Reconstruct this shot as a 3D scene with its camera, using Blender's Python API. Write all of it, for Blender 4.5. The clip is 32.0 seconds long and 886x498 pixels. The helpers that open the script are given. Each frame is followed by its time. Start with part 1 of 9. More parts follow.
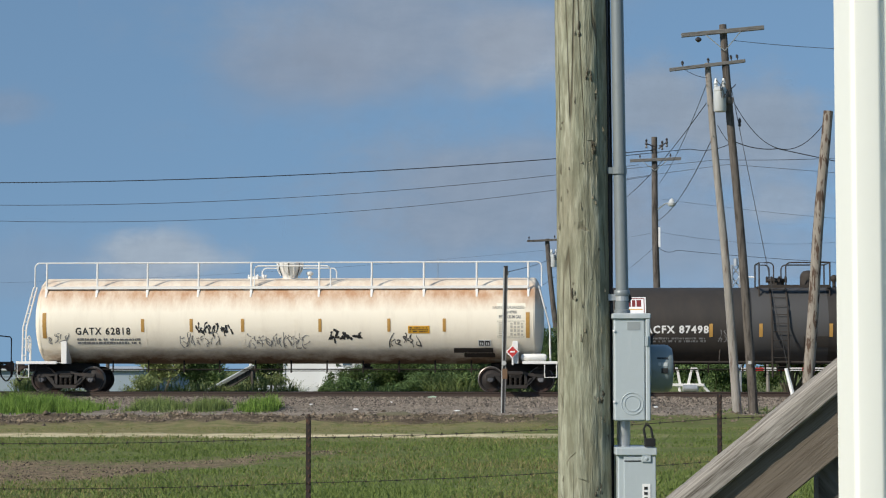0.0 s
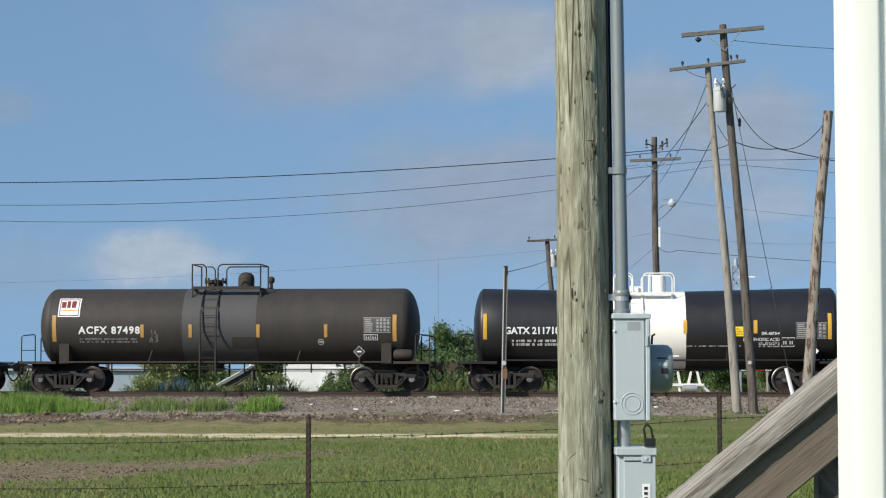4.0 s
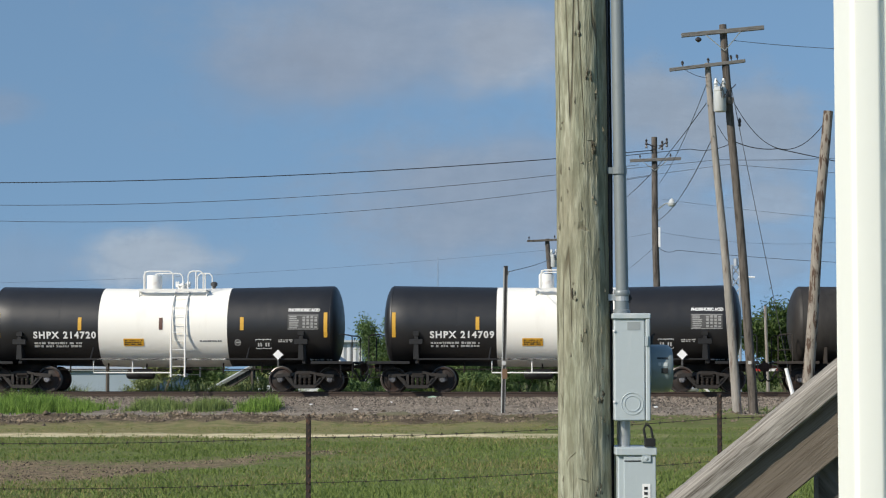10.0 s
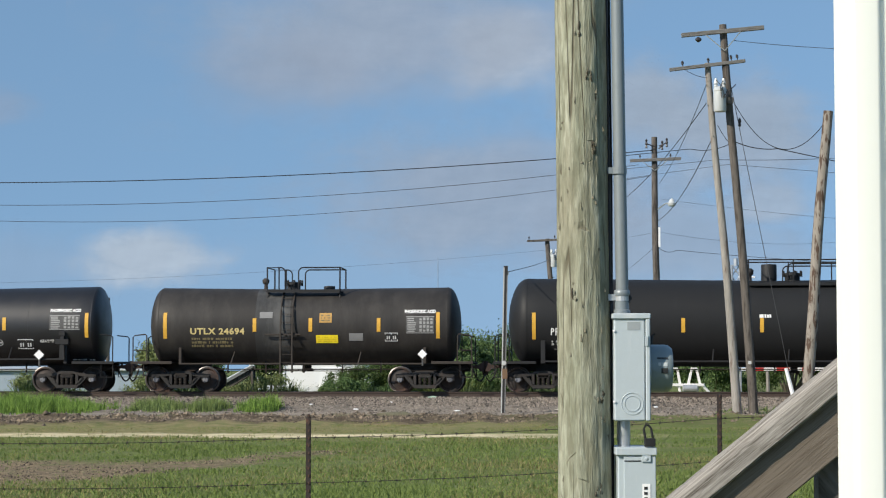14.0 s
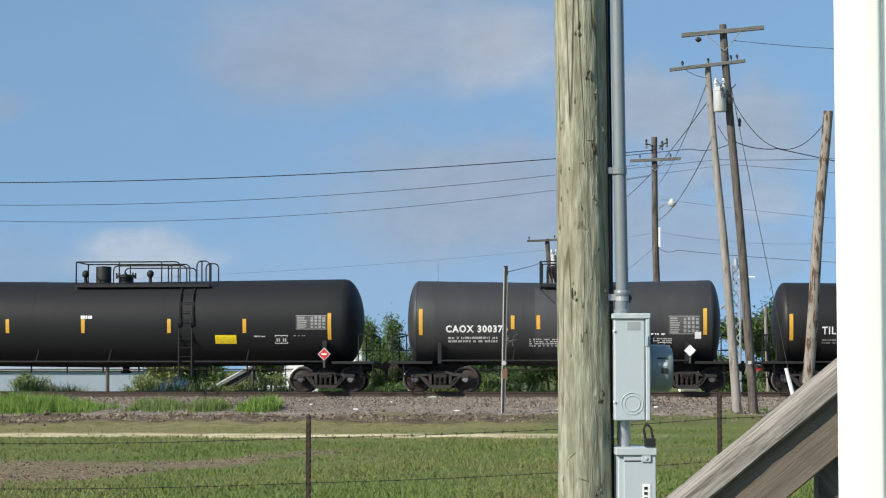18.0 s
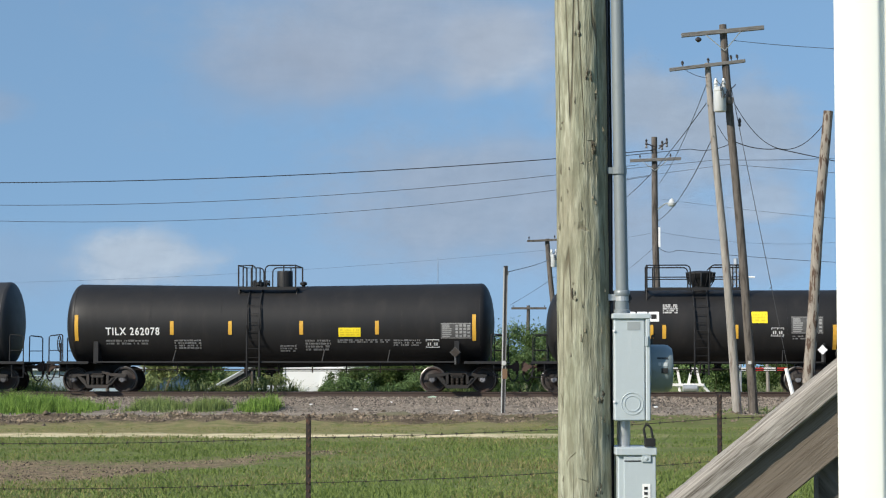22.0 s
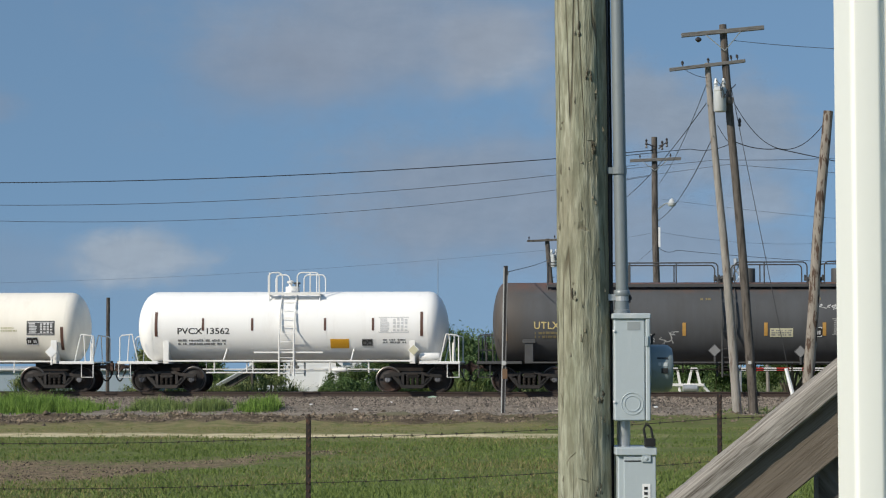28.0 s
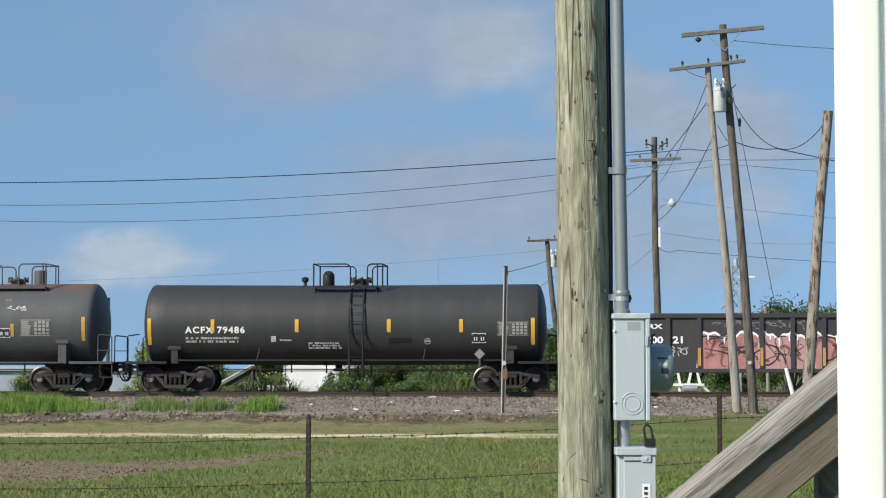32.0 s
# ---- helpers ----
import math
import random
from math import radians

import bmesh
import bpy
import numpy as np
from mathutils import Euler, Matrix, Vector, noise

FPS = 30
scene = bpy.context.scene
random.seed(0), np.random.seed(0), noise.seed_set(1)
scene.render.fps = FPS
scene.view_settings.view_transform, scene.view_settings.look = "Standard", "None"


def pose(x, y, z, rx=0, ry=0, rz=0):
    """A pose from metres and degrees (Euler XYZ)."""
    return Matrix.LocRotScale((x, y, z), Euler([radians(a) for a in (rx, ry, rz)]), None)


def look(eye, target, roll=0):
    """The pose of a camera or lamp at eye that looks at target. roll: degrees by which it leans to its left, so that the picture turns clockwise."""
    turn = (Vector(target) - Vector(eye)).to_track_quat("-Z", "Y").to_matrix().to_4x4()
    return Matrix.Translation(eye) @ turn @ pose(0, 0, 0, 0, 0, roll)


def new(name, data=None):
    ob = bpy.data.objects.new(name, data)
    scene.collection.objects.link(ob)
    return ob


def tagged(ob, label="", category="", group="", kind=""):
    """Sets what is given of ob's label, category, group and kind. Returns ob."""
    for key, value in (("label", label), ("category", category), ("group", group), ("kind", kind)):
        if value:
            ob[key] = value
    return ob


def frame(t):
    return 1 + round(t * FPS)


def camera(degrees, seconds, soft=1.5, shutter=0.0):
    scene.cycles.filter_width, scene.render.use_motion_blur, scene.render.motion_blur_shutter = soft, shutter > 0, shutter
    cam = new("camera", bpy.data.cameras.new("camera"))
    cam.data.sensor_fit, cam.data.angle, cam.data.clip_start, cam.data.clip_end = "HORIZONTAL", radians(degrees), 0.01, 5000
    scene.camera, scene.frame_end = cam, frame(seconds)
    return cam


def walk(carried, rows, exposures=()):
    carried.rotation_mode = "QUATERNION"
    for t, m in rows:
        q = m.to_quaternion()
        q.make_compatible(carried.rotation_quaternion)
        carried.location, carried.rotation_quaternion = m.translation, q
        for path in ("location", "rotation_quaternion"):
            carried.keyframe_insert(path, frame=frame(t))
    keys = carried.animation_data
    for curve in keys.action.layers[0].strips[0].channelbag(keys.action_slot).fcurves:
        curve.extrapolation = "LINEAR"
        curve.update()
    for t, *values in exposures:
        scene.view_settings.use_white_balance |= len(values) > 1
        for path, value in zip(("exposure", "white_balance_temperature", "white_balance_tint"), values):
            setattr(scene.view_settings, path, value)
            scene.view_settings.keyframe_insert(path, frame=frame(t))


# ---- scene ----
cam = camera(23.62, 32.0, soft=1.15)
EYE = pose(0, 0, 1.67, 93.266, 0, 0)
walk(cam, [(0, EYE), (32, EYE)], exposures=[(0, 0.04), (1, 0.03), (2, 0.12), (3, 0.22), (6, 0.31), (7, 0.17), (9, 0.13), (11, 0.12), (13, 0.24), (14, 0.32), (17, 0.40), (19, 0.45), (21, 0.42),
                                                (23, 0.40), (25, 0.21), (28, -0.05), (29, 0.03), (30, 0.27), (32, 0.38)])

# ---- light ----
SUN_AZ, SUN_EL = radians(52), radians(33)      # to the left behind the camera
sun_way = Vector((-math.sin(SUN_AZ) * math.cos(SUN_EL), -math.cos(SUN_AZ) * math.cos(SUN_EL), math.sin(SUN_EL)))
world = bpy.data.worlds.new("sky")
scene.world = world
world.use_nodes = True
wn = world.node_tree
sky = wn.nodes.new("ShaderNodeTexSky")
sky.sky_type, sky.sun_disc = "NISHITA", False
sky.sun_elevation, sky.sun_rotation = SUN_EL, math.atan2(sun_way.x, sun_way.y)
sky.air_density, sky.dust_density, sky.ozone_density = 1.0, 0.25, 1.1
wn.nodes["Background"].inputs[1].default_value = 0.118
# the clear morning sky stays blue down to the horizon: look it up a little higher than the view
sky_co = wn.nodes.new("ShaderNodeTexCoord")
sky_map = wn.nodes.new("ShaderNodeMapping")
sky_map.inputs["Location"].default_value, sky_map.inputs["Scale"].default_value = (0, 0, 0.275), (1, 1, 0.5)
wn.links.new(sky_co.outputs["Generated"], sky_map.inputs[0])
wn.links.new(sky_map.outputs[0], sky.inputs[0])
gain = wn.nodes.new("ShaderNodeMix")
gain.data_type, gain.blend_type = "RGBA", "MULTIPLY"
gain.inputs[0].default_value, gain.inputs[7].default_value = 1.0, (0.895, 1.0, 1.0, 1)
wn.links.new(sky.outputs[0], gain.inputs[6])
wn.links.new(gain.outputs[2], wn.nodes["Background"].inputs[0])
sun = new("sun", bpy.data.lights.new("sun", "SUN"))
sun.data.energy, sun.data.angle, sun.data.color = 4.4, radians(0.55), (1.0, 0.918, 0.785)
sun.matrix_world = look((0, 0, 30), Vector((0, 0, 30)) - sun_way)


# ---- materials ----
def nodes_of(name):
    m = bpy.data.materials.new(name)
    m.use_nodes = True
    return m, m.node_tree.nodes, m.node_tree.links, m.node_tree.nodes["Principled BSDF"]


def noise_node(n, l, src, scale, detail=5, stretch=None, rough=0.55):
    tex = n.new("ShaderNodeTexNoise")
    tex.inputs["Scale"].default_value, tex.inputs["Detail"].default_value = scale, detail
    tex.inputs["Roughness"].default_value = rough
    if stretch:
        mp = n.new("ShaderNodeMapping")
        mp.inputs["Scale"].default_value = stretch
        l.new(src, mp.inputs[0])
        src = mp.outputs[0]
    l.new(src, tex.inputs["Vector"])
    return tex.outputs["Fac"]


def ramp_node(n, l, fac, lo, hi, c0=(0, 0, 0), c1=(1, 1, 1)):
    r = n.new("ShaderNodeValToRGB")
    r.color_ramp.elements[0].position, r.color_ramp.elements[1].position = lo, hi
    r.color_ramp.elements[0].color, r.color_ramp.elements[1].color = (*c0, 1), (*c1, 1)
    l.new(fac, r.inputs[0])
    return r.outputs[0]


def mix_node(n, l, fac, a, b):
    m = n.new("ShaderNodeMix")
    m.data_type = "RGBA"
    for value, socket in ((fac, m.inputs[0]), (a, m.inputs[6]), (b, m.inputs[7])):
        if isinstance(value, (int, float)):
            socket.default_value = value
        elif isinstance(value, tuple):
            socket.default_value = (*value, 1)
        else:
            l.new(value, socket)
    return m.outputs[2]


def shade(c, k):
    return tuple(min(1, max(0, v * k)) for v in c)


def surface(name, c, rough=0.6, metal=0.0, var=0.2, scale=3.0, stretch=None, bump=0.15, grain=40.0, grain_stretch=None,
            dirt=None, dirt_lo=0.5, dirt_hi=0.75, dirt_scale=1.5, dirt_stretch=None, per_object=0.0, per_island=0.0, spec=0.5):
    m, n, l, b = nodes_of(name)
    co = n.new("ShaderNodeTexCoord").outputs["Object"]
    col = mix_node(n, l, noise_node(n, l, co, scale, 6, stretch), shade(c, 1 - var), shade(c, 1 + var))
    fine = noise_node(n, l, co, grain, 4, grain_stretch)
    col = mix_node(n, l, ramp_node(n, l, fine, 0.35, 0.7), col, mix_node(n, l, 0.75, shade(c, 1 - 1.6 * var), col))
    if dirt:
        col = mix_node(n, l, ramp_node(n, l, noise_node(n, l, co, dirt_scale, 7, dirt_stretch, 0.65), dirt_lo, dirt_hi), col, dirt)
    if per_object or per_island:
        src = n.new("ShaderNodeObjectInfo").outputs["Random"] if per_object else n.new("ShaderNodeNewGeometry").outputs["Random Per Island"]
        k = per_object or per_island
        hsv = n.new("ShaderNodeHueSaturation")
        mr = n.new("ShaderNodeMapRange")
        mr.inputs[3].default_value, mr.inputs[4].default_value = 1 - k, 1 + k
        l.new(src, mr.inputs[0])
        l.new(mr.outputs[0], hsv.inputs["Value"])
        l.new(col, hsv.inputs["Color"])
        col = hsv.outputs[0]
    l.new(col, b.inputs["Base Color"])
    b.inputs["Roughness"].default_value, b.inputs["Metallic"].default_value = rough, metal
    b.inputs["Specular IOR Level"].default_value = spec
    if bump:
        bp = n.new("ShaderNodeBump")
        bp.inputs["Strength"].default_value, bp.inputs["Distance"].default_value = bump, 0.02
        l.new(fine, bp.inputs["Height"])
        l.new(bp.outputs[0], b.inputs["Normal"])
    return m


def tank_paint(name, c, rough=0.45, dirt=(0.05, 0.04, 0.035), dirt_lo=0.5, dirt_hi=0.85, streak=0.12, top=None, top_lo=0.45, top_z=3.1, top_top=4.1, top_end=9.0, spec=0.3, low=None, low_z=1.1, low_top=1.75, end=None, end_x=-5.6, end_in=-3.2):
    """Painted steel: fine streaks that run down the side, blotches, and where top is given rust that gathers along the upper side."""
    m, n, l, b = nodes_of(name)
    co = n.new("ShaderNodeTexCoord").outputs["Object"]
    col = mix_node(n, l, noise_node(n, l, co, 1.0, 6, (3.0, 0.5, 0.35)), shade(c, 1 - streak), shade(c, 1 + streak))
    col = mix_node(n, l, noise_node(n, l, co, 0.5, 5), shade(c, 1 - streak), col)
    grime = ramp_node(n, l, noise_node(n, l, co, 1.3, 8, (1.4, 1.0, 0.3), 0.7), dirt_lo, dirt_hi)
    col = mix_node(n, l, grime, col, mix_node(n, l, 0.35, col, dirt))
    if top:
        sep = n.new("ShaderNodeSeparateXYZ")
        l.new(co, sep.inputs[0])
        mr = n.new("ShaderNodeMapRange")
        mr.inputs[1].default_value, mr.inputs[2].default_value = top_z, top_top
        l.new(sep.outputs[2], mr.inputs[0])
        mul = n.new("ShaderNodeMath")
        mul.operation = "MULTIPLY"
        # above top_end rust is cut back, putting the crown's skylit paleness into colour
        worn = n.new("ShaderNodeMapRange")
        worn.inputs[1].default_value, worn.inputs[2].default_value, worn.inputs[3].default_value, worn.inputs[4].default_value = top_end, top_end + 0.12, 1.0, 0.62
        l.new(sep.outputs[2], worn.inputs[0])
        both = n.new("ShaderNodeMath")
        both.operation = "MULTIPLY"
        l.new(mr.outputs[0], both.inputs[0])
        l.new(worn.outputs[0], both.inputs[1])
        l.new(both.outputs[0], mul.inputs[0])
        l.new(noise_node(n, l, co, 1.0, 9, (1.6, 1.0, 0.5), 0.75), mul.inputs[1])
        col = mix_node(n, l, ramp_node(n, l, mul.outputs[0], top_lo - 0.3, top_lo + 0.12), col, top)
    # low: brown splash dirt, with the belly's shade painted into the same band
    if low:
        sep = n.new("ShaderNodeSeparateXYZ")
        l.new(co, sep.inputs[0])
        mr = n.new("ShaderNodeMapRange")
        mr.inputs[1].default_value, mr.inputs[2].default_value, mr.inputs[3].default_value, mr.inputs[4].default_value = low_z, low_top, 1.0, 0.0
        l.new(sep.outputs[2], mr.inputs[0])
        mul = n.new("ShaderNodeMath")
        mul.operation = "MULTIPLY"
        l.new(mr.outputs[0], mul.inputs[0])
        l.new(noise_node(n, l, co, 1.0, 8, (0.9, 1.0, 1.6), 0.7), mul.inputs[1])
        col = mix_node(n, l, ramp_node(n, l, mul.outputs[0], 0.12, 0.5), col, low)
    if end:
        sep = n.new("ShaderNodeSeparateXYZ")
        l.new(co, sep.inputs[0])
        mr = n.new("ShaderNodeMapRange")
        mr.inputs[1].default_value, mr.inputs[2].default_value, mr.inputs[3].default_value, mr.inputs[4].default_value = end_x, end_in, 1.0, 0.0
        l.new(sep.outputs[0], mr.inputs[0])
        mul = n.new("ShaderNodeMath")
        mul.operation = "MULTIPLY"
        l.new(mr.outputs[0], mul.inputs[0])
        l.new(noise_node(n, l, co, 1.0, 8, (1.3, 1.0, 0.4), 0.7), mul.inputs[1])
        col = mix_node(n, l, ramp_node(n, l, mul.outputs[0], 0.22, 0.62), col, end)
    l.new(col, b.inputs["Base Color"])
    rr = n.new("ShaderNodeMapRange")
    rr.inputs[3].default_value, rr.inputs[4].default_value = rough - 0.1, rough + 0.15
    l.new(noise_node(n, l, co, 2.5, 5), rr.inputs[0])
    l.new(rr.outputs[0], b.inputs["Roughness"])
    b.inputs["Specular IOR Level"].default_value = spec
    bp = n.new("ShaderNodeBump")
    bp.inputs["Strength"].default_value, bp.inputs["Distance"].default_value = 0.12, 0.02
    l.new(noise_node(n, l, co, 1.6, 3), bp.inputs["Height"])
    l.new(bp.outputs[0], b.inputs["Normal"])
    return m


STEEL = surface("dark_cast_steel", (0.019, 0.0155, 0.0135), 0.8, 0.0, 0.35, 5, dirt=(0.058, 0.034, 0.023), dirt_lo=0.5, dirt_hi=0.8, spec=0.3)
WHEEL = surface("wheel_steel", (0.021, 0.016, 0.0135), 0.6, 0.1, 0.3, 6, dirt=(0.075, 0.034, 0.021), dirt_lo=0.48, dirt_hi=0.75, per_object=0.35)
BOGIE_STEEL = surface("bogie_cast_steel", (0.0175, 0.0145, 0.0125), 0.65, 0.0, 0.35, 5, dirt=(0.050, 0.030, 0.022), dirt_lo=0.50, dirt_hi=0.78, per_object=0.5)
TREAD = surface("polished_tread", (0.15, 0.14, 0.132), 0.4, 0.7, 0.1, 10, bump=0.02)
CAP = surface("bearing_cap", (0.13, 0.13, 0.14), 0.5, 0.1, 0.3, 12, per_object=0.5)
COUPLER = surface("rusty_coupler", (0.060, 0.036, 0.028), 0.8, 0.0, 0.4, 8, per_object=0.5)
HOSE = surface("black_rubber", (0.018, 0.018, 0.018), 0.6, 0.0, 0.2, 8)
FIT_BLACK = surface("black_fittings", (0.015, 0.015, 0.016), 0.6, 0.0, 0.25, 6, spec=0.35)
FIT_GREY = surface("grey_fittings", (0.060, 0.060, 0.060), 0.6, 0.0, 0.25, 6)
FIT_WHITE = surface("white_fittings", (0.78, 0.77, 0.74), 0.5, 0.0, 0.1, 6, dirt=(0.35, 0.25, 0.18), dirt_lo=0.62, dirt_hi=0.85)
FIT_BROWN = surface("brown_fittings", (0.042, 0.035, 0.030), 0.75, 0.0, 0.35, 6, spec=0.3)
WHITE = surface("white_lettering", (0.80, 0.80, 0.80), 0.6, 0.0, 0.08, 5, bump=0)
DULL_WHITE = surface("worn_white_lettering", (0.48, 0.48, 0.47), 0.7, 0.0, 0.35, 6, bump=0)
DIM_WHITE = surface("faded_lettering", (0.19, 0.19, 0.19), 0.7, 0.0, 0.35, 6, bump=0)
LETTER = surface("painted_white_lettering", (0.72, 0.72, 0.71), 0.6, 0.0, 0.12, 5, bump=0)
STENCIL = surface("stencilled_white", (0.30, 0.30, 0.295), 0.7, 0.0, 0.3, 6, bump=0)
STENCIL_GROUND = surface("rubbed_stencil_ground", (0.085, 0.085, 0.084), 0.7, 0.0, 0.5, 7, bump=0)
SIGN_INK = surface("faint_sign_ink", (0.68, 0.52, 0.02), 0.6, 0.0, 0.2, 6, bump=0)
BLACK = surface("black_lettering", (0.02, 0.02, 0.02), 0.6, 0.0, 0.2, 5, bump=0)
YELLOW_LET = surface("yellow_lettering", (0.56, 0.45, 0.19), 0.6, 0.0, 0.2, 6, bump=0)
FADED_YELLOW = surface("faded_yellow_lettering", (0.19, 0.155, 0.075), 0.7, 0.0, 0.3, 6, bump=0)
AMBER = surface("amber_reflector", (0.64, 0.36, 0.045), 0.45, 0.0, 0.18, 9, bump=0.02)
DULL_AMBER = surface("dusty_amber_reflector", (0.46, 0.26, 0.065), 0.55, 0.0, 0.22, 9, bump=0.02)
MAROON = surface("brown_reflector", (0.11, 0.05, 0.035), 0.5, 0.0, 0.2, 9, bump=0.02)
SIGN_YELLOW = surface("yellow_sign", (0.85, 0.66, 0.02), 0.45, 0.0, 0.06, 5, bump=0)
SIGN_ORANGE = surface("orange_sign", (0.62, 0.32, 0.02), 0.5, 0.0, 0.12, 5, bump=0)
SIGN_PALE = surface("pale_sign", (0.55, 0.52, 0.36), 0.6, 0.0, 0.12, 5, bump=0)
SIGN_GREY = surface("grey_sign", (0.20, 0.20, 0.20), 0.6, 0.0, 0.15, 5, bump=0)
RED = surface("red_paint", (0.50, 0.035, 0.03), 0.5, 0.0, 0.1, 6, bump=0)
DARK_RED = surface("dark_red_paint", (0.17, 0.02, 0.02), 0.5, 0.0, 0.1, 6, bump=0)


# ---- mesh helpers ----
def part(name, bm, material, parent, label="", smooth=0, at=None):
    me = bpy.data.meshes.new(name)
    if isinstance(bm, tuple):
        me.from_pydata(*bm)
    else:
        bmesh.ops.recalc_face_normals(bm, faces=bm.faces)
        bm.to_mesh(me)
        bm.free()
    me.materials.append(material)
    if smooth:
        me.shade_smooth()
        me.set_sharp_from_angle(angle=radians(smooth))
    ob = new(name, me)
    ob.parent = parent
    if at is not None:
        ob.matrix_basis = at if isinstance(at, Matrix) else Matrix.Translation(at)
    return tagged(ob, label) if label else ob


def again(name, mesh, parent, m):
    ob = new(name, mesh)
    ob.parent, ob.matrix_basis = parent, m
    return ob


def thing(name, label, category, group="", kind="", at=None):
    ob = new(name)
    ob.empty_display_size = 0.1
    if at is not None:
        ob.matrix_basis = at if isinstance(at, Matrix) else Matrix.Translation(at)
    return tagged(ob, label, category, group, kind)


def box(bm, x0, x1, y0, y1, z0, z1, bevel=0.0, turn=None):
    r = bmesh.ops.create_cube(bm, size=1.0)
    vs = r["verts"]
    for v in vs:
        v.co = Vector(((x0 + x1) / 2 + v.co.x * (x1 - x0), (y0 + y1) / 2 + v.co.y * (y1 - y0), (z0 + z1) / 2 + v.co.z * (z1 - z0)))
    if bevel:
        es = list({e for v in vs for e in v.link_edges})
        vs = bmesh.ops.bevel(bm, geom=es, offset=bevel, segments=1, affect="EDGES")["verts"]
    if turn is not None:
        bmesh.ops.transform(bm, matrix=turn, verts=list({v for v in vs}))
    return bm


def tube(bm, pts, r, n=6, r_end=None, caps=True):
    """A pipe along pts."""
    pts = [Vector(p) for p in pts]
    rings = []
    for i, p in enumerate(pts):
        d = (pts[min(i + 1, len(pts) - 1)] - pts[max(i - 1, 0)]).normalized()
        a = d.cross(Vector((0.13, 0.31, 0.94)) if abs(d.z) < 0.85 else Vector((0, 1, 0.02))).normalized()
        b = d.cross(a)
        k = r if r_end is None else r + (r_end - r) * i / (len(pts) - 1)
        rings.append([bm.verts.new(p + k * (math.cos(2 * math.pi * j / n) * a + math.sin(2 * math.pi * j / n) * b)) for j in range(n)])
    for s, e in zip(rings, rings[1:]):
        for j in range(n):
            bm.faces.new((s[j], s[(j + 1) % n], e[(j + 1) % n], e[j]))
    if caps:
        bm.faces.new(rings[0][::-1])
        bm.faces.new(rings[-1])
    return bm


def lathe(bm, profile, n=24, axis="z", centre=(0, 0, 0), caps=True):
    """Turns (radius, height) pairs round an axis."""
    c = Vector(centre)
    rings = []
    for r, h in profile:
        ring = []
        for j in range(n):
            u, w = r * math.cos(2 * math.pi * j / n), r * math.sin(2 * math.pi * j / n)
            ring.append(bm.verts.new(c + Vector({"z": (u, w, h), "y": (u, h, w), "x": (h, u, w)}[axis])))
        rings.append(ring)
    for s, e in zip(rings, rings[1:]):
        for j in range(n):
            bm.faces.new((s[j], s[(j + 1) % n], e[(j + 1) % n], e[j]))
    if caps:
        bm.faces.new(rings[0][::-1])
        bm.faces.new(rings[-1])
    return bm


def slab(bm, outline, y0, y1):
    """Extrudes an outline of (x, z) pairs from y0 to y1."""
    a = [bm.verts.new((x, y0, z)) for x, z in outline]
    b = [bm.verts.new((x, y1, z)) for x, z in outline]
    bm.faces.new(a)
    bm.faces.new(b[::-1])
    for i in range(len(a)):
        j = (i + 1) % len(a)
        bm.faces.new((a[i], b[i], b[j], a[j]))
    return bm


def arc_loop(x0, x1, y, z0, z1, r=0.18, n=5, first=True, last=True):
    """A handrail hoop: up, round the corner, along, round the corner, down."""
    pts = [(x0, y, z0)]
    if first:
        pts += [(x0 + r - r * math.cos(a), y, z1 - r + r * math.sin(a)) for a in [math.pi / 2 * i / n for i in range(n + 1)]]
    else:
        pts.append((x0, y, z1))
    if last:
        pts += [(x1 - r + r * math.sin(a), y, z1 - r + r * math.cos(a)) for a in [math.pi / 2 * i / n for i in range(n + 1)]]
        pts.append((x1, y, z0))
    else:
        pts.append((x1, y, z1))
    return pts


TRACK_TURN = -3.8616        # degrees
TRACK_Y, RAIL_Z = 76.0, 0.89
TRACK = pose(0, TRACK_Y, RAIL_Z, 0, 0, TRACK_TURN)


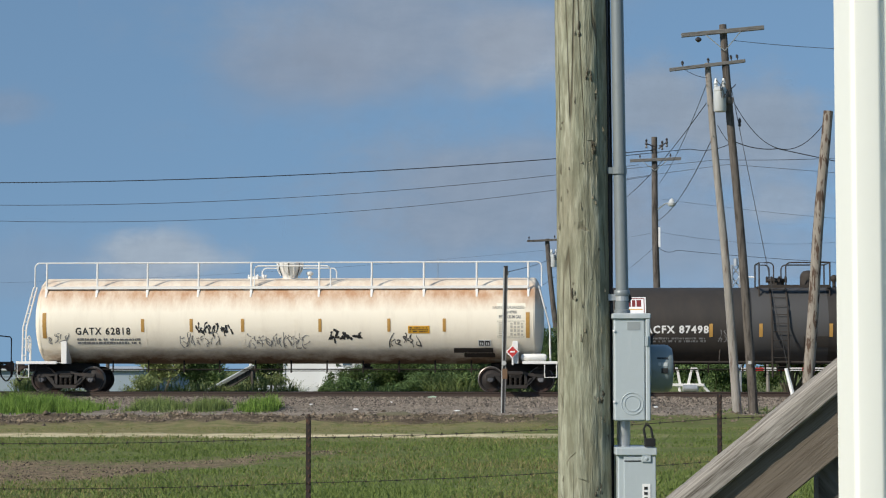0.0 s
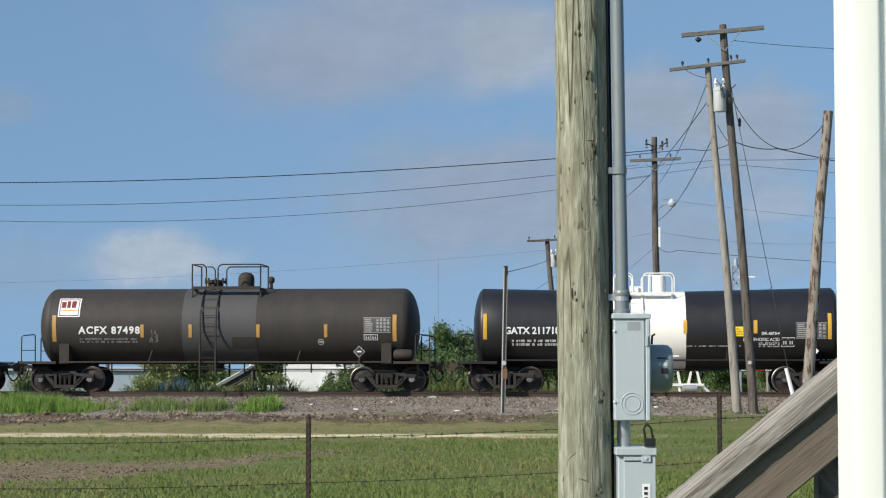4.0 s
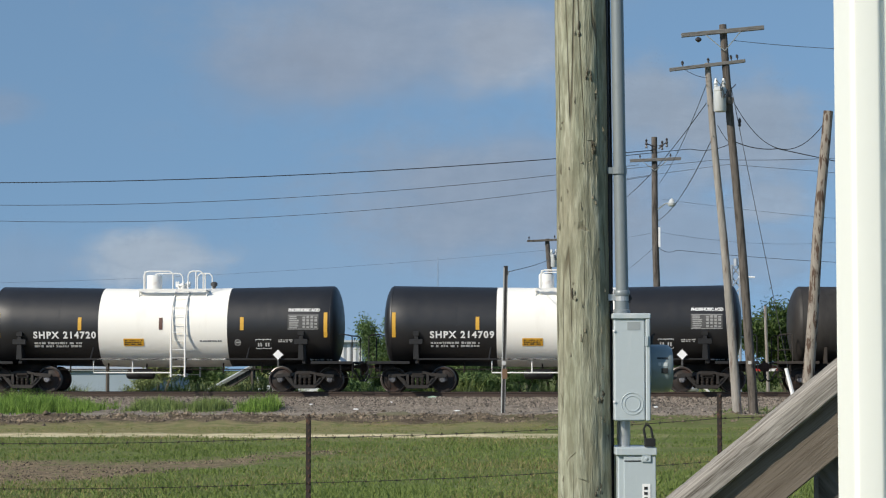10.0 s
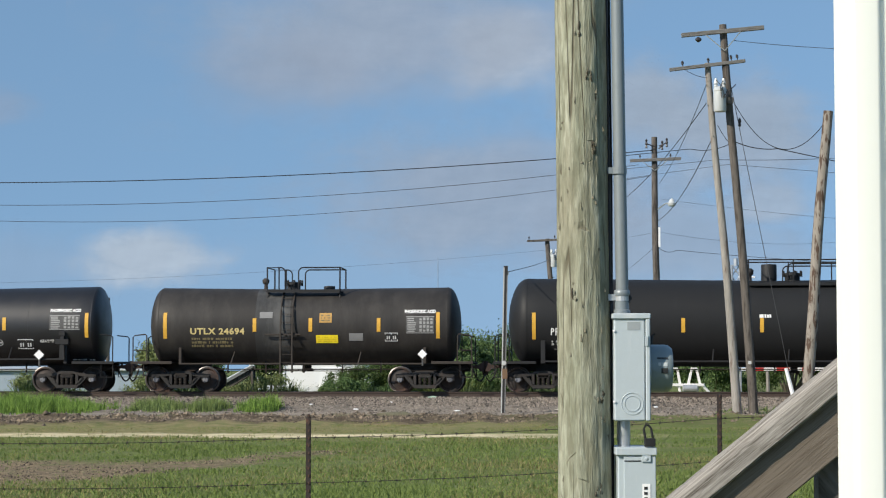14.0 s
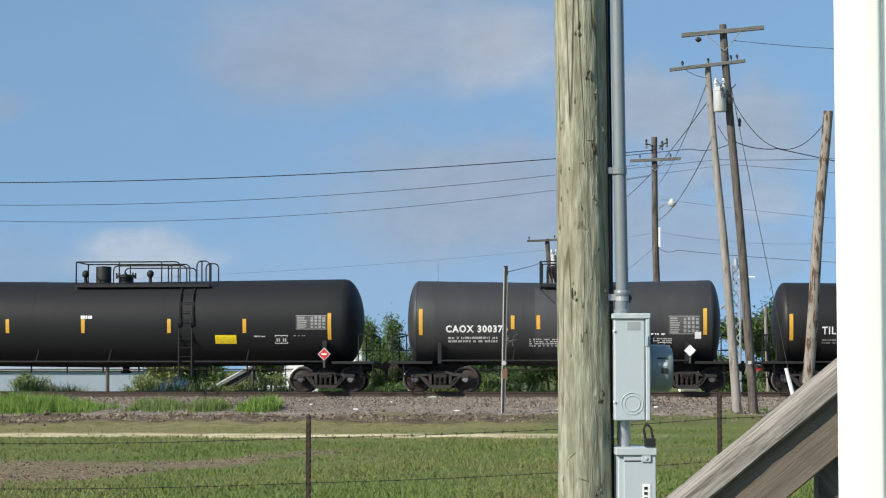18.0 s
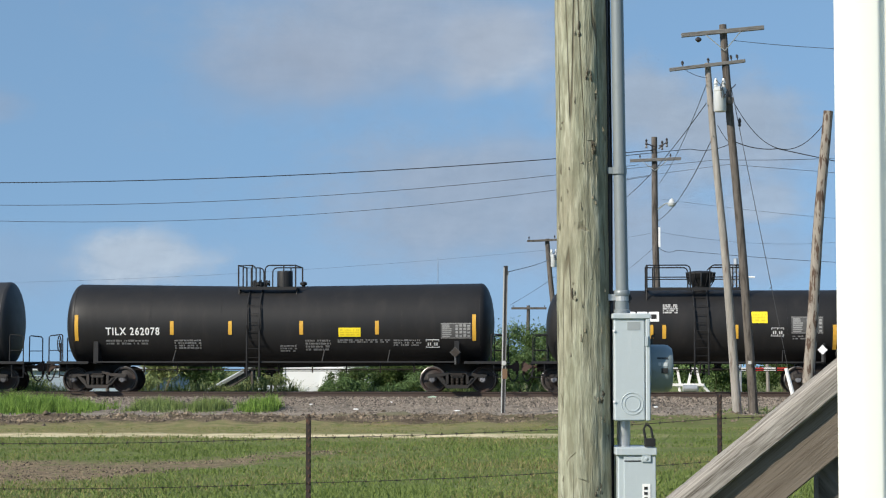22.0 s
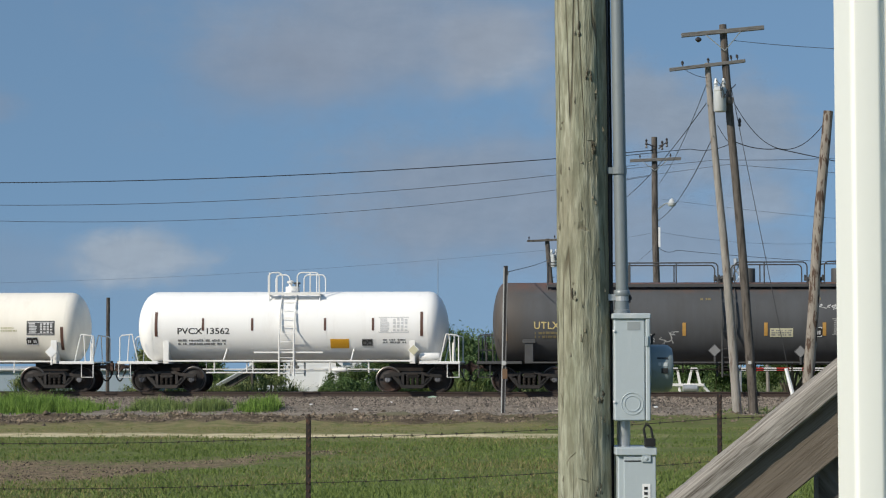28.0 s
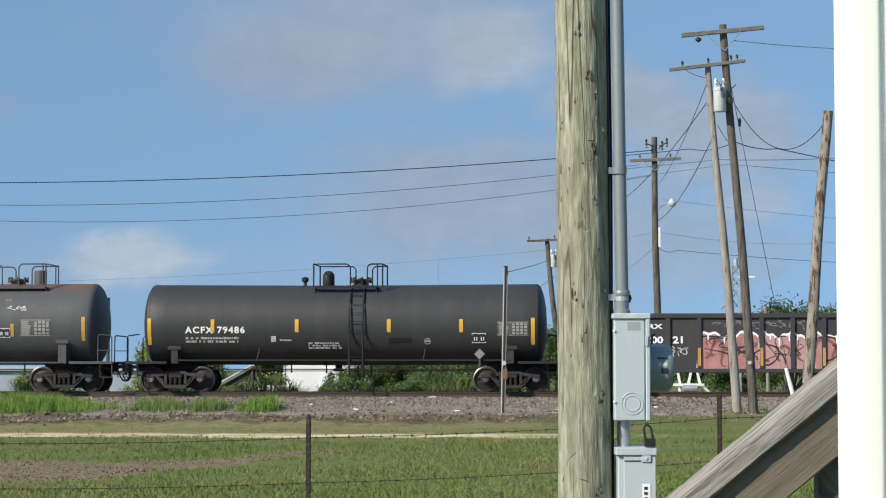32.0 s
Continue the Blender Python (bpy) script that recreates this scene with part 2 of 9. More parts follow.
# ---- ground ----
def ground_material():
    """Grass that wears to a tan track, a bare brown patch and a strip of turned earth, then gravel up to the ballast."""
    m, n, l, b = nodes_of("field_and_ballast")
    co = n.new("ShaderNodeTexCoord").outputs["Object"]
    sep = n.new("ShaderNodeSeparateXYZ")
    wob = n.new("ShaderNodeTexNoise")
    wob.inputs["Scale"].default_value, wob.inputs["Detail"].default_value = 0.6, 6
    l.new(co, wob.inputs["Vector"])
    add = n.new("ShaderNodeVectorMath")
    add.operation = "MULTIPLY_ADD"
    l.new(wob.outputs["Color"], add.inputs[0])
    add.inputs[1].default_value = (1.6, 3.0, 0)
    l.new(co, add.inputs[2])
    l.new(add.outputs[0], sep.inputs[0])
    x, y = sep.outputs[0], sep.outputs[1]

    def band(src, a, b2, c, d):
        r = n.new("ShaderNodeMapRange")
        r.interpolation_type = "SMOOTHSTEP"
        r.inputs[1].default_value, r.inputs[2].default_value = a, b2
        l.new(src, r.inputs[0])
        s = n.new("ShaderNodeMapRange")
        s.interpolation_type = "SMOOTHSTEP"
        s.inputs[1].default_value, s.inputs[2].default_value, s.inputs[3].default_value, s.inputs[4].default_value = c, d, 1, 0
        l.new(src, s.inputs[0])
        k = n.new("ShaderNodeMath")
        k.operation = "MULTIPLY"
        l.new(r.outputs[0], k.inputs[0])
        l.new(s.outputs[0], k.inputs[1])
        return k.outputs[0]

    def times(a, b2):
        k = n.new("ShaderNodeMath")
        k.operation = "MULTIPLY"
        l.new(a, k.inputs[0])
        if isinstance(b2, (int, float)):
            k.inputs[1].default_value = b2
        else:
            l.new(b2, k.inputs[1])
        return k.outputs[0]

    speck = noise_node(n, l, co, 2.2, 8, None, 0.7)
    col = mix_node(n, l, noise_node(n, l, co, 0.25, 6), (0.095, 0.132, 0.034), (0.140, 0.165, 0.054))
    col = mix_node(n, l, ramp_node(n, l, speck, 0.5, 0.75), col, (0.15, 0.14, 0.065))
    dry = ramp_node(n, l, noise_node(n, l, co, 0.12, 6, (1, 2.2, 1)), 0.5, 0.7)
    col = mix_node(n, l, times(dry, 0.6), col, (0.24, 0.20, 0.11))
    tan = times(band(y, -22.9, -21.4, -19.8, -18.4), ramp_node(n, l, noise_node(n, l, co, 0.7, 7, (0.35, 1, 1), 0.65), 0.34, 0.50))
    fade = n.new("ShaderNodeMapRange")
    fade.inputs[1].default_value, fade.inputs[2].default_value, fade.inputs[3].default_value, fade.inputs[4].default_value = 1.5, 6.0, 1.0, 0.04
    l.new(x, fade.inputs[0])
    far = n.new("ShaderNodeMapRange")
    far.inputs[1].default_value, far.inputs[2].default_value, far.inputs[3].default_value, far.inputs[4].default_value = 3.0, 8.5, 1.0, 0.05
    l.new(x, far.inputs[0])
    col = mix_node(n, l, times(tan, far.outputs[0]), col, mix_node(n, l, ramp_node(n, l, noise_node(n, l, co, 3.0, 6, (0.5, 1, 1)), 0.35, 0.65), (0.52, 0.42, 0.25), (0.76, 0.66, 0.45)))
    def calc(op, a, b2):
        k = n.new("ShaderNodeMath")
        k.operation = op
        for value, socket in ((a, k.inputs[0]), (b2, k.inputs[1])):
            if isinstance(value, (int, float)):
                socket.default_value = value
            else:
                l.new(value, socket)
        return k.outputs[0]

    foot = calc("ADD", y, calc("MINIMUM", calc("MAXIMUM", calc("MULTIPLY", calc("ADD", x, 0.2), -0.2), 0.0), 2.6))

    # the bare patch: a curved wedge that runs out towards the fence post
    d = calc("MAXIMUM", calc("ADD", x, 3.8), 0)
    d2 = times(d, d)
    across = calc("ABSOLUTE", calc("ADD", y, calc("SUBTRACT", times(d, 0.35), calc("SUBTRACT", times(d2, 0.56), 40.7))), 0)
    inside = calc("SUBTRACT", calc("SUBTRACT", 4.3, times(d2, 0.2)), across)
    patch = n.new("ShaderNodeMapRange")
    patch.inputs[1].default_value, patch.inputs[2].default_value = -1.6, 1.2
    l.new(inside, patch.inputs[0])
    bare = times(patch.outputs[0], ramp_node(n, l, speck, 0.34, 0.50))
    col = mix_node(n, l, bare, col, mix_node(n, l, ramp_node(n, l, noise_node(n, l, co, 5, 6, None, 0.7), 0.4, 0.62), (0.10, 0.074, 0.048), (0.30, 0.225, 0.145)))
    verge = times(fade.outputs[0], times(band(foot, -19.5, -17.0, -11.6, -10.2), ramp_node(n, l, speck, 0.35, 0.6)))
    col = mix_node(n, l, verge, col, (0.26, 0.215, 0.11))
    bed = n.new("ShaderNodeMapRange")
    bed.inputs[1].default_value, bed.inputs[2].default_value, bed.inputs[3].default_value, bed.inputs[4].default_value = 3.0, 7.0, 1.0, 0.25
    l.new(x, bed.inputs[0])
    earth = times(bed.outputs[0], band(foot, -12.7, -11.5, -10.2, -8.9))
    col = mix_node(n, l, earth, col, mix_node(n, l, ramp_node(n, l, speck, 0.4, 0.65), (0.075, 0.056, 0.038), (0.19, 0.15, 0.10)))
    gravel = band(foot, -10.0, -8.7, 7.5, 9.0)
    vor = n.new("ShaderNodeTexVoronoi")
    vor.inputs["Scale"].default_value = 10
    l.new(co, vor.inputs["Vector"])
    stone = mix_node(n, l, ramp_node(n, l, vor.outputs["Color"], 0.1, 0.9), (0.068, 0.058, 0.047), (0.32, 0.277, 0.228))
    stone = mix_node(n, l, ramp_node(n, l, noise_node(n, l, co, 0.4, 5, (0.5, 1.5, 1)), 0.45, 0.7), stone, (0.25, 0.212, 0.172))
    fines = times(band(foot, -9.6, -8.4, -6.6, -5.0), ramp_node(n, l, noise_node(n, l, co, 0.9, 6, (0.4, 1.2, 1), 0.65), 0.42, 0.6))
    stone = mix_node(n, l, times(fines, 0.8), stone, (0.31, 0.262, 0.212))
    col = mix_node(n, l, gravel, col, stone)
    l.new(col, b.inputs["Base Color"])
    b.inputs["Roughness"].default_value = 0.95
    b.inputs["Specular IOR Level"].default_value = 0.15
    bp = n.new("ShaderNodeBump")
    bp.inputs["Strength"].default_value, bp.inputs["Distance"].default_value = 0.8, 0.06
    l.new(noise_node(n, l, co, 9, 6), bp.inputs["Height"])
    l.new(bp.outputs[0], b.inputs["Normal"])
    return m


LEVELS = ((-5000, 0.0), (-22, 0.0), (-14.0, 0.06), (-12.4, 0.18), (-11.2, 0.28), (-9.9, 0.26), (-6, 0.40), (-2.6, 0.62), (-1.9, 0.70), (1.9, 0.70), (2.6, 0.60), (6, 0.2), (9, 0.0), (9000, 0.0))


def level(b):
    """Height of the ground at b metres across the track (positive beyond it)."""
    for (b0, z0), (b1, z1) in zip(LEVELS, LEVELS[1:]):
        if b0 <= b <= b1:
            return z0 + (z1 - z0) * (b - b0) / (b1 - b0)
    return 0.0


def bend(x):
    """The rail bed's foot swings out into the field towards negative x."""
    return min(2.6, max(0.0, -0.2 * (x + 1.0)))


def ground_height(x, b):
    if -22 < b < -6:
        b += bend(x) * min(1.0, (-6 - b) / 3.5, (b + 22) / 5)
    z = level(b)
    if -60 < b < 12 and abs(x) < 60:
        z += 0.035 * noise.noise((x * 0.5, b * 0.5, 0))
        if -14.2 < b < -10.8:
            z += 0.17 * max(0, noise.noise((x * 1.3, b * 1.8, 4.0)) + 0.3 * noise.noise((x * 4, b * 4, 1)) + 0.1)
        if -8 < b < -1.6:
            z += 0.03 * noise.noise((x * 3, b * 3, 2.0))
    return z


def build_ground():
    xs = [-5000, -1500, -500, -200, -100, -60] + [-40 + 0.5 * i for i in range(161)] + [60, 100, 200, 500, 1500, 5000]
    bs = [-300, -150, -100] + [-76 + 2.0 * i for i in range(31)] + [-14 + 0.35 * i for i in range(70)] + [12, 20, 40, 80, 200, 600, 2000, 5000]
    verts = [(x, b, ground_height(x, b)) for b in bs for x in xs]
    w = len(xs)
    faces = [(j * w + i, j * w + i + 1, (j + 1) * w + i + 1, (j + 1) * w + i) for j in range(len(bs) - 1) for i in range(w - 1)]
    g = part("ground", (verts, [], faces), ground_material(), None, "", 180)
    g.matrix_basis = pose(0, TRACK_Y, 0, 0, 0, TRACK_TURN)
    tagged(g, "grassy field with a worn tan path rising to a gravel rail bed", "ground", kind="structure")
    return g


build_ground()
GROUND_M = pose(0, TRACK_Y, 0, 0, 0, TRACK_TURN)
GROUND_I = GROUND_M.inverted()


def on_ground(x, y):
    p = GROUND_I @ Vector((x, y, 0))
    return ground_height(p.x, p.y)


# ---- grass, weeds, stones ----
def leaf_material(name, c, var=0.35, rough=0.6):
    m, n, l, b = nodes_of(name)
    r = n.new("ShaderNodeNewGeometry").outputs["Random Per Island"]
    col = mix_node(n, l, r, shade(c, 1 - var), shade((c[0] * 1.25, c[1] * 1.1, c[2]), 1 + var))
    l.new(col, b.inputs["Base Color"])
    b.inputs["Roughness"].default_value = rough
    b.inputs["Specular IOR Level"].default_value = 0.25
    tr = n.new("ShaderNodeBsdfTranslucent")
    l.new(col, tr.inputs["Color"])
    mx = n.new("ShaderNodeMixShader")
    mx.inputs[0].default_value = 0.3
    l.new(b.outputs[0], mx.inputs[1])
    l.new(tr.outputs[0], mx.inputs[2])
    l.new(mx.outputs[0], n["Material Output"].inputs["Surface"])
    return m


LAWN = leaf_material("lawn_blades", (0.125, 0.182, 0.050), 0.20)
WEED = leaf_material("weed_blades", (0.130, 0.235, 0.048), 0.45)
WEED_DULL = leaf_material("dull_weed_blades", (0.140, 0.208, 0.072), 0.5)
REED = leaf_material("reed_blades", (0.105, 0.15, 0.05), 0.5)
LEAF = leaf_material("bush_leaves", (0.092, 0.160, 0.062), 0.5)
LEAF_PALE = leaf_material("pale_reed_leaves", (0.18, 0.235, 0.10), 0.5)
LEAF_DARK = leaf_material("dark_tree_leaves", (0.055, 0.095, 0.028), 0.4)


def blades(name, spots, material, label, wide=0.012, lean=0.35, seed=5, joints=2):
    """Tapering blades of grass at spots of (x, y, z, height)."""
    rng = np.random.default_rng(seed)
    k = len(spots)
    s = np.array(spots)
    ang = rng.uniform(0, 2 * np.pi, k)
    d = np.stack([np.cos(ang), np.sin(ang), np.zeros(k)], 1)
    side = np.stack([-np.sin(ang * 1.7), np.cos(ang * 1.7), np.zeros(k)], 1)
    base, h = s[:, :3], s[:, 3:4]
    w = wide * (0.6 + 0.8 * rng.random((k, 1)))
    ln = lean * rng.random((k, 1)) * h
    up = np.array([[0, 0, 1.0]])
    v = np.stack([base - side * w, base + side * w, base + up * h * 0.6 + d * ln * 0.4 + side * w * 0.7, base + up * h * 0.6 + d * ln * 0.4 - side * w * 0.7, base + up * h + d * ln], 1)
    idx = np.arange(k)[:, None] * 5
    quads = (idx + np.array([[0, 1, 2, 3]])).tolist()
    tris = (idx + np.array([[3, 2, 4]])).tolist()
    me = bpy.data.meshes.new(name)
    me.from_pydata(v.reshape(-1, 3).tolist(), [], quads + tris)
    me.materials.append(material)
    ob = new(name, me)
    return tagged(ob, label, "grass", kind="stuff")


def in_bare(lx, b, edge):
    """How far (lx, b) lies inside the bare patch, in metres; negative outside."""
    d = max(0.0, lx + 4.6)
    return 4.4 - 0.17 * d * d + 2.2 * edge - abs(b + 42.2 + 0.25 * d - 0.50 * d * d)


def path_swell(lx):
    """The worn track is widest about the middle of the field."""
    return math.exp(-((lx + 1.5) / 3.5) ** 2)


def field_spots():
    """Roots of the field's grass in loose tufts, thin on the worn track and the bare patch."""
    rng = np.random.default_rng(2)
    out = []
    while len(out) < 150000:
        y = 25 + 41 * rng.random() ** 1.4
        x = (rng.random() - 0.5) * 2 * y * 0.23
        p = GROUND_I @ Vector((x, y, 0))
        n1 = noise.noise((x * 0.5, y * 0.28, 0.3))
        if (-13.2 - bend(p.x) if p.x < 4 else -11.2) < p.y or (-23.6 - 0.9 * path_swell(p.x) < p.y < -20.4 and n1 > -0.34 and rng.random() < 0.96 - 0.2 * max(0.0, p.x - 3.0)):
            continue
        edge = noise.noise((p.x * 0.5, p.y * 0.4, 3.0))
        depth = in_bare(p.x, p.y, edge)
        bare = depth > 0
        if rng.random() < min(0.95, max(0.0, 0.45 + 0.4 * depth)):
            continue
        if rng.random() < 0.30 - 0.5 * n1:
            continue
        k = int(rng.integers(3, 8))
        h = (0.035 + 0.05 * rng.random()) * (1 + 0.55 * n1) * (0.6 if bare or p.y > -20.5 else 1.0)
        z = ground_height(p.x, p.y) - 0.008
        dx, dy = rng.normal(0, 0.06, k), rng.normal(0, 0.10, k)
        hh = h * (0.45 + 0.75 * rng.random(k))
        out += [(x + dx[q], y + dy[q], z, hh[q]) for q in range(k)]
    return out


DRY = leaf_material("dry_blades", (0.195, 0.19, 0.085), 0.25)
SPOTS = field_spots()
straw = lambda q: (int(q[0] * 977 + q[1] * 613) % 10) / 10 <= 0.16 + 0.8 * noise.noise((q[0] * 0.3, q[1] * 0.12, 9.0)) + (0.03 * max(0.0, q[1] - 44) if q[0] < 3 + noise.noise((q[1], 0, 0)) else -0.1)
blades("field_grass", [q for q in SPOTS if not straw(q)], LAWN, "short green grass of the field", 0.0085, 1.1, 3)
blades("dry_grass", [q for q in SPOTS if straw(q)], DRY, "dry straw-coloured grass among the green", 0.007, 1.2, 4)


def clump_spots(x0, x1, b0, b1, count, h, seed):
    rng = np.random.default_rng(seed)
    out = []
    for _ in range(count):
        u = rng.random()
        lx = x0 + (x1 - x0) * u
        b = b0 + (b1 - b0) * rng.random()
        k = min(1.0, 6 * min(u, 1 - u)) * (0.55 + 0.45 * abs(noise.noise((lx * 1.1, b, seed))) * 2) * 0.85
        p = GROUND_M @ Vector((lx, b, 0))
        out.append((p.x, p.y, ground_height(lx, b) - 0.02, max(0.08, h * k * (0.55 + 0.45 * rng.random()))))
    return out


def weed_spots(x0, x1, b0, b1, count, h, seed):
    """Loose tufts: blades fan out of shared roots, the patch thins and sinks towards its ragged ends."""
    rng = np.random.default_rng(seed)
    out = []
    while len(out) < count:
        u, v = rng.random(), rng.random()
        lx, b = x0 + (x1 - x0) * u, b0 + (b1 - b0) * v
        n1 = noise.noise((lx * 1.4, b * 0.9, seed))
        edge = min(1.0, 5 * min(u, 1 - u)) * min(1.0, 4 * min(v, 1 - v))
        if rng.random() > edge * (0.75 + 0.6 * n1) + 0.05:
            continue
        top = h * (0.45 + 0.55 * edge) * (0.85 + 0.4 * n1) * (0.6 + 0.5 * rng.random())
        for _ in range(int(rng.integers(7, 15))):
            qx, qb = lx + rng.normal(0, 0.05), b + rng.normal(0, 0.05)
            p = GROUND_M @ Vector((qx, qb, 0))
            out.append((p.x, p.y, ground_height(qx, qb) - 0.02, max(0.06, top * (0.35 + 0.65 * rng.random() ** 0.7))))
    return out


for i, (x0, x1, b0, b1, count, h, m) in enumerate(((-18.8, -10.3, -11.6, -4.9, 19500, 0.74, WEED), (-9.75, -8.05, -9.4, -5.4, 2300, 0.60, WEED_DULL), (-7.75, -6.45, -9.4, -5.4, 1900, 0.60, WEED_DULL), (-6.15, -4.8, -9.2, -5.2, 2200, 0.66, WEED),
                                                (-10.6, -4.6, -10.2, -8.6, 420, 0.15, WEED_DULL), (9.2, 12.6, -9.8, -6.6, 800, 0.30, WEED_DULL))):
    tagged(blades("weeds", weed_spots(x0, x1, b0, b1, count, h, 20 + i), m, "bright green weeds on the gravel shoulder" if m is WEED else "dull green weeds on the gravel shoulder", 0.009, 0.75, 40 + i), group="weed patches by the track")


def stones():
    rng = random.Random(8)
    verts, faces = [], []
    for _ in range(46000):
        lx, b = rng.uniform(-18, 18), -1.5 - 8.6 * rng.random() ** 1.3
        s = rng.choice((0.018, 0.024, 0.03, 0.036, 0.045, 0.06))
        if b < -5.2 + 0.9 * noise.noise((lx * 0.7, 0, 5)) and rng.random() < 0.8:
            continue
        k = len(verts)
        z = ground_height(lx, b)
        for dx, dy, dz in ((1, 0, 0), (0, 1, 0), (-1, 0, 0), (0, -1, 0), (0, 0, 1)):
            verts.append((lx + s * dx * rng.uniform(0.6, 1.2), b + s * dy * rng.uniform(0.6, 1.2), z - 0.006 + s * dz * rng.uniform(0.6, 1.1)))
        for j in range(4):
            faces.append((k + j, k + (j + 1) % 4, k + 4))
    ob = part("ballast_stones", (verts, [], faces), surface("ballast_stone", (0.168, 0.140, 0.114), 0.9, 0, 0.2, 20, per_island=0.85), None)
    ob.matrix_basis = GROUND_M
    tagged(ob, "loose grey-brown ballast stones", "gravel", kind="stuff")


stones()


def clods():
    """Turned lumps of earth along the foot of the bed."""
    rng = random.Random(12)
    verts, faces = [], []
    for _ in range(15000):
        lx = rng.uniform(-18, 18)
        b = -bend(lx) + rng.gauss(-11.9 + 0.5 * noise.noise((lx * 0.6, 0, 0)), 0.65 + 0.3 * noise.noise((lx * 0.35, 3, 0)))
        if lx > 4 and rng.random() < 0.75:
            continue
        s = rng.uniform(0.02, 0.055) if rng.random() < 0.88 else rng.uniform(0.055, 0.12)
        k = len(verts)
        z = ground_height(lx, b)
        for dx, dy, dz in ((1, 0, 0), (0.3, 1, 0), (-0.8, 0.6, 0), (-0.9, -0.5, 0), (0.2, -1, 0), (0.1, 0, 1)):
            verts.append((lx + s * dx * rng.uniform(0.7, 1.2), b + s * dy * rng.uniform(0.7, 1.2), z - 0.02 + s * 0.85 * dz * rng.uniform(0.6, 1.1)))
        for j in range(5):
            faces.append((k + j, k + (j + 1) % 5, k + 5))
    ob = part("earth_clods", (verts, [], faces), surface("turned_earth", (0.140, 0.108, 0.075), 0.95, 0, 0.3, 10, per_island=0.7), None)
    ob.matrix_basis = GROUND_M
    tagged(ob, "dark turned earth clods along the rail bed", "earth", kind="stuff")


clods()


def bare_crumbs():
    """Crumbs of dry soil and dead roots on the bare patch of the field."""
    rng = random.Random(31)
    verts, faces = [], []
    while len(faces) < 5 * 9000:
        lx, b = rng.uniform(-7.5, 0.3), rng.uniform(-47.0, -31.5)
        edge = noise.noise((lx * 0.5, b * 0.4, 3.0))
        if in_bare(lx, b, edge) < rng.uniform(-0.9, 0.6) or rng.random() < 0.25 - 0.9 * noise.noise((lx * 1.6, b * 0.8, 7.0)):
            continue
        s = rng.choice((0.008, 0.011, 0.015, 0.020, 0.030))
        k = len(verts)
        z = ground_height(lx, b)
        for dx, dy, dz in ((1, 0, 0), (0.3, 1, 0), (-0.8, 0.6, 0), (-0.9, -0.5, 0), (0.2, -1, 0), (0.1, 0, 1)):
            verts.append((lx + s * dx * rng.uniform(0.7, 1.3), b + s * dy * rng.uniform(0.7, 1.3), z - 0.008 + s * 0.9 * dz * rng.uniform(0.6, 1.2)))
        for j in range(5):
            faces.append((k + j, k + (j + 1) % 5, k + 5))
    ob = part("soil_crumbs", (verts, [], faces), surface("dry_soil", (0.150, 0.116, 0.076), 0.95, 0, 0.35, 10, per_island=0.95), None)
    ob.matrix_basis = GROUND_M
    tagged(ob, "crumbs of dry brown soil on a bare patch", "earth", kind="stuff")


bare_crumbs()


PALE_SCRAP = surface("pale_cardboard", (0.42, 0.37, 0.30), 0.85, 0, 0.25, 14)


def bits_of_litter():
    """A flattened green-white bottle and pale lumps that lie on the gravel."""
    for lx, b, w, m, what in ((-0.25, -1.75, 0.30, surface("pale_green_plastic", (0.45, 0.60, 0.48), 0.4, 0, 0.2, 12), "crushed pale green plastic bottle"),
                              (-2.4, -6.6, 0.17, WHITE, "scrap of white rubbish on the gravel"), (0.95, -7.4, 0.18, WHITE, "scrap of white rubbish on the gravel"),
                              (-4.1, -5.0, 0.10, WHITE, "small scrap of white rubbish on the gravel"), (-1.5, -3.9, 0.08, WHITE, "small scrap of white rubbish on the gravel"),
                              (2.9, -6.9, 0.09, PALE_SCRAP, "scrap of pale cardboard on the gravel"), (-0.6, -8.1, 0.12, PALE_SCRAP, "scrap of pale cardboard on the gravel"),
                              (4.2, -7.6, 0.22, PALE_SCRAP, "scrap of pale cardboard on the gravel"), (7.4, -5.6, 0.12, WHITE, "small scrap of white rubbish on the gravel")):
        bm = bmesh.new()
        bmesh.ops.create_icosphere(bm, subdivisions=2, radius=1)
        for v in bm.verts:
            k = 1 + 0.7 * noise.noise(v.co * 2.3 + Vector((lx * 3, b, 0)))
            v.co = Vector((v.co.x * w * 0.55 * k, v.co.y * 0.06 * k, v.co.z * 0.028 * k + 0.02))
        ob = part("litter", bm, m, None)
        ob.matrix_basis = GROUND_M @ pose(lx, b, ground_height(lx, b))
        tagged(ob, what, "litter")


bits_of_litter()

# ---- track ----
RAIL_STEEL = surface("rail_steel", (0.065, 0.045, 0.036), 0.7, 0.3, 0.3, 8, (0.05, 1, 1))
RAIL_TOP = surface("rail_head", (0.35, 0.33, 0.31), 0.35, 0.8, 0.1, 8)
TIE_WOOD = surface("creosoted_tie", (0.075, 0.055, 0.042), 0.9, 0, 0.3, 6, per_object=0.3)


